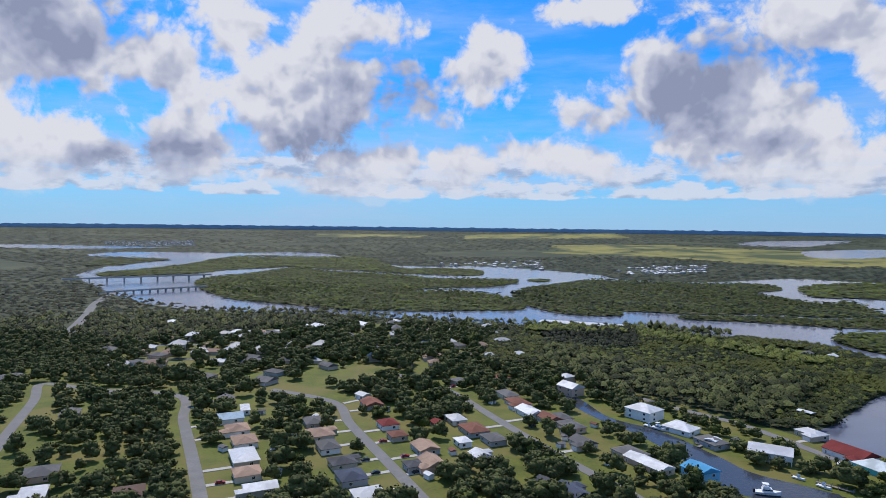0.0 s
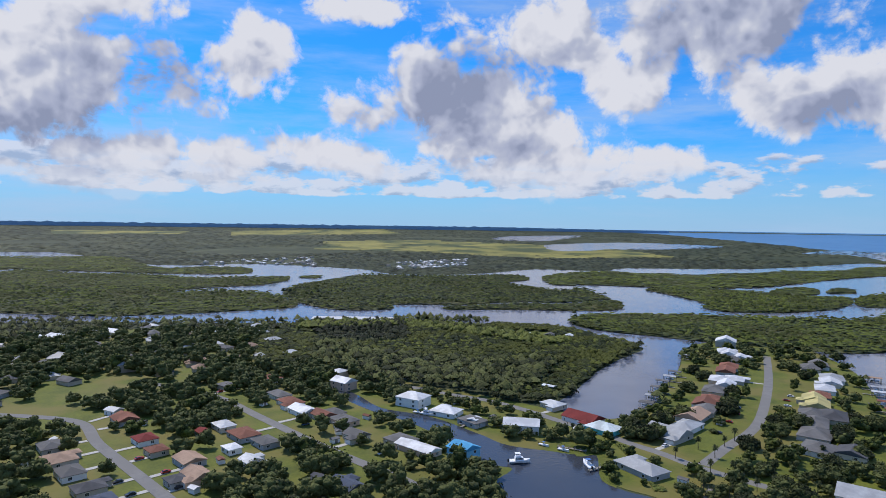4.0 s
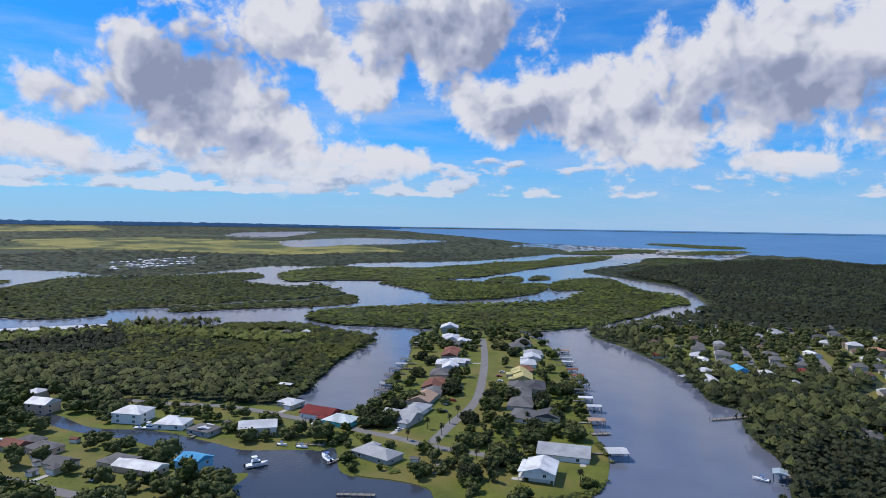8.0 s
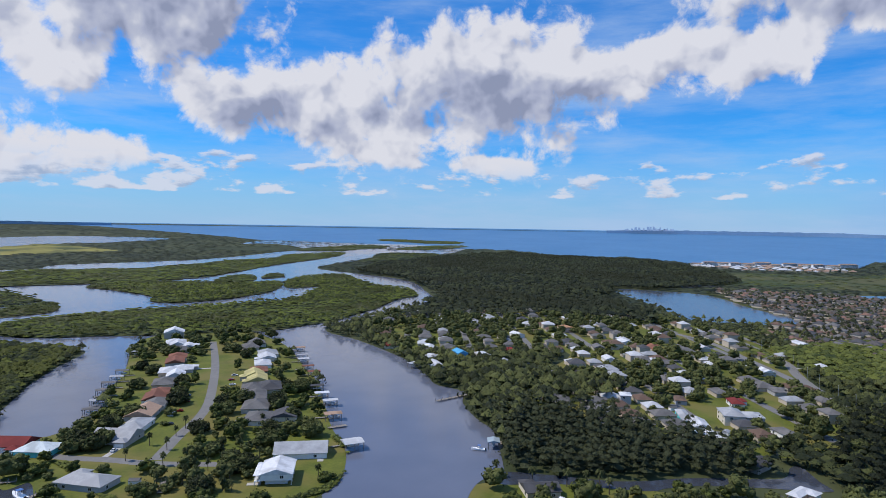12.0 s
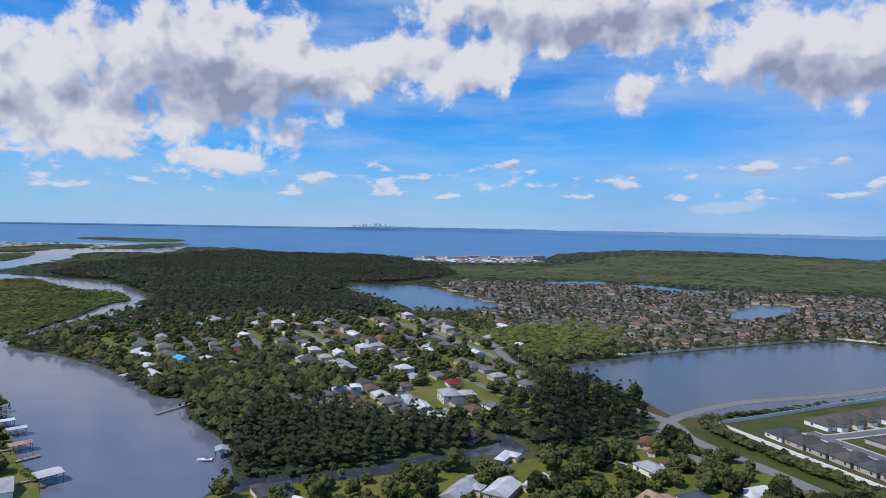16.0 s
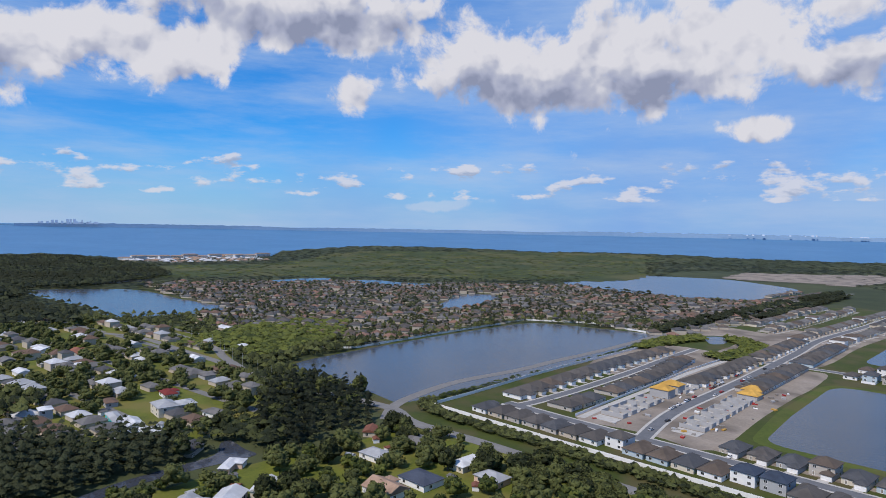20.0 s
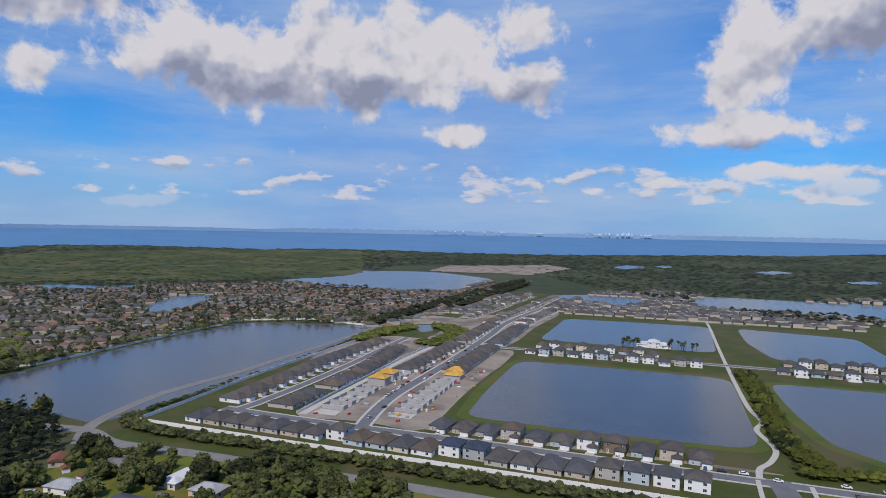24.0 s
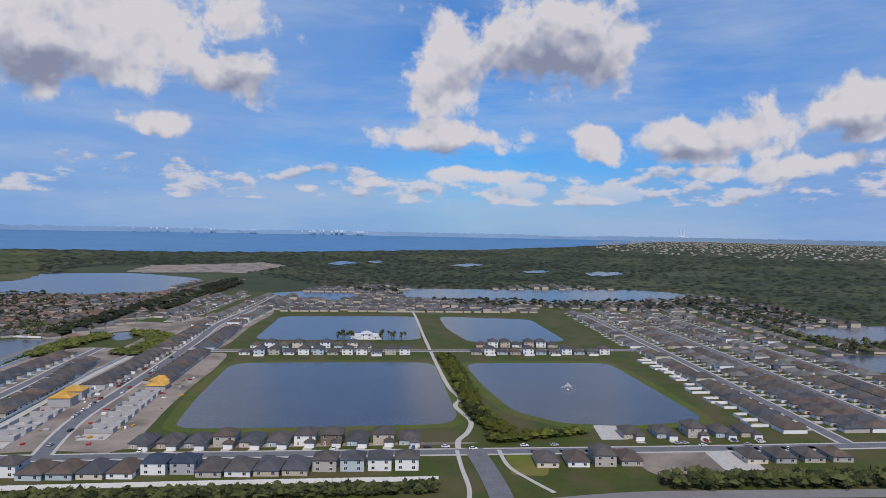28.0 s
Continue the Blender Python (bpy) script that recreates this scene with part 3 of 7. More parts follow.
isle_a = [(-507, 1308), (-436, 1142), (-344, 1007), (-278, 957), (-195, 913), (-127, 877), (-35, 873), (51, 886), (109, 899), (123, 931), (123, 981), (100, 1069), (75, 1124), (5, 1161), (-36, 1139), (-45, 1169), (5, 1215), (98, 1243), (156, 1335), (166, 1408), (112, 1419), (57, 1431), (-20, 1441), (-116, 1536), (-186, 1566), (-307, 1634), (-398, 1757), (-461, 1543), (-491, 1439)]
isle_b = [(-747, 1389), (-695, 1393), (-637, 1443), (-574, 1498), (-550, 1611), (-480, 1702), (-404, 1780), (-319, 1697), (-134, 1590), (-76, 1557), (-7, 1526), (91, 1534), (105, 1673), (69, 1759), (-9, 1799), (-86, 1743), (-159, 1886), (-274, 2304), (-570, 2380), (-742, 2350), (-760, 2148), (-742, 1897), (-756, 1652), (-805, 1496)]
isle_b2 = [(-985, 1732), (-1096, 2109), (-896, 2081), (-891, 1858), (-896, 1724)]
isle_small = [(189, 1379), (227, 1382), (237, 1444), (200, 1441)]
isle_c = [(127, 1136), (119, 1044), (131, 945), (161, 869), (203, 847), (244, 853), (258, 895), (296, 889), (364, 872), (462, 885), (513, 856), (615, 875), (632, 907), (669, 1018), (676, 1052), (619, 1016), (593, 1058), (580, 1133), (584, 1185), (655, 1234), (688, 1285), (686, 1366), (511, 1385), (392, 1423), (329, 1434), (247, 1340), (173, 1246)]
isle_c2 = [(321, 854), (319, 820), (377, 810), (441, 785), (502, 761), (547, 761), (578, 786), (611, 834), (602, 862), (503, 838), (453, 867), (383, 860)]
isle_d = [(414, 654), (426, 603), (455, 567), (485, 525), (527, 477), (572, 432), (614, 422), (662, 414), (741, 420), (780, 421), (851, 438), (916, 443), (955, 438), (1006, 467), (1059, 512), (1072, 563), (1116, 623), (1188, 689), (1272, 768), (1267, 810), (1206, 816), (1136, 813), (1065, 783), (983, 727), (950, 686), (984, 672), (1001, 658), (937, 634), (882, 610), (828, 592), (789, 596), (768, 613), (705, 638), (661, 666), (629, 692), (584, 704), (556, 719), (521, 725), (479, 730), (438, 702)]
isle_e = [(784, 997), (773, 932), (746, 822), (727, 780), (696, 751), (687, 718), (709, 690), (768, 671), (844, 674), (889, 684), (950, 711), (1019, 756), (1061, 802), (993, 822), (963, 830), (986, 875), (966, 907), (937, 980), (861, 1019)]
isle_f = [(749, 1326), (661, 1137), (700, 1107), (759, 1096), (814, 1054), (844, 999), (947, 990), (1040, 977), (1184, 1017), (1461, 1105), (1674, 1155), (1937, 1217), (2203, 1332), (2246, 1411), (2053, 1418), (1954, 1427), (1754, 1328), (1613, 1337), (1539, 1347), (1389, 1305), (1293, 1305), (1159, 1279), (1110, 1339), (1046, 1355), (1023, 1425), (913, 1419)]
isle_g = [(2267, 1625), (2291, 1553), (2363, 1457), (2653, 1485), (2814, 1469), (3088, 1629), (3117, 1780), (2804, 1763), (2558, 1735)]
isle_h = [(2696, 1337), (2796, 1223), (3070, 1202), (3305, 1219), (3513, 1345), (3339, 1429), (3017, 1436)]
isle_i = [(4108, 2212), (3820, 1858), (3688, 1614), (3818, 1462), (4318, 1654), (4363, 1869), (4521, 2199), (4467, 2358)]
isle_j = [(1723, 992), (1778, 955), (1917, 931), (2194, 938), (2410, 1020), (2425, 1106), (2381, 1181), (2248, 1209), (2001, 1097)]
isle_k = [(970, 855), (1033, 840), (1118, 900), (1152, 954), (1117, 959), (1005, 911)]
isle_l = [(1092, 864), (1126, 839), (1195, 882), (1222, 924), (1191, 926)]
highway = [(-397, 671), (-448, 794), (-511, 937), (-570, 1124)]
road_a = [(-251, 444), (-181, 432), (-154, 376), (-125, 316), (-103, 269), (-90, 240)]
road_b = [(-121, 450), (-72, 420), (-54, 374), (-29, 319), (-8, 272), (5, 240)]
road_c = [(-41, 506), (4, 455), (31, 394), (53, 343), (70, 307), (84, 280), (92, 259)]
road_l = [(-207, 273), (-240, 347), (-268, 414), (-290, 458), (-247, 444), (-213, 431)]
road_m = [(132, 449), (146, 427), (163, 405), (180, 384), (193, 356), (200, 335), (213, 302), (217, 285), (223, 267), (228, 245), (240, 217), (248, 203)]
road_p = [(488, 444), (407, 368), (334, 306), (299, 281), (264, 264), (232, 247)]
road_x = [(782, 48), (718, -7), (637, -40), (569, -67), (549, -74), (495, -94)]
road_y = [(733, -39), (643, -69), (588, -73), (536, -81), (481, -94)]
trail = [(294, -977), (245, -850), (196, -711), (158, -605), (133, -536), (108, -470), (93, -440), (91, -418), (75, -389), (72, -366), (74, -350), (71, -336)]
mangrove = [(48, 669), (90, 737), (135, 763), (173, 732), (219, 704), (260, 645), (340, 696), (441, 686), (411, 523), (363, 487), (311, 449), (272, 415), (241, 386), (221, 374), (188, 402), (163, 434), (139, 473), (113, 495), (82, 522), (38, 541)]
pines = [(289, 80), (319, 95), (348, 110), (373, 125), (406, 113), (392, 73), (396, 49), (381, 28), (384, 2), (370, -11), (362, -30), (340, -41), (331, -22), (314, 18), (300, 45)]
pines_b = [(339, -63), (377, -65), (420, -79), (473, -97), (476, -118), (435, -141), (405, -152), (356, -128), (335, -98), (328, -77)]
thicket = [(660, -36), (721, -83), (799, -161), (750, -241), (641, -196), (577, -127), (572, -96), (620, -72)]
field_far = [(496, 3156), (1131, 4597), (1740, 4191), (2208, 3160), (2054, 2762), (1780, 2071), (1135, 2065), (883, 2638), (465, 2926)]
field_near = [(393, 380), (442, 370), (446, 336), (400, 306), (366, 335)]
suburb = [(1356, -11), (1347, -278), (1260, -548), (1130, -662), (1146, -1100), (920, -979), (736, -1009), (621, -595), (751, -456), (745, -324), (785, -226), (706, -485), (653, -338), (618, -222), (714, -162), (771, -89), (830, -51), (917, -131), (1091, -67)]
town_right = [(-182, -1281), (-265, -1129), (-314, -952), (-390, -884), (-1277, -2916), (-838, -3110), (-270, -2311), (9, -1628)]
dirt = [(311, -256), (352, -422), (329, -503), (310, -479), (256, -344), (250, -301), (257, -269), (280, -251)]
grass_dev = [(720, -88), (715, -162), (560, -244), (668, -435), (714, -683), (807, -1240), (432, -1284), (92, -1319), (-217, -549), (-159, -401), (-145, -344), (12, -296), (72, -290), (188, -251), (256, -225)]
forest_e = [(1056, 457), (1258, 616), (1368, 799), (1661, 882), (2272, 888), (2654, 748), (2451, 481), (2443, 191), (1848, -47), (1541, -80), (1272, 80), (1087, 166), (916, 65), (805, 50), (833, 173), (787, 265), (753, 310), (700, 349), (948, 391)]
flats = [(1624, 293), (1897, -15), (2018, -415), (2912, -981), (2830, -1797), (2460, -2355), (1269, -1218), (1248, -795), (1369, -596), (1496, -226), (1472, 40)]
wood_far = [(825, -1207), (966, -1905), (772, -2902), (180, -3687), (-463, -2966), (-278, -1776), (-53, -1453), (185, -1367), (415, -1285), (581, -1250)]
peninsula = [(218, 338), (233, 326), (257, 330), (285, 348), (317, 379), (373, 428), (437, 493), (477, 515), (511, 513), (556, 467), (516, 387), (477, 341), (429, 294), (391, 258), (356, 231), (319, 202), (291, 177), (269, 161), (245, 151), (222, 154), (200, 166), (185, 191), (190, 206), (184, 224), (177, 236), (175, 250), (189, 275), (179, 282)]
left_wood = [(-466, 666), (-350, 640), (-232, 539), (-171, 405), (-155, 360), (-114, 269), (-168, 238), (-268, 320), (-401, 508)]
rv_park = [(-31, 1912), (354, 2245), (278, 1766), (26, 1723)]
far_town = [(514, 1879), (866, 2082), (701, 1684), (449, 1588)]
village = [(-2091, 3891), (-1677, 4248), (-1289, 3302), (-1631, 3086)]
lagoon_a = [(2088, 3627), (2811, 4025), (2061, 2949), (1596, 2687)]
lagoon_b = [(3255, 6544), (4848, 7565), (2615, 4575), (2330, 4982)]
lagoon_c = [(2167, 3578), (3088, 4153), (3240, 3327), (2363, 2849), (1918, 2991)]
far_reach = [(-2246, 3221), (-1852, 3183), (-1307, 3035), (-1619, 2782), (-2003, 2872)]
north_town = [(80, -11722), (-5762, -37182), (-5392, -12344), (-1577, -3604), (-1009, -3749), (-499, -4287), (-9, -4639)]
shore_wood = [(397, 143), (434, 161), (478, 165), (506, 130), (497, 83), (484, 47), (438, 58), (415, 70), (406, 90), (385, 95), (344, 100), (311, 95), (326, 107), (362, 125)]
pine_gap = [(357, -33), (389, -47), (414, -57), (395, -65), (415, -80), (390, -89), (348, -77), (330, -58), (330, -46)]
mere_a = [(920, -2068), (945, -2267), (853, -2192), (843, -1999)]
mere_b = [(501, -2203), (480, -2366), (410, -2292), (434, -2139)]
mere_c = [(220, -1951), (190, -2073), (142, -2020), (178, -1901)]
mere_d = [(43, -1936), (-12, -2095), (-82, -2043), (-18, -1864)]
mere_e = [(842, -2259), (850, -2369), (796, -2308), (790, -2203)]
mere_f = [(1391, 134), (1445, 74), (1445, -43), (1361, 48)]
road_lake = [(362, -140), (392, -160), (422, -206), (435, -239), (445, -281), (454, -310), (467, -343), (493, -421), (532, -521), (562, -607), (601, -732), (692, -1006), (794, -1322)]
road_wall = [(440, -120), (385, -151), (350, -153), (303, -173), (251, -192), (188, -216), (124, -237), (57, -260), (-13, -295), (-64, -313), (-169, -346), (-400, -420)]
hood_ground = [(-290, 200), (-350, 420), (-300, 620), (-100, 760), (60, 720), (110, 470), (128, 430), (150, 372), (190, 330), (200, 270), (120, 200), (0, 180)]
shore_ground = [(120, 470), (150, 440), (215, 345), (238, 262), (262, 188), (222, 172), (190, 230), (160, 330)]
east_ground = [(520, 250), (600, 120), (480, 120), (400, 100), (380, 30), (370, -40), (420, -80), (560, -80), (760, -60), (860, 60), (860, 260), (760, 380), (640, 350)]
near_lawn = [(200, 120), (285, 78), (300, 0), (318, -50), (330, -110), (340, -150), (250, -190), (150, -225), (100, -200), (60, 0)]


def polar_ground():
    q = [0, 60, 120, 180, 240, 320, 420, 560, 740, 960, 1200, 1500, 1800, 2150, 2500]
    R = q + [2500 - 4200 * math.log(1 - (k - 2500) / 2250) for k in range(2540, 4749, 40)]
    vs, fs = [], []
    n = 360
    for r in R:
        for i in range(n):
            a = 2 * math.pi * i / n
            x, y, z, _ = fold(r * math.sin(a), r * math.cos(a))
            vs.append((x, y, z))
    for j in range(len(R) - 1):
        for i in range(n):
            a, b = j * n + i, j * n + (i + 1) % n
            fs.append((a, b, b + n, a + n))
    ob = mesh_object("ground", vs, fs, "soil")
    tagged(ob, "flat wooded land with dark green ground cover", "ground", kind="structure")
    return R


def far_sheet(name, poly, z, mat, label, category="ground", step=0.5):
    """A large patch that follows the ground where it is drawn in with distance."""
    poly = np.asarray(poly, float)
    bear = np.unwrap(np.arctan2(poly[:, 0], poly[:, 1]))
    rad = np.hypot(poly[:, 0], poly[:, 1])
    b = np.arange(bear.min(), bear.max(), radians(step))
    rings = np.exp(np.arange(math.log(rad.min()), math.log(rad.max()) + 0.02, 0.02))
    B, R = np.meshgrid(b + radians(step) / 2, rings * 1.01, indexing="ij")
    hit = inside(poly, R * np.sin(B), R * np.cos(B))
    V, F = [], []
    for i, j in zip(*np.nonzero(hit)):
        k = len(V)
        for bb, rr in ((b[i], rings[j]), (b[i], rings[j] * 1.0203), (b[i] + radians(step), rings[j] * 1.0203), (b[i] + radians(step), rings[j])):
            V.append((rr * math.sin(bb), rr * math.cos(bb), z))
        F.append((k + 3, k + 2, k + 1, k))
    ob = bulk(name, fold_np(np.array(V)), np.array(F), mat)
    return tagged(ob, label, category, kind="structure")


def sea_sheet():
    c = np.array(coast, float)
    bear = np.degrees(np.arctan2(c[:, 0], c[:, 1]))
    bear[bear < -60] += 360
    o = np.argsort(bear)
    bear, rad = bear[o], np.hypot(c[:, 0], c[:, 1])[o]
    b = np.arange(bear[0], bear[-1], 0.25)
    r0 = np.interp(b, bear, rad) * (1 + 0.02 * np.sin(b * 3.1) + 0.012 * np.sin(b * 9.7))
    V, F = [], []
    n = 60
    for bb, r in zip(b, r0):
        q0 = r if r < 2500 else 2500 + 2250 * (1 - math.exp(-(r - 2500) / 4200))
        for j in range(n):
            q = q0 + (4748 - q0) * j / (n - 1)
            rr = q if q < 2500 else 2500 - 4200 * math.log(max(1e-9, 1 - (q - 2500) / 2250))
            V.append((rr * math.sin(radians(bb)), rr * math.cos(radians(bb)), 1.0))
    for i in range(len(b) - 1):
        for j in range(n - 1):
            a = i * n + j
            F.append((a + n, a + n + 1, a + 1, a))
    ob = bulk("bay", fold_np(np.array(V)), np.array(F), "sea")
    tagged(ob, "wide blue bay reaching the horizon", "water", kind="structure")


# the estate's own axes: u along its white wall, v away from it
CORNER, U, V_ = np.array([383.0, -177.0]), np.array([-0.943, -0.332]), np.array([0.266, -0.964])


def estate(u, v):
    p = CORNER + u * U + v * V_
    return float(p[0]), float(p[1])


U_TURN = math.degrees(math.atan2(U[1], U[0]))       # direction of u, degrees from x
V_TURN = math.degrees(math.atan2(V_[1], V_[0]))

pond_main = [estate(*p) for p in ((177, 88), (168, 150), (156, 276), (240, 277), (333, 276), (340, 200), (348, 92), (260, 88))]
pond_fountain = [estate(*p) for p in ((362, 272), (430, 273), (496, 273), (502, 180), (508, 92), (450, 84), (412, 90), (385, 118), (370, 190))]
pond_club = [estate(*p) for p in ((143, 396), (137, 490), (131, 582), (220, 586), (313, 590), (318, 490), (323, 396), (230, 395))]
pond_mid = [estate(*p) for p in ((345, 590), (410, 576), (472, 562), (478, 470), (483, 388), (430, 384), (374, 382), (352, 480))]


def tidy(pts, r=0.22):
    """A straight-sided outline with rounded corners."""
    out, k = [], len(pts)
    for i in range(k):
        a, b, c = (np.array(pts[(i + j) % k], float) for j in (-1, 0, 1))
        for t in np.linspace(0, 1, 6):
            p, q = b + (a - b) * r, b + (c - b) * r
            m = p * (1 - t) ** 2 + 2 * b * t * (1 - t) + q * t * t
            v = noise.noise_vector(Vector((m[0] * 0.05, m[1] * 0.05, 2)))
            out.append(m + np.array([v[0], v[1]]) * 0.6)
    return np.array(out)


polar_ground()
sea_sheet()
WATERS = {}
for name, pts, mat, label, rag in (
        ("river", river, "river", "wide calm tidal river with grey-blue water", 3.0), ("canal", canal, "canal", "dark boat canal between house lots", 0.8),
        ("creek", creek, "canal", "narrow dark creek under trees", 1.0), ("lake", lake_west, "pond", "blue retention lake beside a suburb", 1.0),
        ("lake", lake_big, "pond", "large straight-sided grey lake along a road", 0.6), ("lake", lake_north, "pond", "blue lake ringed by houses", 2.0),
        ("pond", pond_main, "pond", "rectangular stormwater pond with grass banks", 0.5), ("pond", pond_fountain, "pond", "stormwater pond with a fountain", 0.5),
        ("pond", pond_club, "pond", "rectangular pond beside the clubhouse", 0.5), ("pond", pond_mid, "pond", "stormwater pond with grass banks", 0.5),
        ("lake", lake_far, "pond", "long lake behind the new houses", 2.0), ("pond", pond_a, "pond", "far pond among houses", 2.0), ("pond", pond_b, "pond", "blue pond by a suburb", 1.5),
        ("pond", pond_c, "pond", "blue pond by a tree belt", 1.5), ("pond", pond_d, "pond", "small pond among brown roofs", 1.0), ("pond", pond_e, "pond", "narrow pond in scrub", 1.0),
        ("pond", pond_f, "pond", "narrow pond behind the suburb", 1.0), ("pond", pond_g, "pond", "pond in the coastal flats", 1.0), ("pond", pond_h, "pond", "small pond in bushes", 1.0)):
    o = tidy(pts) if pts in (lake_big, lake_north, pond_main, pond_fountain, pond_club, pond_mid) else shore(pts, rag) if name != "river" else shore(pts, 2.0, 4)
    WATERS.setdefault(name, []).append(o)
    if pts in (pond_main, pond_fountain):
        c = np.mean(o, axis=0)
        wide = np.array([c + (p - c) * (1 + 9 / max(20, np.hypot(*(p - c)))) for p in o])
        sheet("bank", wide, 0.08, "bank", "green mown bank round the pond", "grass")
        mark(wide, 4)
    elif name in ("pond", "lake") and max(math.hypot(*p) for p in pts) < 1500:
        c = np.mean(o, axis=0)
        wide = np.array([c + (p - c) * (1 + 7 / max(20, np.hypot(*(p - c)))) for p in o])
        sheet("bank", wide, 0.08, "verge", "mown grass bank round the water", "grass")
        mark(wide, 4)
    sheet(name, o, 0.10, mat, label, "water")
    mark(o, 1)

for q in ([(-509, 1287), (-482, 1412), (-431, 1530), (-391, 1757), (-426, 1879), (-499, 1769), (-570, 1672), (-601, 1551)],
          [(586, 1201), (651, 1238), (718, 1329), (833, 1392), (798, 1233), (684, 1048), (617, 1013), (577, 1127)],
          [(-131, 1554), (-58, 1441), (56, 1418), (136, 1455), (154, 1657), (62, 1570), (-21, 1563)]):
    o = shore(q, 1.0, 3)
    sheet("inlet", o, 0.115, "river", "narrow tidal inlet between mangroves", "water")
    mark(o, 1)
ISLES = []
for pts in (isle_a, isle_b, isle_b2, isle_small, isle_c, isle_c2, isle_d, isle_e, isle_f, isle_j, isle_k, isle_l):
    o = shore(pts, 1.5, 3)
    if max(math.hypot(*p) for p in pts) < 2500:
        sheet("island", o, 0.4 + 0.04 * len(ISLES), "marsh", "low mangrove island in the river", "island")
    else:
        far_sheet("island", o, 0.9 + 0.04 * len(ISLES), "marsh", "low mangrove island in the river", "island", 0.3)
    mark(o, 0)
    ISLES.append(o)
for pts in (isle_g, isle_h, isle_i):
    o = shore(pts, 4.0)
    far_sheet("island", o, 2.0, "marsh", "low mangrove island at the river mouth", "island", 0.3)
    ISLES.append(o)

for q, label in ((lagoon_a, "shallow far lagoon"), (lagoon_b, "shallow far lagoon by the bay"), (lagoon_c, "shallow far lagoon by the bay"), (far_reach, "far reach of the river"),
                 (mere_a, "pond in far woods"), (mere_b, "pond in far woods"), (mere_c, "pond in far woods"), (mere_d, "pond in far woods"), (mere_e, "pond in far woods"), (mere_f, "narrow pond in marsh")):
    far_sheet("lagoon", shore(q, 3.0), 1.2, "pond", label, "water", 0.2)
far_sheet("cleared_land", [(1169, -1372), (1042, -1459), (899, -1496), (973, -1872), (1135, -2006), (1208, -1822), (1318, -1657)], 0.7, "dirt", "wide strip of cleared tan land", "ground", 0.15)
far_sheet("hay_field", field_far, 0.6, "field", "yellow-green farm fields beyond the river", "field")
FIELDS = [[(321, 9407), (3898, 14403), (2316, 7740), (206, 6018)], [(727, 4243), (1716, 4664), (1375, 3652), (585, 3417)], [(1386, 3442), (1869, 2915), (1388, 2247), (1100, 2732)], [(-1686, 8468), (-183, 8647), (-251, 6448), (-1219, 6123)]]
for q in FIELDS:
    far_sheet("hay_field", q, 0.8, "field", "far strip of pale farm fields", "field", 0.3)
sheet("lawn", shore(hood_ground, 1.0), 0.04, "lawn", "house lots with sunlit grass", "grass")
sheet("lawn", shore(shore_ground, 1.0), 0.05, "lawn", "canal-side lawns", "grass")
sheet("lawn", shore(peninsula, 1.0), 0.18, "lawn", "lawns of the house-lined peninsula", "grass", 0.3)
mark(shore(peninsula, 1.0), 0)
sheet("lawn", shore(east_ground, 1.0), 0.045, "lawn", "house lots on the far river bank", "grass")
sheet("lawn", shore(near_lawn, 1.0), 0.042, "lawn", "large open lawns near the creek", "grass")
far_sheet("meadow", shore(flats, 4.0), 0.4, "marsh", "green coastal flats", "grass")
grass_dev = [estate(*p) for p in ((-75, -12), (60, -26), (200, -26), (345, -26), (500, -26), (760, -22), (765, 200), (760, 660), (520, 700), (300, 690), (40, 900), (-30, 880), (-40, 500), (-70, 300))]
dirt = [estate(*p) for p in ((78, 54), (120, 53), (166, 54), (158, 120), (152, 200), (140, 300), (90, 310), (74, 200), (79, 120))]
sheet("grass", shore(grass_dev, 1.0), 0.03, "verge", "mown grass of the new housing estate", "grass")
suburb = [(1356, -11), (1347, -278), (1260, -548), (1150, -760), (1080, -850), (930, -840), (830, -890), (740, -960), (700, -1060), (560, -700), (520, -540), (640, -520), (700, -480), (665, -370), (600, -215), (650, -180), (771, -89), (830, -51), (917, -131), (1091, -67)]
sheet("suburb_ground", shore(suburb, 2.0), 0.02, "verge", "lots of a far suburb", "ground")
sheet("building_site", shore(dirt, 3.0), 0.07, "dirt", "bare sandy ground of a building site", "ground")
mark(dirt, 4)
sheet("cleared_land", shore([estate(*p) for p in ((34, 345), (62, 342), (58, 430), (48, 560), (14, 560), (22, 460))], 2.0), 0.065, "dirt", "cleared sandy land for more houses", "ground")
for q in (((428, 58), (444, 58), (446, 84), (430, 86)), ((478, 8), (500, 8), (502, 38), (480, 40))):
    sheet("concrete_lot", tidy([estate(*p) for p in q], 0.1), 0.12, "concrete", "empty lot of fresh white concrete", "paving")
sheet("bare_lot", shore([estate(*p) for p in ((440, 6), (476, 6), (477, 38), (442, 40))], 0.8), 0.09, "dirt", "bare sandy building lot", "ground")
sheet("lawn", tidy([estate(*p) for p in ((368, 8), (386, 6), (394, 38), (368, 40))], 0.15), 0.1, "lawn", "bright green lawn at the estate entrance", "grass")
strip("alley", [estate(83, 52), estate(77, 100), estate(70, 170), estate(62, 240), estate(56, 356)], 5.0, 0.14, "concrete", "pale concrete strip behind the new houses", "paving")
sheet("sandy_ground", shore([estate(*p) for p in ((60, 340), (122, 335), (116, 480), (108, 640), (60, 640), (56, 480))], 2.0), 0.06, "dirt", "sandy ground between new houses", "ground")
sheet("sandy_ground", shore([estate(*p) for p in ((-12, 200), (66, 190), (60, 335), (44, 345), (-22, 335))], 2.0), 0.055, "dirt", "dusty ground round the newest houses", "ground")
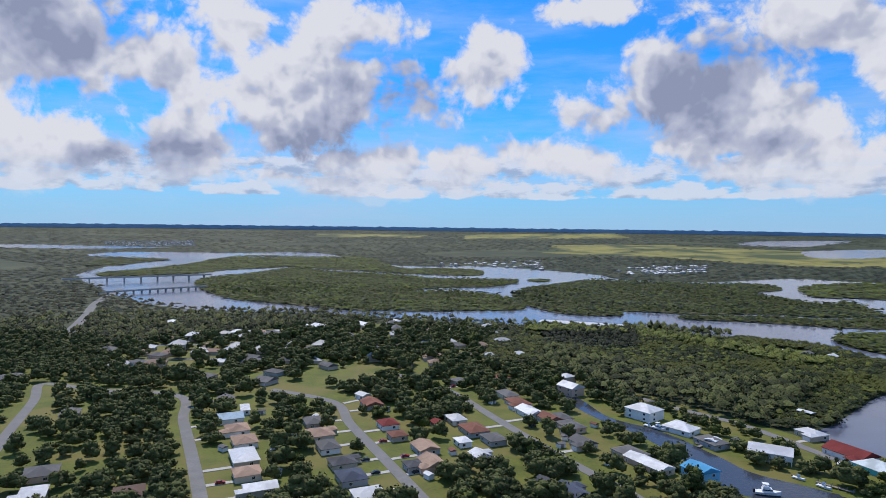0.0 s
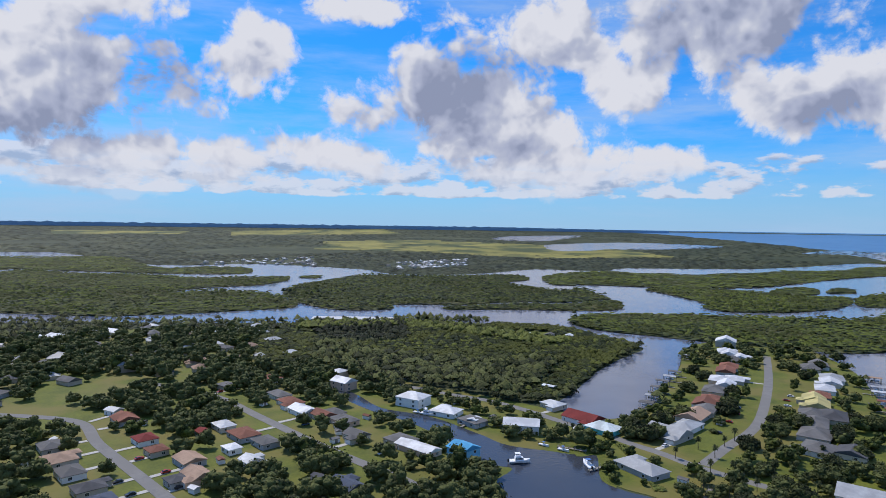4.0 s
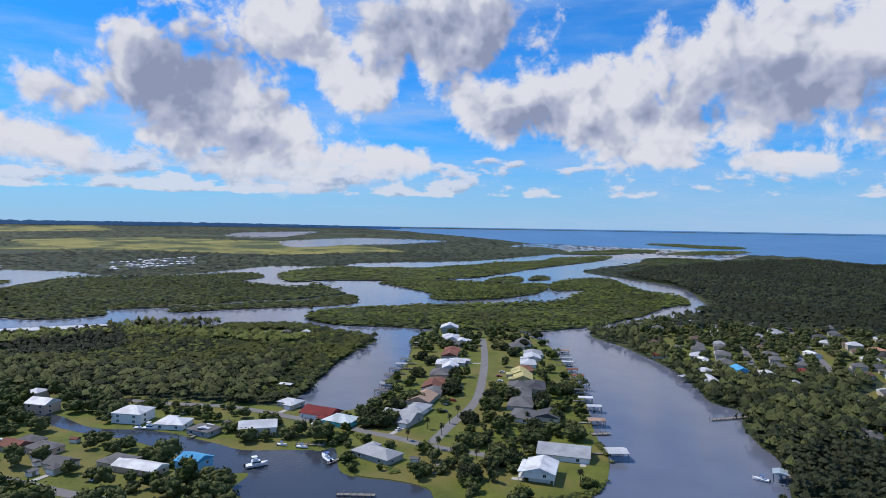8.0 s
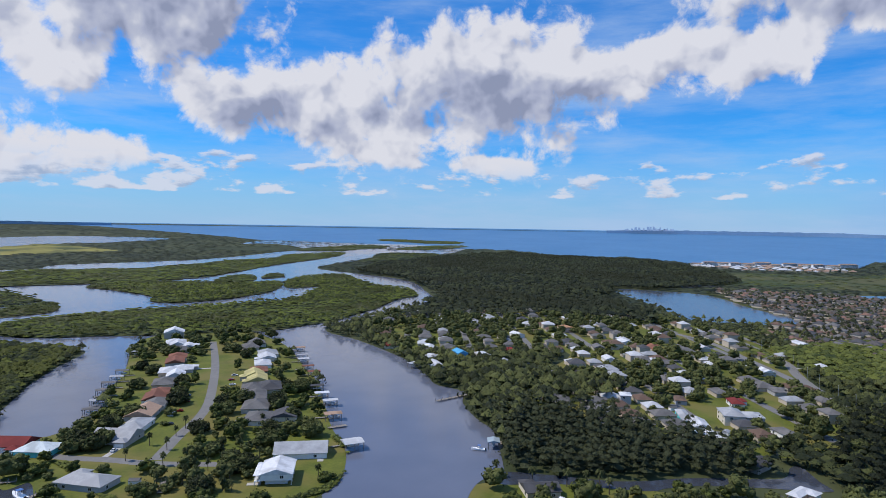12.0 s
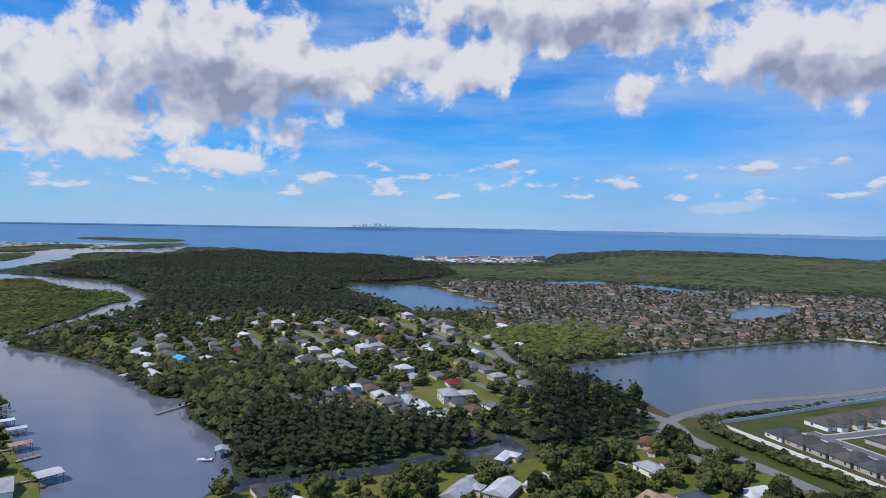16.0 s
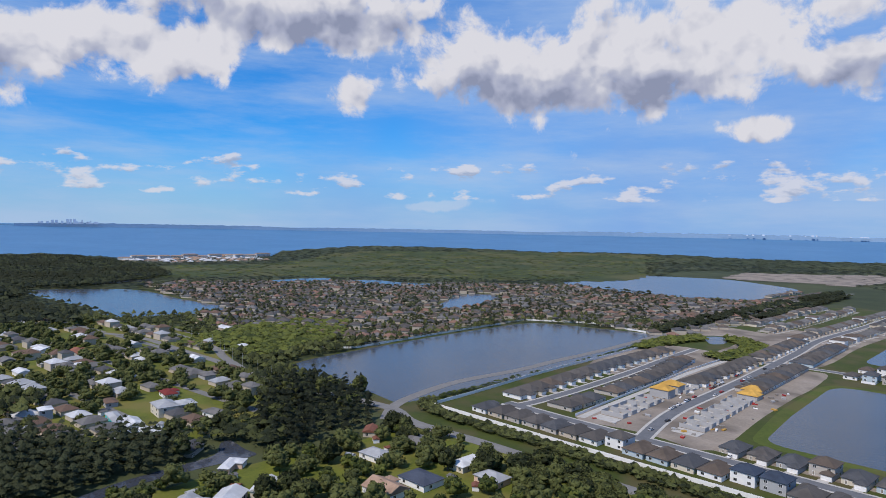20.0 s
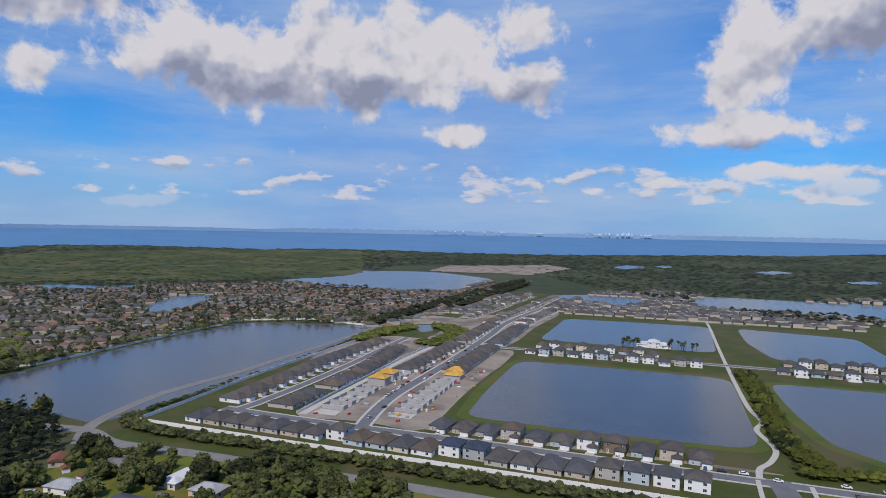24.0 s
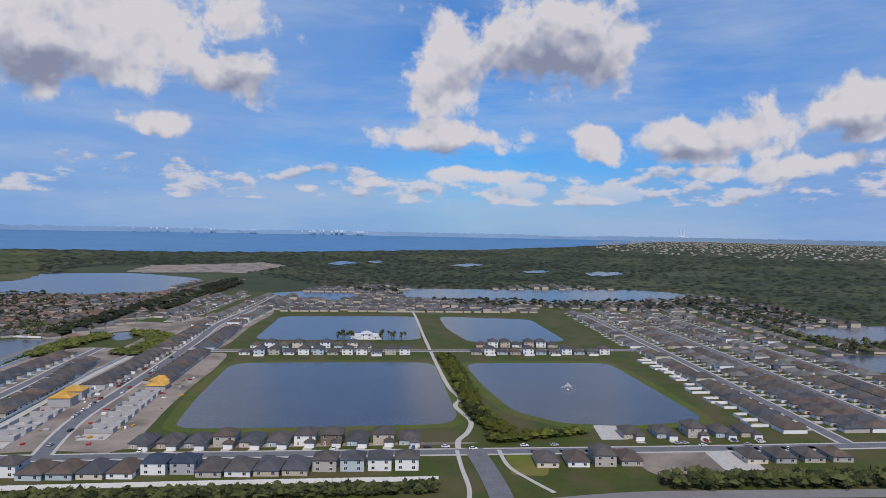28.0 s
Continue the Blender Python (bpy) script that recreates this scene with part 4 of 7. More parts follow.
sheet("sandy_ground", shore([estate(*p) for p in ((150, 60), (166, 62), (156, 150), (143, 300), (128, 320), (120, 300), (140, 190))], 1.5), 0.062, "dirt", "dusty ground by the pond bank", "ground")
sheet("sandy_ground", shore([estate(*p) for p in ((166, 54), (335, 54), (335, 58), (166, 59))], 0.3), 0.075, "dirt", "sandy verge of the new street", "ground")
sheet("cleared_land", shore([estate(*p) for p in ((-38, 425), (28, 420), (36, 500), (10, 515), (-46, 520))], 2.0), 0.066, "dirt", "cleared sandy land beside the last houses", "ground")
clearing = [(270, 600), (310, 640), (360, 620), (345, 575), (300, 560)]
mark(grass_dev, 4, over=False)

ROADS = []


def road(line, width, mat="asphalt", label="grey asphalt residential street", name="road", z=0.16):
    strip(name, line, width, z, mat, label)
    mark_line(line, width + 3, 2)
    ROADS.append(curve_through(line, False, 6))


road(highway, 11, label="concrete-grey road towards the bridge", z=0.15)
for i, r in enumerate((road_a, road_b, road_c, road_l, road_m, road_p)):
    road(r, 6.2, z=0.16 + 0.006 * i)
for i, r in enumerate((road_x, road_y)):
    road(r, 8, z=0.16 + 0.006 * i)
road(road_lake, 8, "asphalt", label="two-lane asphalt road along the lake", z=0.205)
road(road_wall, 9, label="two-lane asphalt road outside the estate wall", z=0.215)
strip("trail", trail, 3.2, 0.20, "concrete", "winding pale concrete footpath between ponds", "path")
mark_line(trail, 6, 4)


# ---- houses ----


def hip(bm, x0, x1, y0, y1, z, pitch=0.42, over=0.5, mat=0, gable=False):
    """A hipped or gabled roof with eaves of real thickness over a rectangle."""
    x0, x1, y0, y1 = x0 - over, x1 + over, y0 - over, y1 + over
    lx, ly = x1 - x0, y1 - y0
    s = min(lx, ly) / 2
    h = s * pitch
    e = 0.0 if gable else s * 0.98
    if lx >= ly:
        r = [(x0 + e, (y0 + y1) / 2), (x1 - e, (y0 + y1) / 2)]
    else:
        r = [((x0 + x1) / 2, y0 + e), ((x0 + x1) / 2, y1 - e)]
    c = [(x0, y0), (x1, y0), (x1, y1), (x0, y1)]
    lo = [bm.verts.new((*p, z - 0.22)) for p in c]
    up = [bm.verts.new((*p, z)) for p in c]
    a, b = (bm.verts.new((*p, z + h)) for p in r)
    fs = [(lo[3], lo[2], lo[1], lo[0])] + [(lo[i], lo[(i + 1) % 4], up[(i + 1) % 4], up[i]) for i in range(4)]
    if lx >= ly:
        fs += [(up[0], up[1], b, a), (up[1], up[2], b), (up[2], up[3], a, b), (up[3], up[0], a)]
    else:
        fs += [(up[0], up[1], a), (up[1], up[2], b, a), (up[2], up[3], b), (up[3], up[0], a, b)]
    for f in fs:
        bm.faces.new(f).material_index = mat
    return z + h


def window_builder(w, h):
    def build(bm):
        box(bm, -w / 2 - 0.12, w / 2 + 0.12, -0.06, 0.02, -0.12, h + 0.12, 0)
        box(bm, -w / 2, -0.04, -0.085, -0.02, 0, h, 1)
        box(bm, 0.04, w / 2, -0.085, -0.02, 0, h, 1)
    return build


def make_house(m, w, d, storeys, roof, wall, style=0, label="", group="", detail=2, name="house", gable=False, pitch=0.42):
    """A house with its front towards -y of its own axes. style: 0 plain block, 1 with a garage wing, 2 with a raised ground floor on posts."""
    w, d = round(w * 2) / 2, round(d * 2) / 2
    top = 2.9 * storeys + (2.4 if style == 2 else 0.2)
    low = 2.4 if style == 2 else 0.0
    ob = base(name, m, label, "house", group)
    k = (w, d, storeys, style)
    gw, gd = min(6.2, w * 0.45), 3.5

    def walls(bm):
        box(bm, -w / 2, w / 2, -d / 2, d / 2, low, top)
        if style == 1:
            box(bm, w / 2 - gw, w / 2 - 0.02, -d / 2 - gd, -d / 2 + 0.5, 0, 3.0)
        if style == 2:
            box(bm, -w / 2 + 2, w / 2 - 2, -d / 2 + 2, d / 2 - 2, 0, low)

    def roofs(bm):
        hip(bm, -w / 2, w / 2, -d / 2, d / 2, top, pitch, gable=gable)
        if style == 1:
            hip(bm, w / 2 - gw, w / 2 - 0.02, -d / 2 - gd, -d / 2 + 2.5, 3.02, pitch)
        if style == 2:
            hip(bm, -w / 2 + 1, w / 2 - 1, -d / 2 - 2.6, -d / 2 + 0.4, top - 0.5, 0.25)

    part("wall", ("wall", k, wall), walls, "wall_" + wall, ob)
    part("roof", ("roof", k, roof, gable, pitch), roofs, "roof_" + roof, ob)
    if detail == 0:
        return ob
    if style == 1:
        part("garage_door", ("garage_door", 1), lambda bm: [box(bm, -2.4, 2.4, -0.05, 0.02, z, z + 0.52) for z in (0.05, 0.6, 1.15, 1.7)], "trim", ob,
             pose(w / 2 - gw / 2, -d / 2 - gd - 0.03, 0))
    part("door", ("door", 1), lambda bm: [box(bm, -0.55, 0.55, -0.08, 0.02, 0, 2.15, 0), box(bm, -0.4, 0.4, -0.1, -0.02, 0.3, 1.95, 1)], ["trim", "wood"], ob,
         pose(-w / 2 + 2.2, -d / 2 - 0.02, low))
    if detail == 1:
        return ob
    wn = kept_mesh(("window", 1), window_builder(1.5, 1.3), ["trim", "glass"])
    spots = []
    for s in range(storeys):
        z = low + 0.95 + 2.9 * s
        for fx in (-0.28, 0.28):
            spots.append((fx * w, d / 2, z, 180))
            if s or (style != 1 and fx > -0.2):
                spots.append((fx * w, -d / 2, z, 0))
        for sx, turn in ((w / 2, 90), (-w / 2, -90)):
            spots.append((sx, 0.18 * d, z, turn))
    for x, y, z, turn in spots:
        o = new("window", wn)
        o.parent = ob
        o.matrix_basis = pose(x, y, z, 0, 0, turn)
        if detail == 3:
            for px in (-0.4, 0.4):
                part("pane", ("pane", 1), lambda bm: box(bm, -0.33, 0.33, -0.1, -0.088, 0.04, 1.26), "glass", o, pose(px, 0, 0))
    if style == 2:
        def posts(bm):
            box(bm, -0.14, 0.14, -0.14, 0.14, 0, low)
        for i in range(5):
            for y in (-d / 2 - 2.4, d / 2 - 0.3):
                part("post", ("post", 1), posts, "trim", ob, pose(-w / 2 + 0.3 + i * (w - 0.6) / 4, y, 0))
        part("porch_deck", ("porch_deck", k), lambda bm: box(bm, -w / 2, w / 2, -d / 2 - 2.6, -d / 2 - 0.01, low - 0.2, low), "trim", ob)

        def rail(bm):
            box(bm, -w / 2, w / 2, -d / 2 - 2.6, -d / 2 - 2.52, low + 0.9, low + 1.0)
            for i in range(int(w / 0.5)):
                box(bm, -w / 2 + i * 0.5, -w / 2 + i * 0.5 + 0.06, -d / 2 - 2.58, -d / 2 - 2.54, low, low + 0.9)
        part("railing", ("railing", k), rail, "trim", ob)
    return ob


def nearest_road(x, y):
    best = None
    for c in ROADS:
        q = np.hypot(c[:, 0] - x, c[:, 1] - y)
        i = int(q.argmin())
        if best is None or q[i] < best[0]:
            j, k = max(i - 1, 0), min(i + 1, len(c) - 1)
            t = c[k] - c[j]
            best = (float(q[i]), c[i], math.atan2(t[1], t[0]))
    return best


rng = random.Random(4)
ROOF_WORDS = {"grey": "grey shingle", "dgrey": "dark grey shingle", "lgrey": "pale grey metal", "white": "white metal", "tan": "tan shingle", "brown": "brown shingle", "rust": "rust-brown shingle",
              "red": "dark red", "dblue": "dark slate-blue", "lblue": "pale blue metal", "blue": "bright blue metal", "teal": "pale metal", "yellow": "yellowish", "orange": "orange",
              "shingle": "grey-brown shingle", "slate": "slate-grey shingle", "brownshingle": "brown shingle", "terracotta": "terracotta", "osb": "bare yellow sheathing", "navy": "dark navy sheathing"}
WALL_WORDS = {"white": "white", "cream": "cream", "sand": "sand-coloured", "greige": "greige", "blue": "light blue", "teal": "turquoise", "grey": "grey", "brown": "brown", "brick": "brick-red",
              "peach": "peach", "sky": "sky-blue", "block": "grey block"}
HOMES = []


def home(x, y, roof, w=14, d=10, storeys=1, wall=None, style=None, face=None):
    """One of the older houses, turned to its street."""
    dist, q, turn = nearest_road(x, y)
    if face is None:
        side = math.sin(turn) * (x - q[0]) - math.cos(turn) * (y - q[1])
        face = math.degrees(turn) + (180 if side > 0 else 0)
    if inside(peninsula, np.array([x]), np.array([y]))[0]:
        w, d = w * 1.18, d * 1.15
    for hx, hy, hr in HOMES:
        if math.hypot(hx - x, hy - y) < (w + hr) * 0.27:
            return None
    HOMES.append((x, y, w))
    if wall is None:
        wall = {"teal": "teal", "blue": "sky", "orange": "peach"}.get(roof) or rng.choice(["white", "cream", "white", "sand", "grey", "greige", "peach"])
    if style is None:
        style = rng.choice([0, 0, 1]) if storeys == 1 else 0
    ob = make_house(pose(x, y, 0.05 if cover_at(x, y) != 1 else 0.15, 0, 0, face), w, d, storeys, roof, wall, style, detail=2 if math.hypot(x, y) < 480 else 1,
                    label=f"{'two' if storeys > 1 else 'single'}-storey {WALL_WORDS[wall]} house with a {ROOF_WORDS[roof]} roof", gable=rng.random() < 0.4, pitch=rng.uniform(0.3, 0.45))
    a = radians(face)
    c, s = math.cos(a), math.sin(a)
    pts = [(x + c * u - s * v, y + s * u + c * v) for u, v in ((-w / 2 - 1.5, -d / 2 - 2), (w / 2 + 1.5, -d / 2 - 2), (w / 2 + 1.5, d / 2 + 1.5), (-w / 2 - 1.5, d / 2 + 1.5))]
    mark(pts, 3)
    if dist < 45 and all(math.hypot(p[0] - x, p[1] - y) > 14 for p, _ in DRIVES):
        u = w / 2 - 3
        px, py = x + c * u + s * (d / 2), y + s * u - c * (d / 2)
        dx, dy = s, -c
        run = max(4.0, abs((q[0] - px) * dx + (q[1] - py) * dy) - 3.2)
        ln = [(px, py), (px + dx * run * 0.5, py + dy * run * 0.5), (px + dx * run, py + dy * run)]
        if run < 17:
            strip("driveway", ln, 3.0, 0.25, "concrete", "pale concrete driveway", "driveway", 1)
            mark_line(ln, 6, 2)
        DRIVES.append((ln[1], face))
    return ob


DRIVES = []
home(239, 179, "white", 15, 12, 1, "white", 2, -150)
home(170, 323, "white", 20, 14, 1, "white", 2, 150)
home(122, 294, "blue", 12, 12, 2, "sky", 0)
for hx, hy, hr in ((292, 623, "white"), (311, 630, "lgrey"), (323, 598, "white"), (342, 591, "grey"), (358, 579, "white")):
    home(hx, hy, hr, 12, 9)
make_house(pose(165, 742, 0.1, 0, 0, -20), 100, 18, 2, "white", "white", 0, "long white boat storage hall by the river", name="storage_hall", detail=1, pitch=0.2)
home(418, 9, "lgrey", 23, 6, 1, "teal", 0)
home(404, 0, "white", 16, 9, 1, "white", 0)
home(-179, 479, "grey", 14, 10)
home(-249, 522, "grey", 18, 10)
home(-141, 413, "grey", 14, 10)
home(-123, 395, "white", 14, 5)
home(-126, 376, "lblue", 12, 14)
home(-115, 355, "tan", 14, 12)
home(-105, 336, "tan", 15, 12)
home(-98, 313, "white", 20, 12)
home(-90, 292, "tan", 12, 12)
home(-79, 275, "white", 9, 14)
home(-184, 289, "grey", 14, 14)
home(-173, 266, "white", 14, 10)
home(-133, 268, "brown", 13, 12)
home(-224, 380, "grey", 14, 10)
home(-67, 349, "tan", 15, 13)
home(-59, 329, "grey", 14, 10)
home(-48, 307, "dgrey", 11, 12)
home(-41, 289, "dblue", 14, 12)
home(-31, 270, "white", 11, 13)
home(-45, 409, "rust", 15, 12)
home(-31, 368, "red", 12, 10)
home(-24, 348, "rust", 10, 9)
home(-53, 429, "white", 9, 7)
home(-75, 370, "grey", 14, 10)
home(-8, 329, "tan", 14, 11)
home(-4, 307, "tan", 14, 10)
home(-13, 304, "dgrey", 9, 8)
home(-2, 370, "red", 7, 6)
home(-192, 673, "tan", 18, 10)
home(-205, 572, "tan", 16, 10)
home(-163, 548, "grey", 14, 10)
home(-118, 587, "grey", 18, 10)
home(-138, 718, "white", 22, 14)
home(-161, 731, "white", 18, 10)
home(-91, 737, "white", 24, 14)
home(-58, 765, "white", 22, 10)
home(-334, 821, "grey", 16, 10)
home(-316, 741, "white", 14, 10)
home(-219, 679, "white", 14, 10)
home(-93, 519, "grey", 14, 10)
home(-130, 469, "grey", 14, 10)
home(-131, 495, "grey", 14, 10)
home(-248, 552, "grey", 14, 10)
home(-320, 466, "grey", 20, 12)
home(14, 472, "grey", 14, 10)
home(15, 706, "white", 14, 10)
home(15, 616, "grey", 14, 10)
home(9, 379, "white", 13, 9)
home(19, 360, "rust", 17, 12)
home(12, 339, "white", 9, 7)
home(29, 344, "grey", 13, 10)
home(45, 484, "rust", 14, 10)
home(46, 436, "grey", 16, 10)
home(51, 416, "rust", 18, 11)
home(56, 395, "white", 18, 11)
home(66, 381, "rust", 14, 10)
home(73, 384, "grey", 13, 10)
home(76, 368, "grey", 16, 11)
home(77, 339, "grey", 12, 10)
home(98, 324, "grey", 15, 12)
home(103, 310, "white", 24, 10)
home(49, 280, "dgrey", 14, 9)
home(58, 274, "dblue", 15, 10)
home(20, 318, "white", 9, 8)
home(27, 309, "white", 8, 6)
home(95, 478, "white", 10, 10, 2)
home(92, 447, "white", 15, 12, 2)
home(127, 393, "white", 18, 15, 2)
home(140, 366, "white", 17, 13)
home(148, 343, "grey", 15, 11)
home(212, 359, "white", 14, 10)
home(214, 327, "red", 18, 13)
home(215, 307, "teal", 15, 12)
home(213, 363, "white", 12, 9)
home(245, 288, "lgrey", 18, 14)
home(264, 295, "lgrey", 16, 11)
home(282, 310, "tan", 18, 13)
home(300, 319, "grey", 17, 11)
home(320, 336, "rust", 15, 11)
home(341, 355, "grey", 16, 12)
home(361, 364, "white", 14, 11)
home(381, 376, "white", 14, 12)
home(412, 413, "rust", 15, 12)
home(436, 433, "grey", 14, 11)
home(459, 465, "white", 16, 12)
home(451, 439, "white", 13, 10)
home(490, 496, "white", 16, 16, 2)
home(475, 388, "grey", 16, 12)
home(458, 355, "lgrey", 17, 14)
home(423, 333, "white", 16, 11)
home(402, 320, "rust", 14, 11)
home(380, 304, "yellow", 18, 12)
home(365, 281, "dgrey", 20, 13)
home(342, 275, "grey", 20, 12)
home(323, 259, "grey", 17, 14)
home(315, 231, "dgrey", 12, 12)
home(270, 188, "lgrey", 22, 15)
home(197, 250, "lgrey", 20, 11)
home(543, 275, "red", 12, 10)
home(512, 221, "white", 15, 9)
home(526, 199, "blue", 16, 9, 2)
home(541, 183, "white", 13, 10)
home(486, 205, "white", 20, 7)
home(552, 240, "white", 16, 10)
home(572, 167, "red", 11, 10)
home(515, 154, "lgrey", 22, 7)
home(517, 140, "white", 8, 6)
home(605, 145, "grey", 14, 10)
home(659, 184, "white", 16, 10)
home(715, 144, "orange", 14, 12, 2)
home(624, 93, "grey", 16, 10)
home(573, 76, "white", 16, 9)
home(668, 73, "white", 14, 10)
home(644, 42, "rust", 26, 9)
home(582, 39, "white", 15, 6)
home(591, 48, "grey", 15, 10)
home(442, 47, "white", 9, 7, 2)
home(405, 59, "grey", 16, 12)
home(430, 65, "grey", 12, 10)
home(422, 86, "grey", 12, 10)
home(458, 13, "brown", 12, 7)
home(402, 0, "lgrey", 14, 9)
home(385, -7, "white", 16, 8)
home(426, -18, "lgrey", 17, 12, 2)
home(426, -30, "lgrey", 12, 10, 2)
home(467, -22, "red", 14, 8)
home(408, -46, "grey", 16, 9)
home(514, -51, "grey", 14, 9)
home(347, -26, "dgrey", 13, 10)
home(273, 64, "dgrey", 15, 11)
home(349, -24, "dgrey", 13, 9)
home(316, -42, "white", 14, 5)
home(274, -17, "lgrey", 20, 9)
home(276, -36, "white", 17, 11)
home(283, -53, "white", 14, 9)
home(302, -112, "lgrey", 15, 10)
home(339, -122, "rust", 11, 7)
home(312, -138, "grey", 16, 10)
home(623, -95, "white", 12, 9)
home(740, -94, "white", 22, 12)
home(668, -1, "white", 14, 10)
home(593, 45, "blue", 12, 10)
home(580, -49, "white", 14, 10)
home(264, -120, "dblue", 17, 13)
home(260, -101, "tan", 17, 13)
home(342, -125, "rust", 10, 7)
home(311, -137, "lgrey", 16, 10)
home(273, -148, "white", 9, 14)
home(316, -46, "dgrey", 14, 8)
home(252, -151, "lgrey", 14, 10)

home(244, 282, "lgrey", 15, 12)
home(262, 292, "lgrey", 16, 13)
home(282, 306, "tan", 17, 12)
home(298, 317, "grey", 15, 13)
home(310, 330, "rust", 16, 12)
home(327, 342, "tan", 17, 13)
home(346, 358, "grey", 15, 12)
home(370, 379, "white", 16, 13)
home(397, 401, "rust", 17, 12)
home(430, 427, "grey", 15, 13)
home(453, 454, "white", 16, 12)
home(490, 496, "white", 17, 13)
home(271, 188, "lgrey", 15, 12)
home(304, 242, "grey", 16, 13)
home(319, 256, "dgrey", 17, 12)
home(343, 272, "grey", 15, 13)
home(355, 288, "grey", 16, 12)
home(370, 306, "dgrey", 17, 13)
home(389, 314, "yellow", 15, 12)
home(407, 325, "rust", 16, 13)
home(445, 346, "white", 17, 12)
home(465, 362, "lgrey", 15, 13)
home(492, 394, "grey", 16, 12)


# ---- the new estate ----
def estate_house(u, v, face, w=10.5, d=14, storeys=1, roof=None, wall=None, style=1, detail=2, group="houses of the new estate"):
    roof = roof or rng.choice(["shingle", "shingle", "slate", "brownshingle"])
    wall = wall or rng.choice(["greige", "grey", "white", "sand", "greige", "cream", "white", "greige", "blue"])
    turn = {"+v": V_TURN + 90, "-v": V_TURN - 90, "+u": U_TURN + 90, "-u": U_TURN - 90}[face]
    x, y = estate(u, v)
    return make_house(pose(x, y, 0.1, 0, 0, turn), w, d, storeys, roof, wall, style, detail=detail, group=group, pitch=0.5,
                      label=f"new {'two' if storeys > 1 else 'single'}-storey {WALL_WORDS[wall]} house with a {ROOF_WORDS[roof]} roof")


def drive(u0, v0, u1, v1, w=4.8):
    ln = [estate(u0, v0), estate((u0 + u1) / 2, (v0 + v1) / 2), estate(u1, v1)]
    strip("driveway", ln, w, 0.19, "concrete", "new white concrete driveway", "driveway", 1)
    DRIVES.append((ln[1], math.degrees(math.atan2(ln[2][1] - ln[0][1], ln[2][0] - ln[0][0])) + 90))


def estate_street(pts, w=7.5, z=0.17):
    ln = [estate(*p) for p in pts]
    strip("pavement", ln, w + 3.6, z - 0.03, "concrete", "pale concrete pavements beside a new street", "pavement")
    strip("street", ln, w, z + 0.02, "new_asphalt", "new dark asphalt estate street", "road")
    ROADS.append(curve_through(ln, False, 6))
    mark_line(ln, w + 8, 2)


estate_street([(30, 44), (90, 42), (200, 43), (340, 42), (500, 41), (700, 44)], z=0.17)
estate_street([(40, 44), (41, 64), (38, 120), (30, 200), (18, 290), (12, 345)], 6.5, z=0.18)
estate_street([(130, 43), (120, 80), (113, 118), (108, 180), (102, 250), (86, 400), (72, 515), (71, 691), (65, 860)], z=0.19)
estate_street([(571, 46), (571, 120), (571, 300), (568, 450), (565, 640)], z=0.18)
estate_street([(628, 47), (628, 200), (626, 388), (618, 640)], z=0.185)
estate_street([(690, 47), (690, 200), (688, 388), (680, 640)], z=0.19)
estate_street([(85, 333), (160, 333), (330, 333), (480, 336), (560, 336)], 7, z=0.2)
strip("street", [estate(352, 47), estate(356, 20), estate(359, -6), estate(360, -22)], 11, 0.23, "new_asphalt", "entrance road with dark asphalt", "road")
strip("pavement", [estate(343, 44), estate(344, 20), estate(346, -6), estate(345, -20)], 2.2, 0.2, "concrete", "pale curving entrance pavement", "pavement")
strip("pavement", [estate(366, 44), estate(368, 20), estate(376, 2), estate(385, -14)], 2.2, 0.2, "concrete", "pale curving entrance pavement", "pavement")

TWO = {10: ("navy", "white"), 11: ("navy", "grey"), 5: ("shingle", "white"), 16: ("shingle", "greige"), 17: ("slate", "blue"), 18: ("slate", "white"), 19: ("shingle", "white")}
for i in range(-2, 20):
    u = 62 + 13.4 * i
    if i in TWO:
        estate_house(u, 22, "+v", 11.6, 11.5, 2, *TWO[i], style=0, detail=3)
    else:
        estate_house(u, 20, "+v", 12.0, 16.0)
    drive(u - 2.5, 29, u - 2.5, 38.4)
for i in range(11):
    u = 174 + 14.3 * i
    two = i in (3, 6, 7, 9)
    estate_house(u, 61, "-v", 11.5, 12 if two else 15, 2 if two else 1, wall=["greige", "sand", "grey", "greige", "cream", "blue", "white", "brown", "blue", "sand", "blue"][i])
    drive(u + 2.3, 52, u + 2.3, 46.5)
for i in range(16):
    v = 64 + 14.0 * i
    u = 64 - 0.0006 * (v - 60) ** 2
    if not 92 < v < 112:
        estate_house(u, v, "-u", 12.4, 15.5, detail=2 if v < 240 else 1)
        drive(u - 9, v + 2, u - 16, v + 2)
for i in range(18):
    estate_house(24 - i * 1.75 if i < 10 else 7.5 - (i - 9) * 0.9, 62 + i * 14.0, "+u", 12.6, 16.0)
for i in range(13):
    v = 96 + 13.6 * i
    if v > 190:
        estate_house(84 - (v - 200) * 0.06, v, "+u", 12.2, 16)
for i in range(20):
    v = 205 + 13.8 * i
    s = 101 - (v - 240) * 0.085 if v < 515 else 76
    if not 325 < v < 342:
        if v > 260:
            estate_house(s - 19, v, "+u", 12.2, 16, detail=1)
        estate_house(s + 21, v, "-u", 12.2, 16, detail=1 if v > 300 else 2, wall="blue" if i % 7 == 3 else None)
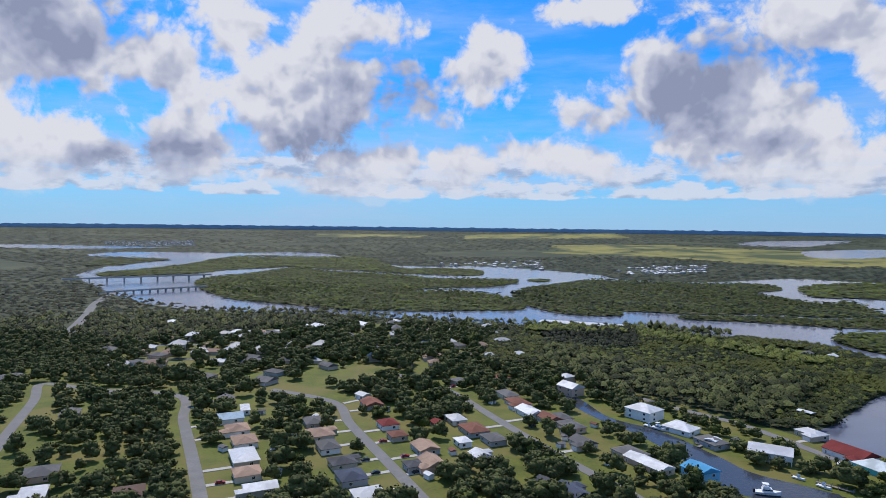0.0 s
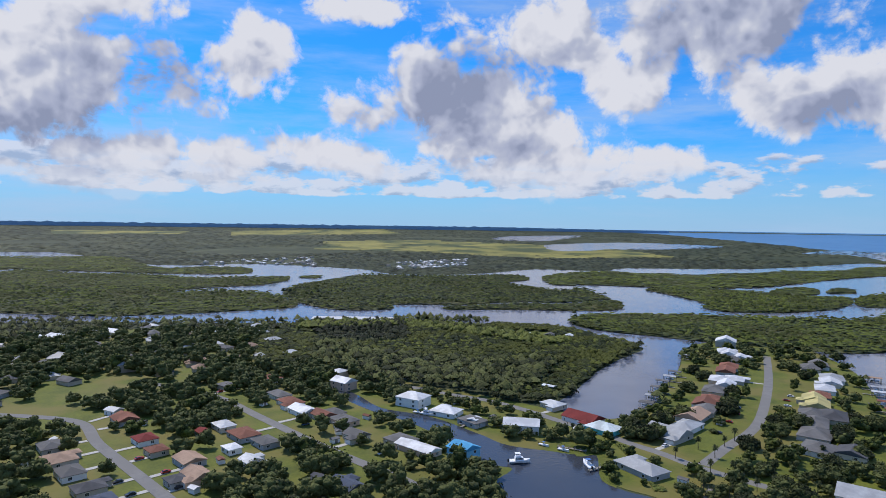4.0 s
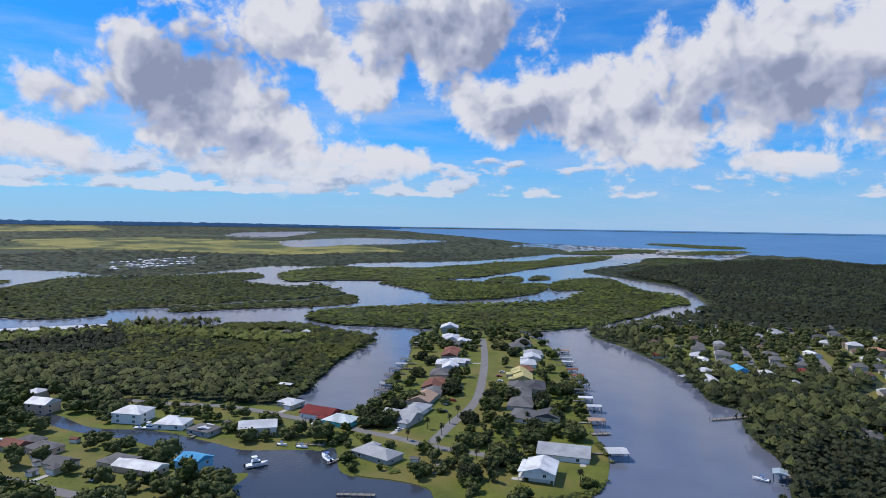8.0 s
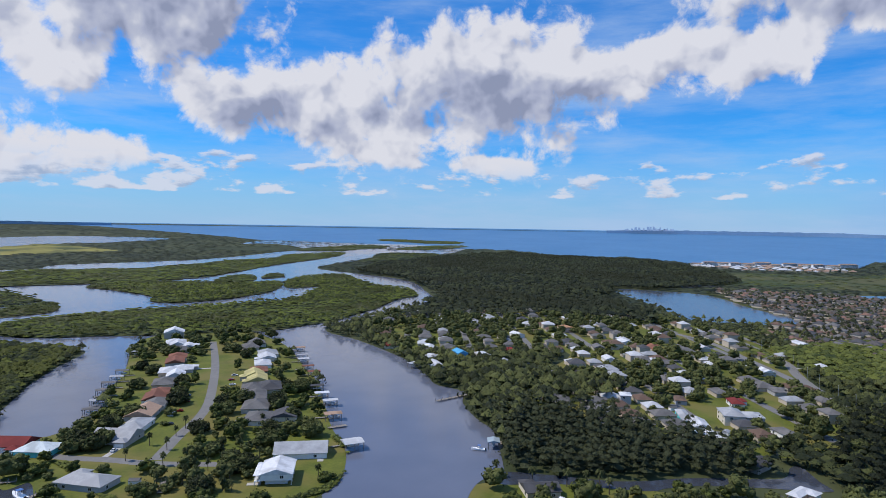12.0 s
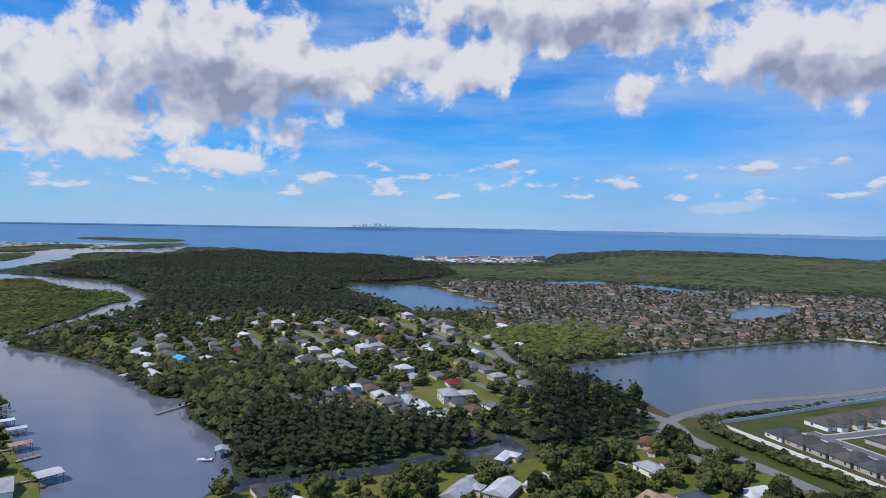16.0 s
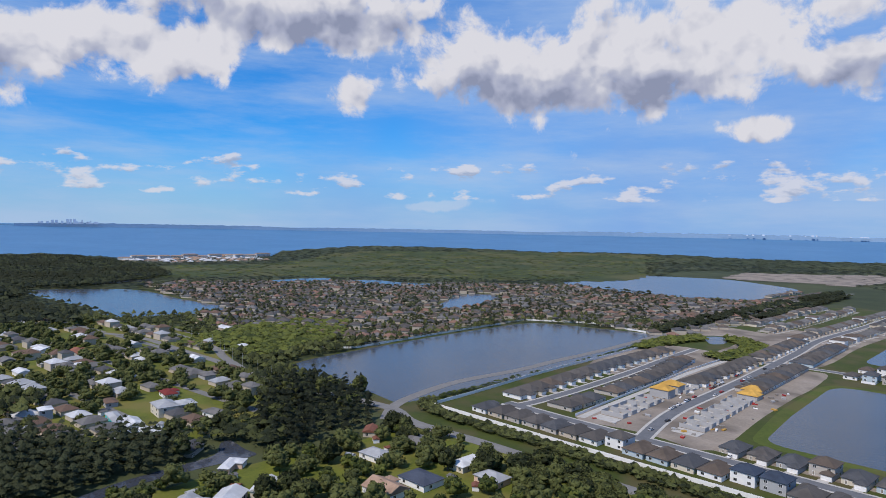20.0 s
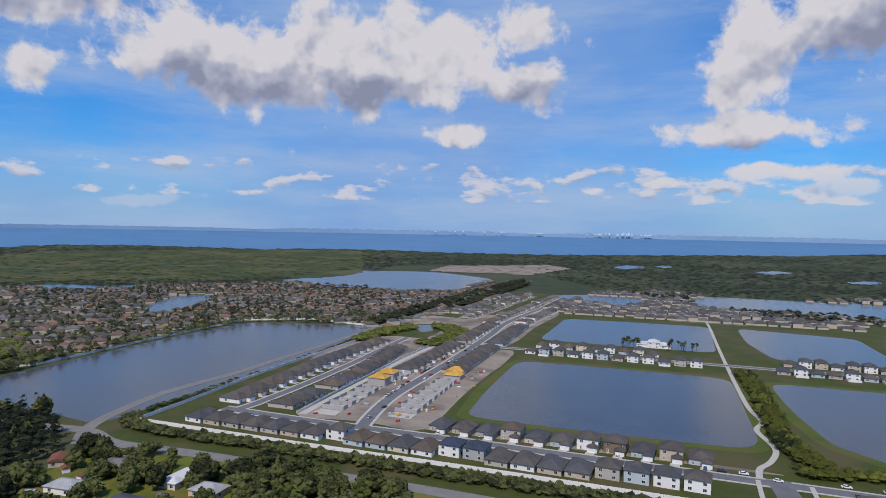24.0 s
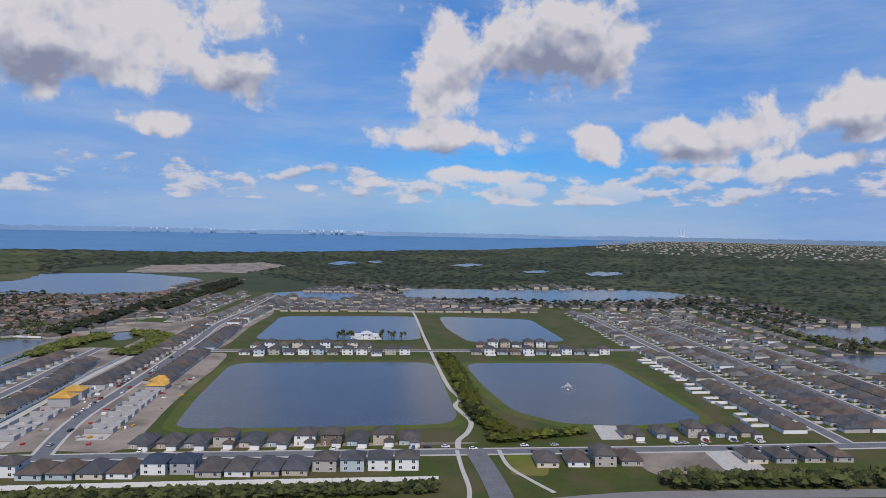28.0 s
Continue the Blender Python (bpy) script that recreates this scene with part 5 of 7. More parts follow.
for i in range(12):
    estate_house(157 + 13.6 * i, 317, "+v", 10, 12, 2 if i % 3 else 1, wall=["white", "blue", "greige", "white"][i % 4], roof="slate" if i % 2 else "shingle", style=0)
    if i < 9:
        estate_house(158 + 13.6 * i, 353, "-v", 10, 12, 2 if i % 2 else 1, wall=["white", "white", "blue", "cream"][i % 4], style=0)
for i in range(11):
    estate_house(376 + 12.8 * i, 318, "+v", 10, 12, 2 if i % 3 == 1 else 1, style=0, wall=["greige", "white", "blue"][i % 3])
    if i < 7:
        estate_house(384 + 12.6 * i, 357, "-v", 10, 12, 2 if i % 3 else 1, style=0, wall=["sand", "white"][i % 2])
for u, two in ((447, 0), (467, 0), (486, 1), (503, 0), (519, 0)):
    estate_house(u, 66, "-v", 11, 14, 1 + two)
    drive(u + 2.5, 56, u + 2.5, 51)
for u, two in ((388, 0), (404, 0), (418, 1), (432, 0), (500, 0), (516, 0), (532, 0), (548, 0)):
    estate_house(u, 24, "+v", 11, 15, 1 + two, style=0)
    drive(u - 2.5, 33, u - 2.5, 42)
for u, face in ((550, "+u"), (592, "-u"), (608, "+u"), (649, "-u"), (670, "+u"), (711, "-u")):
    for i in range(10):
        v = 70 + 13.7 * i
        two = rng.random() < 0.12
        estate_house(u, v, face, 12.2, 15.5 if face == "+u" or u > 600 else 13, 1 + two, wall=rng.choice(["cream", "white", "sand", "greige", "cream", "peach", "white"]), detail=1)
        if v < 330:
            s = 1 if face == "+u" else -1
            drive(u + s * 8, v + 2.4, u + s * 15, v + 2.4)


def low_wall(name, line, h, label, piece=2.4):
    """A wall of separate panels between posts."""
    c = [np.array(p, float) for p in line]
    ob = base(name, pose(0, 0, 0), label, "wall")
    for a, b in zip(c[:-1], c[1:]):
        n = max(1, int(np.hypot(*(b - a)) / piece))
        t = math.degrees(math.atan2(b[1] - a[1], b[0] - a[0]))
        l = np.hypot(*(b - a)) / n
        for i in range(n):
            p = a + (b - a) * (i + 0.5) / n
            part("panel", ("panel", round(l, 2), h), lambda bm: [box(bm, -l / 2 + 0.02, l / 2 - 0.02, -0.08, 0.08, 0, h), box(bm, -0.16, 0.16, -0.14, 0.14, 0, h + 0.12)],
                 "fence", ob, pose(p[0], p[1], 0.05, 0, 0, t))
    return ob


low_wall("boundary_wall", [estate(-30, 400), estate(-27, 332), estate(-19, 229), estate(-16, 176), estate(-11, 122), estate(0, 41), estate(4, 1), estate(110, 1), estate(220, 3), estate(332, 3)], 2.2, "long white precast boundary wall round the estate", 4.0)
low_wall("garden_wall", [estate(79, 52), estate(73, 100), estate(66, 170), estate(58, 240), estate(52, 356)], 1.6, "low white wall behind the new houses", 6.0)
low_wall("lake_wall", [(600, -150), (588, -196), (640, -320), (694, -460), (640, -528), (560, -540)], 2.0, "long white garden wall along the lake", 9.0)

# ---- trees and woods ----
nrng = np.random.default_rng(7)


def clump_template(seed, sub=1, squash=0.8, rough=0.35, keep=-0.35):
    bm = bmesh.new()
    bmesh.ops.create_icosphere(bm, subdivisions=sub, radius=1.0)
    dead = [v for v in bm.verts if v.co.z < keep]
    bmesh.ops.delete(bm, geom=dead, context="VERTS")
    for v in bm.verts:
        k = 1 + rough * noise.noise(v.co * 2.1 + Vector((seed * 7.3, seed * 1.7, 0))) * 2
        v.co *= k
        v.co.z *= squash
    bmesh.ops.triangulate(bm, faces=bm.faces)
    bm.verts.index_update()
    V = np.array([v.co[:] for v in bm.verts])
    F = np.array([[v.index for v in f.verts] for f in bm.faces])
    bm.free()
    return V, F


def tufted(VF, n, seed, size=0.34):
    """The clump with loose leaf tufts standing out from it."""
    V, F = VF
    rr = np.random.default_rng(seed)
    d = rr.normal(size=(n, 3))
    d[:, 2] = np.abs(d[:, 2]) * 0.9 - 0.15
    d /= np.linalg.norm(d, axis=1)[:, None]
    c = d * np.array([1, 1, 0.85]) * rr.uniform(0.88, 1.16, (n, 1))
    T = (c[:, None, :] + rr.normal(size=(n, 3, 3)) * size * 0.6).reshape(-1, 3)
    return np.concatenate([V, T]), np.concatenate([F, np.arange(3 * n).reshape(-1, 3) + len(V)])


CLUMP = [clump_template(i, 1, 0.9, 0.3, -0.1) for i in range(8)]
BALL = [clump_template(i + 40, 1, 0.9, 0.3, -2.0) for i in range(6)]
BALL_FINE = [clump_template(i + 40, 2, 0.9, 0.42, -2.0) for i in range(6)]
CLUMP_FAR = [tufted(clump_template(i + 30, 1, 0.95, 0.42, -0.3), 16, i + 5, 0.26) for i in range(6)]
TUFT = [clump_template(i + 90, 1, 0.95, 0.45, -0.35) for i in range(8)]
CLUMP_FINE = [tufted(clump_template(i + 10, 1, 0.95, 0.38, -0.3), 42, i, 0.2) for i in range(6)]


def spread(name, X, Y, Z, S, SZ, mat, label, category, templates=CLUMP, folded=False, smooth=True):
    """Many clumps in one mesh: a stand of growth that nobody could count."""
    n = len(X)
    if n == 0:
        return
    pick = nrng.integers(0, len(templates), n)
    turn = nrng.uniform(0, 6.283, n)
    Vs, Fs, off = [], [], 0
    for k, (V, F) in enumerate(templates):
        m = pick == k
        if not m.any():
            continue
        c, s = np.cos(turn[m]), np.sin(turn[m])
        sx = S[m] * nrng.uniform(0.8, 1.25, m.sum())
        P = np.empty((m.sum(), len(V), 3))
        P[:, :, 0] = (V[None, :, 0] * c[:, None] - V[None, :, 1] * s[:, None]) * sx[:, None] + X[m][:, None]
        P[:, :, 1] = (V[None, :, 0] * s[:, None] + V[None, :, 1] * c[:, None]) * S[m][:, None] + Y[m][:, None]
        P[:, :, 2] = V[None, :, 2] * SZ[m][:, None] + Z[m][:, None]
        Vs.append(P.reshape(-1, 3))
        Fs.append((F[None] + (np.arange(m.sum()) * len(V))[:, None, None] + off).reshape(-1, 3))
        off += m.sum() * len(V)
    P = np.concatenate(Vs)
    if folded:
        P = fold_np(P)
    ob = bulk(name, P, np.concatenate(Fs), mat, smooth)
    tagged(ob, label, category, kind="stuff")


def points_in(poly, spacing, jitter=0.45):
    poly = np.asarray(poly, float)
    lo, hi = poly.min(0), poly.max(0)
    X, Y = np.meshgrid(np.arange(lo[0], hi[0], spacing), np.arange(lo[1], hi[1], spacing), indexing="ij")
    X = X + nrng.uniform(-jitter, jitter, X.shape) * spacing
    Y = Y + nrng.uniform(-jitter, jitter, Y.shape) * spacing
    m = inside(poly, X, Y)
    return X[m], Y[m]


def wave(X, Y, k, seed=0.0):
    """A cheap smooth field between about -1 and 1."""
    return (np.sin(X * k + 1.3 * np.sin(Y * k * 0.7 + seed)) + np.sin(Y * k * 1.1 + 1.7 * np.sin(X * k * 0.6 + 2 * seed)) + np.sin((X + Y) * k * 0.53 + seed)) / 3


def grove(name, poly, spacing, size, height, mat, label, templates=CLUMP, free=(0,), category="woodland"):
    X, Y = points_in(poly, spacing)
    m = np.isin(cover_at(X, Y), free)
    X, Y = X[m], Y[m]
    S = size * nrng.uniform(0.7, 1.3, len(X))
    hz = height * (1 + 0.3 * wave(X, Y, 0.03)) * nrng.uniform(0.75, 1.2, len(X))
    spread(name, X, Y, hz * 0.45, S, hz * 0.62, mat, label, category, templates)
    

for i, o in enumerate(ISLES):
    near = np.hypot(o[:, 0], o[:, 1]).min()
    sp = 5.6 if near < 700 else 7.0 if near < 1050 else 12.0 if near < 1700 else 20.0
    X, Y = points_in(o, sp, 0.5)
    if near < 2500:
        m = cover_at(X, Y) != 2
        X, Y = X[m], Y[m]
    far = np.hypot(X, Y)
    # taller stands in places, with low open flats between them
    tall = np.clip(1 + 0.75 * wave(X, Y, 0.017, i) + 0.45 * wave(X, Y, 0.06, i + 3.0), 0.25, 2.0)
    hz = (1.3 + 2.2 * tall) * nrng.uniform(0.6, 1.35, len(X))
    hz = np.where(far > 1300, hz * 0.75, hz)
    S = sp * 0.66 * nrng.uniform(0.6, 1.35, len(X))
    spread("mangrove_thicket", X, Y, hz * 0.35 + 0.3, S, hz * 0.75, "marsh_top", "low green mangroves covering a river island", "mangroves", TUFT, folded=True, smooth=False)
mark([(p[0], p[1]) for p in shore(mangrove, 2.0)], 0, over=False)
sheet("lawn", shore(clearing, 1.0), 0.05, "lawn", "cleared yard among mangroves", "grass")
mark(clearing, 4)
PINE_STAND = [(126, 801), (184, 779), (217, 706), (192, 611), (144, 612), (104, 658)]
OAK_STAND = [(99, 626), (161, 547), (234, 480), (285, 470), (233, 414), (193, 386), (141, 421), (99, 508), (82, 523)]
BANK_STAND = [(222, 773), (296, 787), (338, 731), (308, 680), (250, 697), (208, 705)]
grove("pine_stand", PINE_STAND, 7.5, 3.4, 7.5, "pine", "tall dark feathery trees behind the mangroves", CLUMP_FINE)
grove("oak_stand", OAK_STAND, 7.0, 4.4, 8.5, "oak", "dark oaks at the edge of the mangrove wood", CLUMP_FINE)
grove("oak_stand", BANK_STAND, 8.0, 4.6, 10.0, "oak", "tall trees on the river bank", CLUMP_FINE)
for q in (PINE_STAND, OAK_STAND):
    mark(q, 4, over=False)
grove("mangrove_wood", mangrove, 4.4, 3.4, 4.2, "mangrove", "dense green mangrove wood by the river", CLUMP_FINE)
mark(mangrove, 4, over=False)
for poly, words in ((pines, "tall dark pines beside the creek"), (pines_b, "tall dark pines by the lake")):
    X, Y = points_in(poly, 6.2 if poly is pines else 8.6)
    m = np.isin(cover_at(X, Y), (0,))
    X, Y = X[m], Y[m]
    top = 13.5 * (1 + 0.25 * wave(X, Y, 0.05)) * nrng.uniform(0.7, 1.2, len(X))
    n = 4
    X, Y, T = np.repeat(X, n), np.repeat(Y, n), np.repeat(top, n)
    q = np.tile(np.arange(n) / (n - 1), len(top))
    X, Y = X + nrng.normal(0, 0.9, len(X)), Y + nrng.normal(0, 0.9, len(Y))
    spread("pine_wood", X, Y, T * (0.18 + 0.68 * q), (3.3 - 1.7 * q) * nrng.uniform(0.8, 1.25, len(X)), T * 0.16 + 0.6, "pine", words, "woodland", CLUMP_FINE)
grove("shore_wood", shore_wood, 6.5, 4.6, 9.5, "oak", "dense bushy trees on the river bank", CLUMP_FINE)
grove("shore_wood", pine_gap, 7.0, 4.4, 9.0, "oak", "dense trees along the creek", CLUMP_FINE)
for q in (shore_wood, pine_gap):
    mark(q, 4, over=False)
grove("thicket", thicket, 6.5, 5.0, 5.0, "bush", "bright green thicket", CLUMP_FINE)
for q in (pines, pines_b, thicket):
    mark(q, 4, over=False)
grove("oak_wood", forest_e, 8.6, 5.4, 10.0, "wood_far", "dark green oak wood on the river bank", CLUMP_FAR)
mark(forest_e, 4, over=False)

# woods out to the horizon, coarser with distance
X, Y = [], []
for r0, r1, q in ((430, 2600, 0.0098), (2600, 26000, 0.0135)):
    b = np.arange(radians(-45), radians(205), q)
    r = np.exp(np.arange(math.log(r0), math.log(r1), q * 1.5))
    B, R = np.meshgrid(b, r, indexing="ij")
    B = B + nrng.uniform(-0.5, 0.5, B.shape) * q
    R = R * (1 + nrng.uniform(-0.5, 0.5, R.shape) * q * 1.5)
    X.append((R * np.sin(B)).ravel())
    Y.append((R * np.cos(B)).ravel())
X, Y = np.concatenate(X), np.concatenate(Y)
ok = np.ones(len(X), bool)
near = (np.abs(X) < SPAN) & (np.abs(Y) < SPAN)
ok &= ~(near & np.isin(cover_at(np.clip(X, -SPAN, SPAN - 1), np.clip(Y, -SPAN, SPAN - 1)), (1, 2, 3, 4)))
_c = np.array(coast, float)
_cb = np.degrees(np.arctan2(_c[:, 0], _c[:, 1]))
_cb[_cb < -60] += 360
_o = np.argsort(_cb)
_pb = np.degrees(np.arctan2(X, Y))
_pb[_pb < -60] += 360
_lim = np.interp(_pb, _cb[_o], np.hypot(_c[:, 0], _c[:, 1])[_o], left=1e9, right=1e9)
ok &= np.hypot(X, Y) < _lim * 0.99
for o in ISLES:
    ok &= ~inside(o, X, Y)
for q, share in (([(1169, -1372), (1042, -1459), (899, -1496), (973, -1872), (1135, -2006), (1208, -1822), (1318, -1657)], 0.03), (field_far, 0.05), *((q, 0.05) for q in FIELDS), (suburb, 0.32), (town_right, 0.5), (east_ground, 0.0), (hood_ground, 0.0), (left_wood, 0.0), (rv_park, 0.25), (far_town, 0.3), (village, 0.3), (lagoon_a, 0), (lagoon_b, 0), (lagoon_c, 0), (far_reach, 0), (mere_a, 0), (mere_b, 0), (mere_c, 0), (mere_d, 0), (mere_e, 0), (mere_f, 0), (peninsula, 0), (shore_ground, 0), (north_town, 0.45), (flats, 0.5), (wood_far, 0.75)):
    m = inside(q, X, Y)
    ok &= ~(m & (nrng.random(len(X)) > share))
ok &= ~(wave(X, Y, 0.0032, 2.0) > 0.62)
X, Y = X[ok], Y[ok]
d = np.hypot(X, Y)
S = np.clip(d * 0.0046, 4.0, 45) * nrng.uniform(0.7, 1.3, len(X))
hz = np.clip(7.0 + d * 0.0008, 4, 12) * nrng.uniform(0.6, 1.35, len(X))
S = np.where(inside(suburb, X, Y), S * 0.6, S)
low = inside(flats, X, Y)
hz = np.where(low, hz * 0.22, np.where(d > 1300, hz * 0.45, hz))
mid = ~low & (d < 900)
spread("far_woods", X[mid], Y[mid], hz[mid] * 0.3, S[mid], hz[mid] * 0.72, "oak", "dark green woods beyond the houses", "woodland", CLUMP_FINE)
low_or_mid = low | mid
spread("far_woods", X[~low_or_mid], Y[~low_or_mid], hz[~low_or_mid] * 0.35, S[~low_or_mid], hz[~low_or_mid] * 0.65, "wood_far", "dark green woods reaching to the horizon", "woodland", folded=True)
spread("coastal_scrub", X[low], Y[low], hz[low] * 0.3, S[low], hz[low] * 0.6, "mangrove", "bright green coastal scrub", "scrub", folded=True)


X, Y = points_in(suburb, 12.0)
m = np.isin(cover_at(X, Y), (0,)) & (nrng.random(len(X)) < 0.74 + 0.35 * wave(X, Y, 0.02))
X, Y = X[m], Y[m]
spread("street_trees", X, Y, 0 * X + 1.5, nrng.uniform(2.2, 4.6, len(X)), nrng.uniform(3.4, 6.6, len(X)), "wood_far", "dark trees between the houses of a far suburb", "trees", CLUMP_FAR)


def oak_crown(seed, spreadness=1.0, tall=1.0, n=19, tufts=950, balls=None, leaf=0.2):
    """A crown of leafy lobes with loose tufts and gaps round them, about 10 m wide."""
    rr = random.Random(seed)
    balls = balls or BALL_FINE
    Vs, Fs, off = [], [], 0
    lobes = [(0, 0, 3.3 * tall, 3.2 * spreadness ** 0.5)]
    for i in range(n):
        a = i * 2.4 + rr.uniform(-0.6, 0.6)
        up = 1 - 2 * (i + 0.5) / (n * 1.3)
        q = math.sqrt(max(0.0, 1 - up * up))
        k = rr.uniform(0.75, 1.05)
        lobes.append((3.2 * k * q * math.cos(a) * spreadness, 3.2 * k * q * math.sin(a) * spreadness, (3.5 + 2.6 * k * up) * tall, rr.uniform(1.15, 1.95)))
    for i, (x, y, z, s) in enumerate(lobes):
        V, F = balls[(seed + i) % 6]
        a = rr.uniform(0, 6.28)
        W = np.column_stack([(V[:, 0] * math.cos(a) - V[:, 1] * math.sin(a)) * s, (V[:, 0] * math.sin(a) + V[:, 1] * math.cos(a)) * s, V[:, 2] * s * 0.85 * tall])
        Vs.append(W + (x, y, z))
        Fs.append(F + off)
        off += len(V)
    for i in range(tufts):
        x, y, z, s = rr.choice(lobes)
        v = Vector((rr.gauss(0, 1), rr.gauss(0, 1), rr.gauss(0.35, 0.8))).normalized()
        c = Vector((x, y, z)) + v * s * rr.uniform(0.94, 1.22)
        e = Vector((rr.gauss(0, 1), rr.gauss(0, 1), rr.gauss(0, 1))).normalized() * rr.uniform(leaf, leaf * 2.2)
        f = v.cross(e).normalized() * rr.uniform(leaf, leaf * 2.2)
        Vs.append(np.array([c - e, c + f, c + e, c - f + v * 0.12]))
        Fs.append(np.array([[0, 1, 2], [0, 2, 3]]) + off)
        off += 4
    return np.concatenate(Vs), np.concatenate(Fs)


CROWN_LOW = [oak_crown(i + 50, (1.0, 1.15, 0.85, 1.05)[i], (1.0, 0.85, 1.15, 0.95)[i], 9, 130, BALL, 0.28) for i in range(4)]


def mesh_of(name, V, F, mat):
    ob = bulk(name, V, F, mat, False)
    me = ob.data
    bpy.data.objects.remove(ob)
    return me


def trunk_build(h, r):
    def build(bm):
        def limb(a, b, ra, rb):
            a, b = Vector(a), Vector(b)
            d = (b - a).normalized()
            s = d.orthogonal().normalized()
            t = d.cross(s)
            lo = [bm.verts.new(a + (s * math.cos(k * 1.0472) + t * math.sin(k * 1.0472)) * ra) for k in range(6)]
            hi = [bm.verts.new(b + (s * math.cos(k * 1.0472) + t * math.sin(k * 1.0472)) * rb) for k in range(6)]
            for k in range(6):
                bm.faces.new((lo[k], lo[(k + 1) % 6], hi[(k + 1) % 6], hi[k]))
        limb((0, 0, -0.2), (0.1, 0.05, h), r, r * 0.7)
        for k in range(4):
            a = k * 1.57 + 0.4
            limb((0.1, 0.05, h * 0.85), (2.2 * math.cos(a), 2.2 * math.sin(a), h + 2.0), r * 0.5, r * 0.2)
    return build


OAKS = [mesh_of("crown", *oak_crown(i, *((1.0, 1.0), (1.15, 0.85), (0.85, 1.2), (1.05, 0.95), (0.7, 1.35), (1.25, 0.8))[i]), "oak") for i in range(6)]
BUSHY = [mesh_of("crown", *oak_crown(i + 20, 0.9, 1.0), "bush") for i in range(3)]
TRUNK = kept_mesh("trunk", trunk_build(2.4, 0.35), ["bark"])


def palm_build(bm):
    rr = random.Random(3)
    for i in range(44):
        a = i * 2.399
        up = rr.uniform(-1.3, 2.2)
        l = rr.uniform(1.7, 2.4)
        d = Vector((math.cos(a), math.sin(a), 0))
        s = Vector((-math.sin(a), math.cos(a), 0)) * 0.42
        p = [Vector((0, 0, 6.0)), Vector((0, 0, 6.0)) + d * l * 0.55 + Vector((0, 0, up * 0.9)), Vector((0, 0, 6.0)) + d * l + Vector((0, 0, up * 0.9 - 1.0))]
        v = [bm.verts.new(q) for q in (p[0] - s * 0.3, p[0] + s * 0.3, p[1] + s, p[1] - s, p[2])]
        bm.faces.new((v[0], v[1], v[2], v[3]))
        bm.faces.new((v[3], v[2], v[4]))


def palm_trunk(bm):
    for a, b in ((0, 2), (2, 4), (4, 6.05)):
        bmesh.ops.create_cone(bm, segments=6, radius1=0.24 - a * 0.015, radius2=0.24 - b * 0.015, depth=b - a, cap_ends=False, matrix=Matrix.Translation((0.05 * a, 0, (a + b) / 2)))


PALM, PALM_T = kept_mesh("fronds", palm_build, ["palm"]), kept_mesh("palm_trunk", palm_trunk, ["bark"])
TREES = []


def tree(x, y, s, kind=0, tall=1.0):
    if kind == "palm":
        names, meshes, words, cat = ("trunk", "fronds"), (PALM_T, PALM), "cabbage palm with a round head of fronds", "palm"
    elif kind == "bush":
        names, meshes, words, cat = ("trunk", "crown"), (TRUNK, rng.choice(BUSHY)), "small bright green garden tree", "tree"
    else:
        names, meshes, words, cat = ("trunk", "crown"), (TRUNK, OAKS[kind]), "broad dark green oak tree", "tree"
    ob = base("palm_tree" if kind == "palm" else "tree", pose(x, y, 0.05, 0, 0, rng.uniform(0, 360)) @ Matrix.Diagonal((s, s, s * tall, 1)), words, cat, "garden trees")
    for n, me in zip(names, meshes):
        o = new(n, me)
        o.parent = ob
    TREES.append((x, y, 4.0 * s))


def free_spot(x, y, r):
    q = cover_at(np.array([x, x + r, x - r, x, x]), np.array([y, y, y, y + r, y - r]))
    return not np.isin(q, (1, 2, 3)).any()


FAR_TREES = {"oak": [], "bush": []}


def garden_trees(poly, spacing, share, sizes, kinds, codes=(0,), k=0.03, limit=260):
    """Trees about a stretch of gardens: single ones near by, joined stands farther off."""
    X, Y = points_in(poly, spacing)
    f = wave(X, Y, k, 5.0)
    for x, y, w in zip(X, Y, f):
        if rng.random() > share * (1.0 + 0.9 * w) or cover_at(x, y) not in codes:
            continue
        s = rng.uniform(*sizes)
        kind = rng.choice(kinds)
        if kind == "palm":
            s = min(1.0, s)
        if free_spot(x, y, 3.0 * s):
            if math.hypot(x, y) < limit:
                tree(x, y, s, kind, rng.uniform(0.85, 1.15))
            else:
                FAR_TREES["bush" if kind in ("bush", "palm") else "oak"].append((x, y, s))


garden_trees(left_wood, 9.4, 0.85, (0.7, 1.35), [0, 1, 2, 3, 5, 0, 1, 3], limit=235)
mark(left_wood, 4, over=False)
garden_trees(hood_ground, 9.6, 0.70, (0.75, 1.65), [0, 1, 2, 3, 4, 5, 0, 1, 3, "bush"], limit=238)
garden_trees(shore_ground, 9, 0.75, (0.45, 1.05), [0, 2, 4, "palm", "bush", 1])
mark([(222, 158), (262, 172), (262, 196), (236, 214), (214, 206), (206, 186)], 4, over=False)
garden_trees(peninsula, 9.5, 0.4, (0.5, 1.3), [0, 3, "palm", "palm", "palm", "bush", 1], limit=262)
garden_trees(east_ground, 11, 0.55, (0.6, 1.5), [0, 1, 2, 3, 4, 5, 0], limit=200)
garden_trees(near_lawn, 11.5, 0.8, (0.7, 1.45), [0, 1, 3, 4, "bush", "palm"], limit=215)
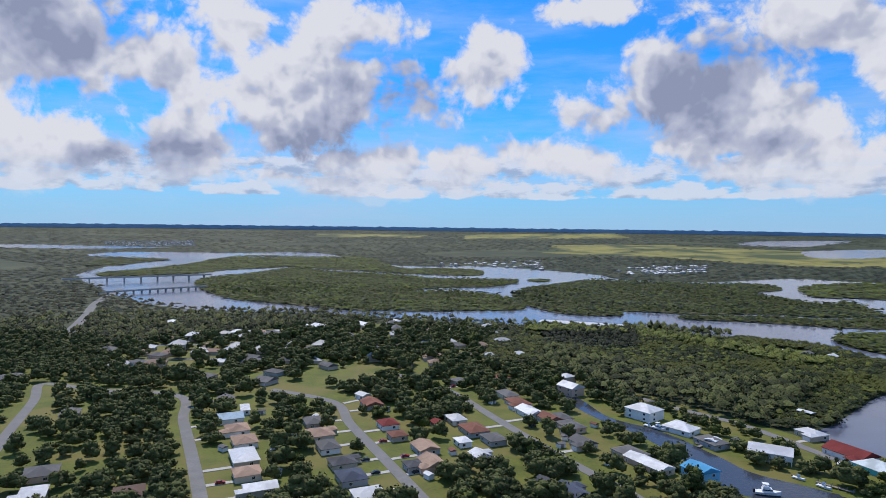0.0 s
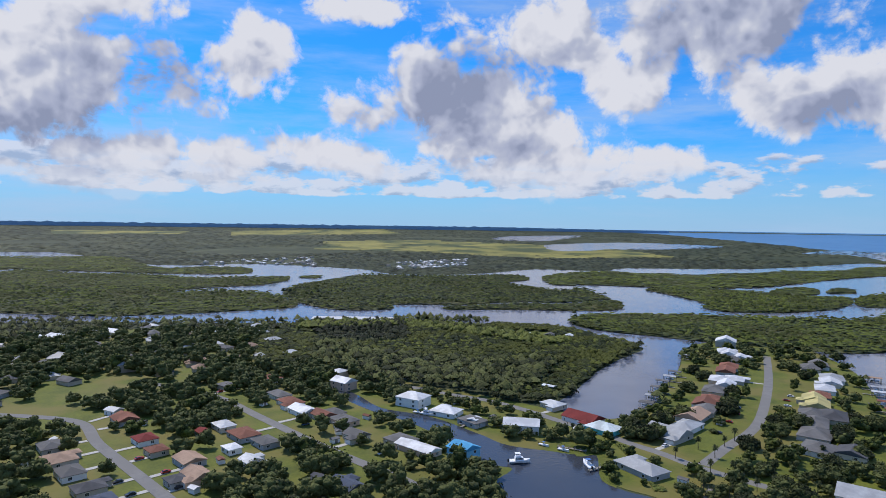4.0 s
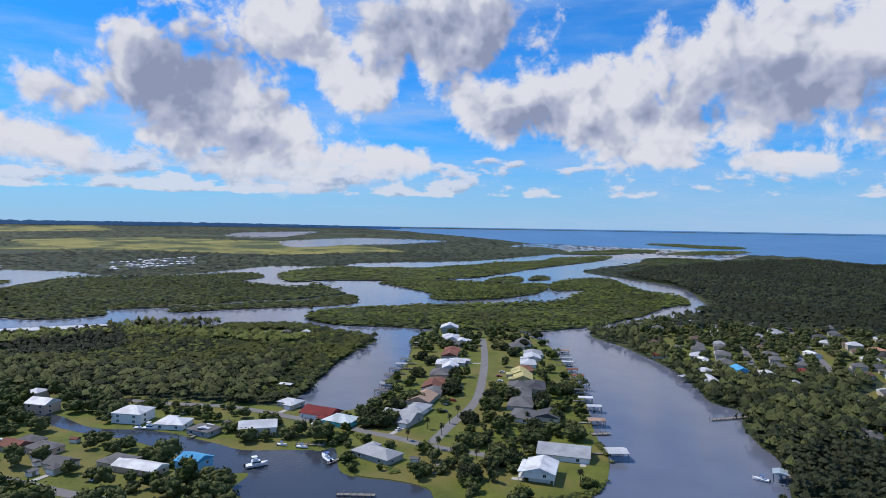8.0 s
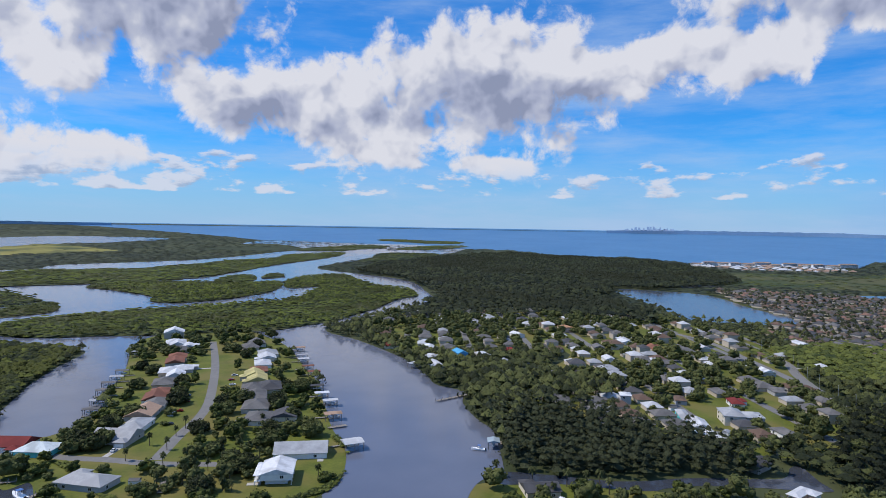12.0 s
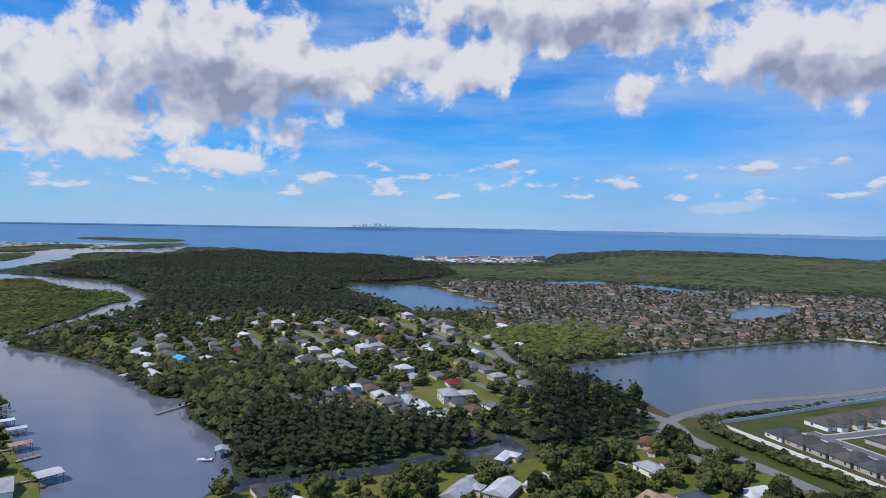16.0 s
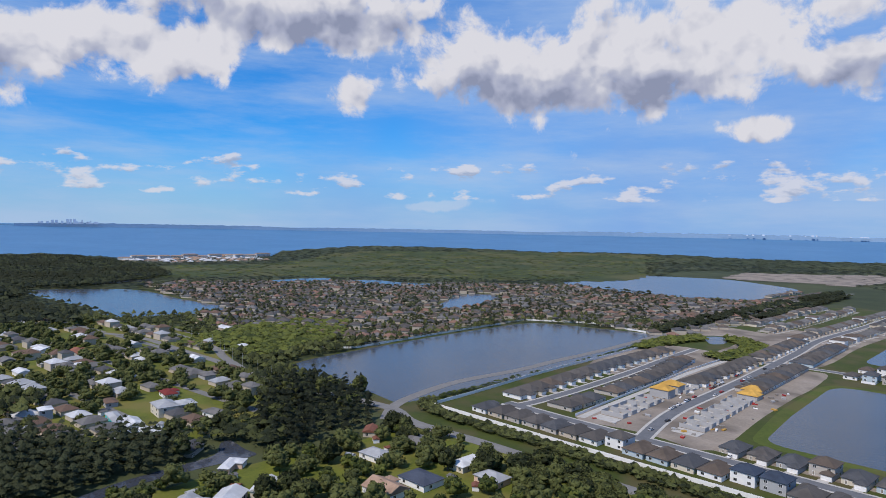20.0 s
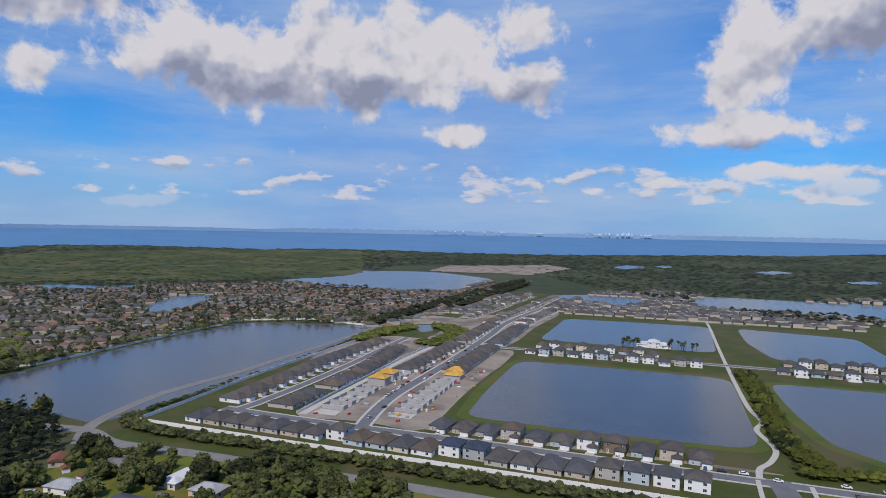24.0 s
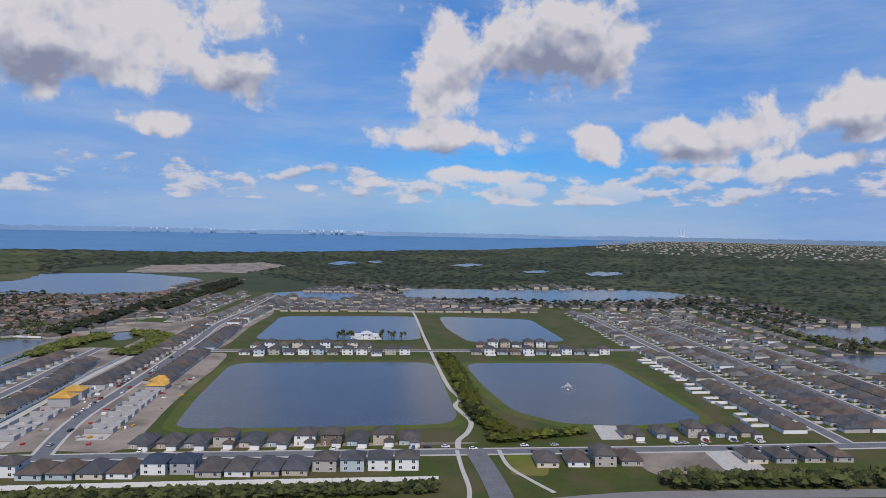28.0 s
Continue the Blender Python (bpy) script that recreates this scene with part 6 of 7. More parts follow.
for kind, words in (("oak", "dark green oaks among the farther gardens"), ("bush", "bright green small trees among the farther gardens")):
    T = np.array(FAR_TREES[kind])
    spread("garden_trees", T[:, 0], T[:, 1], 0 * T[:, 0], T[:, 2], T[:, 2] * nrng.uniform(0.85, 1.15, len(T)), kind, words, "trees", CROWN_LOW)

for x, y, s in ((321, -137, 1.3), (295, -139, 1.5), (306, -128, 1.2), (269, -158, 1.35), (253, -168, 1.5), (262, -150, 1.1), (256, -182, 1.3), (236, -188, 1.4), (226, -180, 1.2), (214, -186, 1.5), (202, -200, 1.3), (190, -204, 1.1), (240, -170, 1.2)):
    tree(x, y, s * 1.05, rng.choice([1, 5, 0, 3]), 1.0)
for x, y in ((286, -141), (282, -145), (265, -155), (268, -160), (253, -166), (260, -175), (247, -171), (255, -186), (255, -189), (239, -192), (229, -192), (229, -198), (208, -189), (210, -184), (217, -179), (200, -204), (207, -203), (290, -133), (235, -161)):
    tree(x, y, rng.uniform(0.8, 1.05), rng.choice([0, 1, 2, 3]), 1.1)
for x, y in ((279, -62), (266, -67), (306, -88), (413, -98), (426, -118), (384, -121), (443, -97), (424, -145), (387, -78), (338, -22), (368, -20), (338, -136), (328, -139), (272, -3), (264, -155), (273, -138), (274, -51), (378, -45), (415, -64)):
    tree(x, y, rng.uniform(1.1, 1.5), rng.choice([2, 4, 0, 3]), 1.1)
for x, y in ((311, 276), (308, 268), (234, 304), (229, 286), (222, 293), (371, 395), (370, 408), (375, 273), (369, 259), (321, 321), (534, 409), (251, 227), (237, 201), (211, 199), (288, 221), (270, 211), (443, 367), (458, 390), (348, 345), (484, 387), (329, 246)):
    tree(x, y, rng.uniform(0.9, 1.3), rng.choice([0, 1, 3, 5]))
for x, y in ((231, 303), (229, 289), (236, 288), (321, 285), (274, 209), (240, 207), (241, 199), (331, 249), (277, 312), (255, 305), (372, 259), (311, 311), (361, 389), (327, 365), (295, 198), (273, 258), (317, 227), (331, 275)):
    if cover_at(x, y) != 1:
        tree(x, y, rng.uniform(1.0, 1.45), rng.choice([0, 1, 3, 5]))
for x, y in ((246, 266), (245, 253), (263, 265), (275, 270), (209, 222), (215, 213), (213, 205), (221, 217), (216, 198), (217, 192), (246, 162), (196, 310), (225, 259), (228, 238), (223, 213)):
    tree(x, y, rng.uniform(0.7, 0.95), "palm")
for x, y in ((283, 88), (281, 70), (286, 55), (290, 47), (291, 41), (285, 36), (272, 58), (268, 30), (262, 12), (300, -4), (240, 60), (255, 44)):
    tree(x, y, rng.uniform(0.85, 1.1), "palm")
for x, y in ((236, 232), (248, 236), (256, 226), (244, 215), (262, 214), (270, 226), (278, 240), (262, 246), (232, 214), (226, 196), (218, 188), (252, 200), (266, 200), (280, 212), (290, 228), (300, 236), (286, 250)):
    tree(x, y, rng.uniform(0.7, 1.0), "palm")

# ---- far suburbs and towns, joined because they are past counting ----


def suburb_houses(name, poly, pitch, depth, turn, mats, label, keep=0.85, size=(11, 14), high=3.0, folded=False):
    poly = np.asarray(poly, float)
    a = radians(turn)
    c, s = math.cos(a), math.sin(a)
    ctr = poly.mean(0)
    ext = np.hypot(*(poly - ctr).T).max()
    sets = {m: ([], []) for m in mats + ["wall_sand", "asphalt"]}
    rows = np.arange(-ext, ext, depth)
    for k, v in enumerate(rows):
        vv = v + (-depth * 0.17 if k % 2 else depth * 0.17)
        for u in np.arange(-ext, ext, pitch):
            uu = u + rng.uniform(-1, 1) + 6 * math.sin(v * 0.01)
            x, y = ctr[0] + c * uu - s * vv, ctr[1] + s * uu + c * vv
            if rng.random() > keep:
                continue
            w, d = rng.uniform(*size) / 2, rng.uniform(*size) / 2
            CAND.append((x, y, w, d, a, rng.choice(mats), high * (2 if rng.random() < 0.12 else 1)))
    if not folded:
        lanes = np.array([(u, v + depth / 2) for k, v in enumerate(rows) if k % 2 for u in np.arange(-ext, ext, 8.0)])
        LX, LY = ctr[0] + c * (lanes[:, 0] + 6 * np.sin(lanes[:, 1] * 0.01)) - s * lanes[:, 1], ctr[1] + s * lanes[:, 0] + c * lanes[:, 1]
        ok = inside(poly, LX, LY) & ~np.isin(cover_at(LX, LY), (1, 2, 3))
        V, F = sets["asphalt"]
        for x, y in zip(LX[ok], LY[ok]):
            k = len(V)
            V += [(x + c * a - s * b, y + s * a + c * b, 0.16) for a, b in ((-4.3, -3.2), (4.3, -3.2), (4.3, 3.2), (-4.3, 3.2))]
            F += [(k, k + 1, k + 2), (k, k + 2, k + 3)]
    X, Y = np.array([q[0] for q in CAND]), np.array([q[1] for q in CAND])
    ok = inside(poly, X, Y)
    nr = (np.abs(X) < SPAN - 5) & (np.abs(Y) < SPAN - 5)
    ok &= ~(nr & np.isin(cover_at(np.clip(X, -SPAN, SPAN - 1), np.clip(Y, -SPAN, SPAN - 1)), (1, 2, 3)))
    for good, (x, y, w, d, a, mat, h) in zip(ok, CAND):
        if not good:
            continue
        c, s = math.cos(a), math.sin(a)

        def at(u, v, z):
            return (x + c * u - s * v, y + s * u + c * v, z)
        V, F = sets["wall_sand"]
        k = len(V)
        V += [at(-w, -d, 0), at(w, -d, 0), at(w, d, 0), at(-w, d, 0), at(-w, -d, h), at(w, -d, h), at(w, d, h), at(-w, d, h)]
        for q in ((0, 1, 5, 4), (1, 2, 6, 5), (2, 3, 7, 6), (3, 0, 4, 7)):
            F += [(k + q[0], k + q[1], k + q[2]), (k + q[0], k + q[2], k + q[3])]
        V, F = sets[mat]
        k = len(V)
        r = abs(w - d)
        top = h + min(w, d) * 0.45 + 0.3
        wo, do = w + 0.5, d + 0.5
        rid = [at(-r, 0, top), at(r, 0, top)] if w >= d else [at(0, -r, top), at(0, r, top)]
        V += [at(-wo, -do, h), at(wo, -do, h), at(wo, do, h), at(-wo, do, h)] + rid
        if w >= d:
            F += [(k, k + 1, k + 5), (k, k + 5, k + 4), (k + 1, k + 2, k + 5), (k + 2, k + 3, k + 4), (k + 2, k + 4, k + 5), (k + 3, k, k + 4)]
        else:
            F += [(k, k + 1, k + 4), (k + 1, k + 2, k + 5), (k + 1, k + 5, k + 4), (k + 2, k + 3, k + 5), (k + 3, k, k + 4), (k + 3, k + 4, k + 5)]
    CAND.clear()
    for mat, (V, F) in sets.items():
        if F:
            ob = bulk(name, fold_np(np.array(V)) if folded else np.array(V), np.array(F), mat)
            tagged(ob, label + (" (walls)" if mat == "wall_sand" else " (streets)" if mat == "asphalt" else ""), "houses", kind="stuff")


CAND = []
BLOCK = ["roof_shingle", "roof_grey", "roof_brownshingle", "roof_grey"]
BROWN = ["roof_brownshingle", "roof_brown", "roof_shingle", "roof_brownshingle", "roof_shingle", "roof_grey", "roof_terracotta", "roof_dgrey"]
suburb_houses("suburb_houses", suburb, 14.5, 27, 62, BROWN, "far suburb of brown-roofed houses", 0.93)

def house_row(u0, u1, v0, v1, side, label="new estate houses in a long row"):
    """A long row of alike houses along v, with their drives, joined."""
    sets = {}
    n = int((v1 - v0) / 13.7)

    def face(mat, pts):
        V, F = sets.setdefault(mat, ([], []))
        k = len(V)
        V += pts
        F += [(k, k + i, k + i + 1) for i in range(1, len(pts) - 1)]
    for i in range(n):
        t = (i + 0.5) / n
        u, v = u0 + (u1 - u0) * t, v0 + (v1 - v0) * t
        if 327 < v < 342:
            continue
        w, d, h = rng.uniform(6.6, 7.4), rng.uniform(5.2, 5.9), 6.0 if rng.random() < 0.1 else 3.1
        roof = rng.choice(BLOCK)
        wall = rng.choice(["wall_cream", "wall_white", "wall_sand", "wall_greige"])

        def at(a, b, z):
            return (*estate(u + a, v + b), z)
        for x0, x1, y0, y1, hh in ((-w, w, -d, d, h), (side * (w - 1) - 2.6, side * (w - 1) + 2.6, -d, 0.4, 2.9)):
            for a, b in (((x0, y0), (x1, y0)), ((x1, y0), (x1, y1)), ((x1, y1), (x0, y1)), ((x0, y1), (x0, y0))):
                face(wall, [at(*a, 0), at(*b, 0), at(*b, hh), at(*a, hh)])
            e = 0.5
            r = min(x1 - x0, y1 - y0) / 2
            top = hh + r * 0.5
            c = [(x0 - e, y0 - e), (x1 + e, y0 - e), (x1 + e, y1 + e), (x0 - e, y1 + e)]
            if x1 - x0 > y1 - y0:
                p, q = (x0 + r, (y0 + y1) / 2), (x1 - r, (y0 + y1) / 2)
                fs = [(c[0], c[1], q, p), (c[1], c[2], q), (c[2], c[3], p, q), (c[3], c[0], p)]
            else:
                p, q = ((x0 + x1) / 2, y0 + r), ((x0 + x1) / 2, y1 - r)
                fs = [(c[0], c[1], p), (c[1], c[2], q, p), (c[2], c[3], q), (c[3], c[0], p, q)]
            for poly in fs:
                face(roof, [at(*k, top if k in (p, q) else hh) for k in poly])
        face("concrete", [at(side * w, -d + 0.4, 0.2), at(side * (w + 8), -d + 0.4, 0.2), at(side * (w + 8), -0.4, 0.2), at(side * w, -0.4, 0.2)])
        if rng.random() < 0.8:
            p = rng.uniform(3.0, 6.5)
            face("concrete", [at(-side * w, -4.0, 0.2), at(-side * (w + p), -4.0, 0.2), at(-side * (w + p), 4.0, 0.2), at(-side * w, 4.0, 0.2)])
    for mat, (V, F) in sets.items():
        words = "roofs" if "roof" in mat else "drives and patios" if mat == "concrete" else "walls"
        tagged(bulk("estate_houses", np.array(V), np.array(F), mat), f"{label}, {words}", "houses", kind="stuff")


for u, side in ((550, 1), (592, -1), (608, 1), (649, -1), (670, 1), (711, -1)):
    house_row(u, u - 4, 204, 640, side)
house_row(54, 50, 484, 860, 1)
house_row(96, 92, 484, 860, -1)
house_row(12, 4, 520, 860, 1, "newest estate houses in a row")
house_row(-22, -34, 560, 860, -1, "newest estate houses in a row")
suburb_houses("suburb_houses", [estate(-78, 470), estate(-98, 820), estate(-114, 1150), estate(-190, 1130), estate(-135, 830), estate(-150, 520)], 14.5, 27, V_TURN, BROWN, "brown-roofed houses between a lake and a road", 0.9)
suburb_houses("suburb_houses", [estate(50, 690), estate(110, 1010), estate(260, 1080), estate(500, 800), estate(500, 640), estate(310, 620), estate(110, 640)], 14, 25, U_TURN, ["roof_shingle", "roof_grey", "roof_slate"],
              "estate houses beyond the ponds", 0.95)
suburb_houses("suburb_houses", [estate(735, 60), estate(735, 640), estate(520, 700), estate(420, 1000), estate(620, 1150), estate(900, 900), estate(930, 500), estate(930, 330), estate(790, 300)], 15, 27, V_TURN,
              ["roof_brownshingle", "roof_shingle", "roof_grey"], "far suburb of grey and brown roofs", 0.8)
suburb_houses("suburb_houses", east_ground, 19, 31, 25, ["roof_white", "roof_lgrey", "roof_grey", "roof_grey", "roof_dgrey", "roof_brown"], "small houses among oaks on the river bank", 0.74, (9, 15))
suburb_houses("suburb_houses", [(-300, 500), (-300, 640), (-100, 760), (60, 720), (100, 560), (20, 520), (-120, 540)], 26, 36, 10, ["roof_white", "roof_lgrey", "roof_grey", "roof_tan"],
              "small houses among trees near the river", 0.8, (9, 18))
for q, lab in ((rv_park, "white mobile homes beyond the river"), (far_town, "white roofs of a far village"), (village, "white roofs of a far village")):
    suburb_houses("far_village", q, 17, 30, 30, ["roof_white", "roof_lgrey", "roof_grey"], lab, 0.4, (7, 12), folded=True)
suburb_houses("far_town", north_town, 48, 100, 20, ["roof_lgrey", "roof_grey", "roof_grey", "roof_dgrey"], "grey roofs of a far town", 0.2, (10, 20), 4, folded=True)


# ---- bridges ----
def bridge(a, b, w, deck, n, label):
    a, b = np.array(a, float), np.array(b, float)
    l = np.hypot(*(b - a))
    ob = base("bridge", pose(a[0], a[1], 0, 0, 0, math.degrees(math.atan2(b[1] - a[1], b[0] - a[0]))), label, "bridge")
    part("deck", ("deck", l), lambda bm: box(bm, 0, l, -w / 2, w / 2, deck - 1.3, deck), "concrete", ob)
    for y in (-w / 2, w / 2 - 0.3):
        part("parapet", ("parapet", l, y), lambda bm: box(bm, 0, l, y, y + 0.3, deck + 0.002, deck + 1.0), "concrete", ob)
    for i in range(n):
        x = (i + 0.5) * l / n
        part("pier", ("pier", deck, w), lambda bm: [box(bm, -0.8, 0.8, -w / 2 + 0.4, w / 2 - 0.4, deck - 2.4, deck - 1.3),
                                                     *[box(bm, -0.7, 0.7, y - 0.7, y + 0.7, -1.0, deck - 2.4) for y in (-w / 2 + 1.4, 0, w / 2 - 1.4)]], "concrete", ob, pose(x, 0, 0))
    return ob


bridge((-730, 1215), (-500, 1372), 14, 8.5, 9, "pale concrete highway bridge over the river")
bridge((-560, 1020), (-428, 1150), 7, 5.0, 14, "low railway bridge on many piers")


# ---- docks, boats and cars ----
def boat_lift(x, y, turn, roof="white", w=5.0, l=9.0, boat=True):
    ob = base("boat_lift", pose(x, y, 0.1, 0, 0, turn), f"covered boat lift with a {'white' if roof == 'white' else ROOF_WORDS[roof]} roof", "boat lift", "boat lifts along the shore")
    part("roof", ("lift_roof", w, l, roof), lambda bm: hip(bm, -l / 2, l / 2, -w / 2, w / 2, 4.2, 0.22, 0.3, gable=True), "roof_" + roof, ob)
    for px in (-l / 2 + 0.2, 0, l / 2 - 0.2):
        for py in (-w / 2 + 0.15, w / 2 - 0.15):
            part("post", ("lift_post", 1), lambda bm: box(bm, -0.14, 0.14, -0.14, 0.14, -1.2, 4.1), "wood", ob, pose(px, py, 0))
    part("walkway", ("walkway", w, l), lambda bm: [box(bm, -l / 2 - 5, l / 2, w / 2 + 0.2, w / 2 + 1.8, 0.55, 0.75), *[box(bm, k, k + 0.25, w / 2 + 0.3, w / 2 + 0.55, -1, 0.55) for k in np.arange(-l / 2 - 4.5, l / 2, 2.4)]], "wood", ob)
    if boat:
        make_boat(x, y, turn, 0.8, 1.4, raised=True)


def hull_build(bm):
    n = 7
    rings = []
    for i in range(n):
        t = i / (n - 1)
        x = -3.6 + 7.4 * t
        hw = 1.25 * (1 - max(0, t - 0.45) ** 2 * 3.0)
        hw = max(hw, 0.05)
        z = 1.0 + 0.5 * t * t
        rings.append([bm.verts.new(p) for p in ((x, -hw, z), (x, -hw * 0.75, 0.25), (x, 0, -0.1 + 0.4 * max(0, t - 0.7)), (x, hw * 0.75, 0.25), (x, hw, z))])
    for a, b in zip(rings[:-1], rings[1:]):
        for k in range(4):
            bm.faces.new((a[k], a[k + 1], b[k + 1], b[k]))
        bm.faces.new((a[4], a[0], b[0], b[4]))
    bm.faces.new(rings[0])


def make_boat(x, y, turn, s=1.0, z=0.1, kind=0, raised=False):
    ob = base("boat", pose(x, y, z, 0, 0, turn) @ Matrix.Diagonal((s, s, s, 1)), ("white motor boat raised on a lift" if raised else "white motor cruiser with a cabin moored in the canal" if kind else "white open motor boat at a dock"), "boat")
    part("hull", ("hull", 1), hull_build, "hull", ob)
    if kind:
        part("cabin", ("boat_cabin", 1), lambda bm: [box(bm, -1.6, 1.2, -0.85, 0.85, 1.1, 2.1, 0), box(bm, -1.4, 1.28, -0.87, 0.87, 1.5, 1.9, 1)], ["hull", "glass"], ob)
        part("flybridge", ("flybridge", 1), lambda bm: [box(bm, -1.4, 0.5, -0.8, 0.8, 2.12, 2.5), box(bm, -1.5, 0.3, -0.9, 0.9, 3.4, 3.5)] + [box(bm, px, px + 0.08, py, py + 0.08, 2.5, 3.4) for px in (-1.3, 0.1) for py in (-0.7, 0.65)], "hull", ob)
    else:
        part("console", ("console", 1), lambda bm: box(bm, -0.6, 0.3, -0.45, 0.45, 1.0, 1.9), "hull", ob)
        part("canopy", ("canopy", 1), lambda bm: box(bm, -1.2, 0.6, -0.9, 0.9, 2.7, 2.8), "canvas", ob)
        for px in (-0.9, 0.4):
            for py in (-0.7, 0.65):
                part("post", ("boat_post", 1), lambda bm: box(bm, 0, 0.07, 0, 0.07, 1.0, 2.7), "metal", ob, pose(px, py, 0))
    part("engine", ("engine", 1), lambda bm: box(bm, -4.1, -3.55, -0.3, 0.3, 0.4, 1.5), "tyre", ob)


def dock(a, b, w, label="weathered timber dock on piles"):
    a, b = np.array(a, float), np.array(b, float)
    l = np.hypot(*(b - a))
    ob = base("dock", pose(a[0], a[1], 0.1, 0, 0, math.degrees(math.atan2(b[1] - a[1], b[0] - a[0]))), label, "dock")
    for i in range(int(l / 0.6)):
        part("plank", ("plank", w), lambda bm: box(bm, 0.02, 0.56, -w / 2, w / 2, 0.7, 0.76), "wood", ob, pose(i * 0.6, 0, 0))
    for i in range(int(l / 3) + 1):
        for y in (-w / 2, w / 2):
            part("post", ("dock_post", 1), lambda bm: bmesh.ops.create_cone(bm, segments=8, radius1=0.15, radius2=0.13, depth=3.2, cap_ends=True, matrix=Matrix.Translation((0, 0, 0.3))), "wood", ob, pose(min(l, i * 3), y, 0))


for x, y, roof in ((483, 344, "tan"), (457, 323, "lgrey"), (444, 313, "white"), (423, 294, "rust"), (409, 279, "rust"), (374, 253, "dgrey"), (359, 239, "white"), (346, 224, "white")):
    boat_lift(x + 3, y - 3, -48, roof)
boat_lift(325, 204, -48, "tan", 6, 10)
boat_lift(287, 168, -42, "white", 9, 10)
for x, y in ((419, 467), (409, 452), (352, 404), (337, 392), (322, 382), (306, 368), (287, 350), (272, 337)):
    boat_lift(x - 2, y + 2, 128, "lgrey" if x % 2 else "grey")
dock((309, 197), (318, 190), 3)
dock((412, 150), (388, 163), 2.5, "white timber dock reaching into the river")
boat_lift(320, 101, 200, "lblue", 6, 7)
make_boat(313, 107, 100, 1.0)
boat_lift(474, 220, 150, "white", 6, 9)
boat_lift(510, 214, 150, "lgrey", 6, 9)
boat_lift(148, 341, 40, "white", 6, 7)
make_boat(128, 369, -50, 1.2, kind=1)
make_boat(124, 374, -50, 0.9)
make_boat(146, 279, -15, 1.45, kind=1)
make_boat(176, 287, -60, 0.9)
make_boat(176, 264, 80, 1.4)
make_boat(170, 297, -55, 0.8)
dock((186, 281), (176, 293), 1.8)
dock((190, 262), (172, 258), 1.8)
dock((156, 226), (168, 214), 2.2)
dock((213, 222), (203, 214), 2.0)
dock((140, 345), (150, 336), 2.2)
boat_lift(230, 396, 120, "white", 5, 9, False)



def car_body(bm):
    pr = [(-2.25, 0.35), (-2.3, 0.85), (-1.9, 0.98), (1.2, 1.0), (2.15, 0.85), (2.25, 0.4)]
    lo = [bm.verts.new((x, -0.9, z)) for x, z in pr]
    hi = [bm.verts.new((x, 0.9, z)) for x, z in pr]
    for i in range(6):
        j = (i + 1) % 6
        bm.faces.new((lo[i], hi[i], hi[j], lo[j]))
    bm.faces.new(lo)
    bm.faces.new(hi[::-1])


def car_cabin(bm):
    lo = [bm.verts.new(p) for p in ((-1.8, -0.82, 0.97), (1.05, -0.82, 0.97), (1.05, 0.82, 0.97), (-1.8, 0.82, 0.97))]
    up = [bm.verts.new(p) for p in ((-1.35, -0.68, 1.5), (0.35, -0.68, 1.5), (0.35, 0.68, 1.5), (-1.35, 0.68, 1.5))]
    for i in range(4):
        bm.faces.new((lo[i], lo[(i + 1) % 4], up[(i + 1) % 4], up[i]))
    f = bm.faces.new(up)
    f.material_index = 1


def car(x, y, turn, paint, z=0.2):
    ob = base("car", pose(x, y, z, 0, 0, turn), f"{paint} car parked with its windows closed", "car", "parked cars")
    part("body", ("car_body", paint), car_body, "paint_" + paint, ob)
    part("cabin", ("car_cabin", paint), car_cabin, ["glass", "paint_" + paint], ob)
    for px in (-1.4, 1.4):
        for py in (-0.86, 0.86):
            part("wheel", "wheel", lambda bm: bmesh.ops.create_cone(bm, segments=10, radius1=0.33, radius2=0.33, depth=0.22, cap_ends=True, matrix=Matrix.Rotation(math.pi / 2, 4, "X")), "tyre", ob, pose(px, py, 0.33))


for (px, py), face in DRIVES:
    if math.hypot(px, py) < 520 and rng.random() < 0.42:
        car(px, py, face + 90, rng.choice(["white", "white", "silver", "black", "red", "navy"]))


# ---- building site ----
def foundation(u, v, stage):
    x, y = estate(u, v)
    ob = base("house_shell", pose(x, y, 0.1, 0, 0, U_TURN) @ Matrix.Diagonal((1.12, 1, 1, 1)), ("grey concrete-block walls of an unfinished house" if stage else "bare concrete slab of a house to be built"), "building site", "unfinished houses")
    part("slab", ("slab", 1), lambda bm: box(bm, -7, 7, -5.2, 5.2, 0, 0.25), "concrete", ob)
    if stage:
        for k, (x0, x1, y0, y1) in enumerate(((-7, 7, -5.2, -5.0), (-7, -1, 5.0, 5.2), (1.5, 7, 5.0, 5.2), (-7, -6.8, -4.98, 4.98), (6.8, 7, -4.98, 1), (-2, 2, 0, 0.2), (1.8, 2, -4.98, -0.02))):
            h = 2.7 if (k + stage) % 4 else 1.3
            part("block_wall", ("block_wall", k, h), lambda bm: box(bm, x0, x1, y0, y1, 0.252, h), "wall_block", ob)


for i in range(8):
    foundation(95 - i * 1.2, 62 + 12.4 * i if i < 6 else 62 + 12.4 * i + 30, 1 + i % 4 if i > 0 else 0)
for i in range(9):
    foundation(141 - i * 1.3, 74 + 12.0 * i, (i % 3) + (1 if i > 2 else 0))
for u, v in ((88, 142), (86, 160), (130, 186), (126, 202)):
    estate_house(u, v, "+u", 11, 14, 2 if u < 100 else 1, "osb", "block", style=0, detail=1)


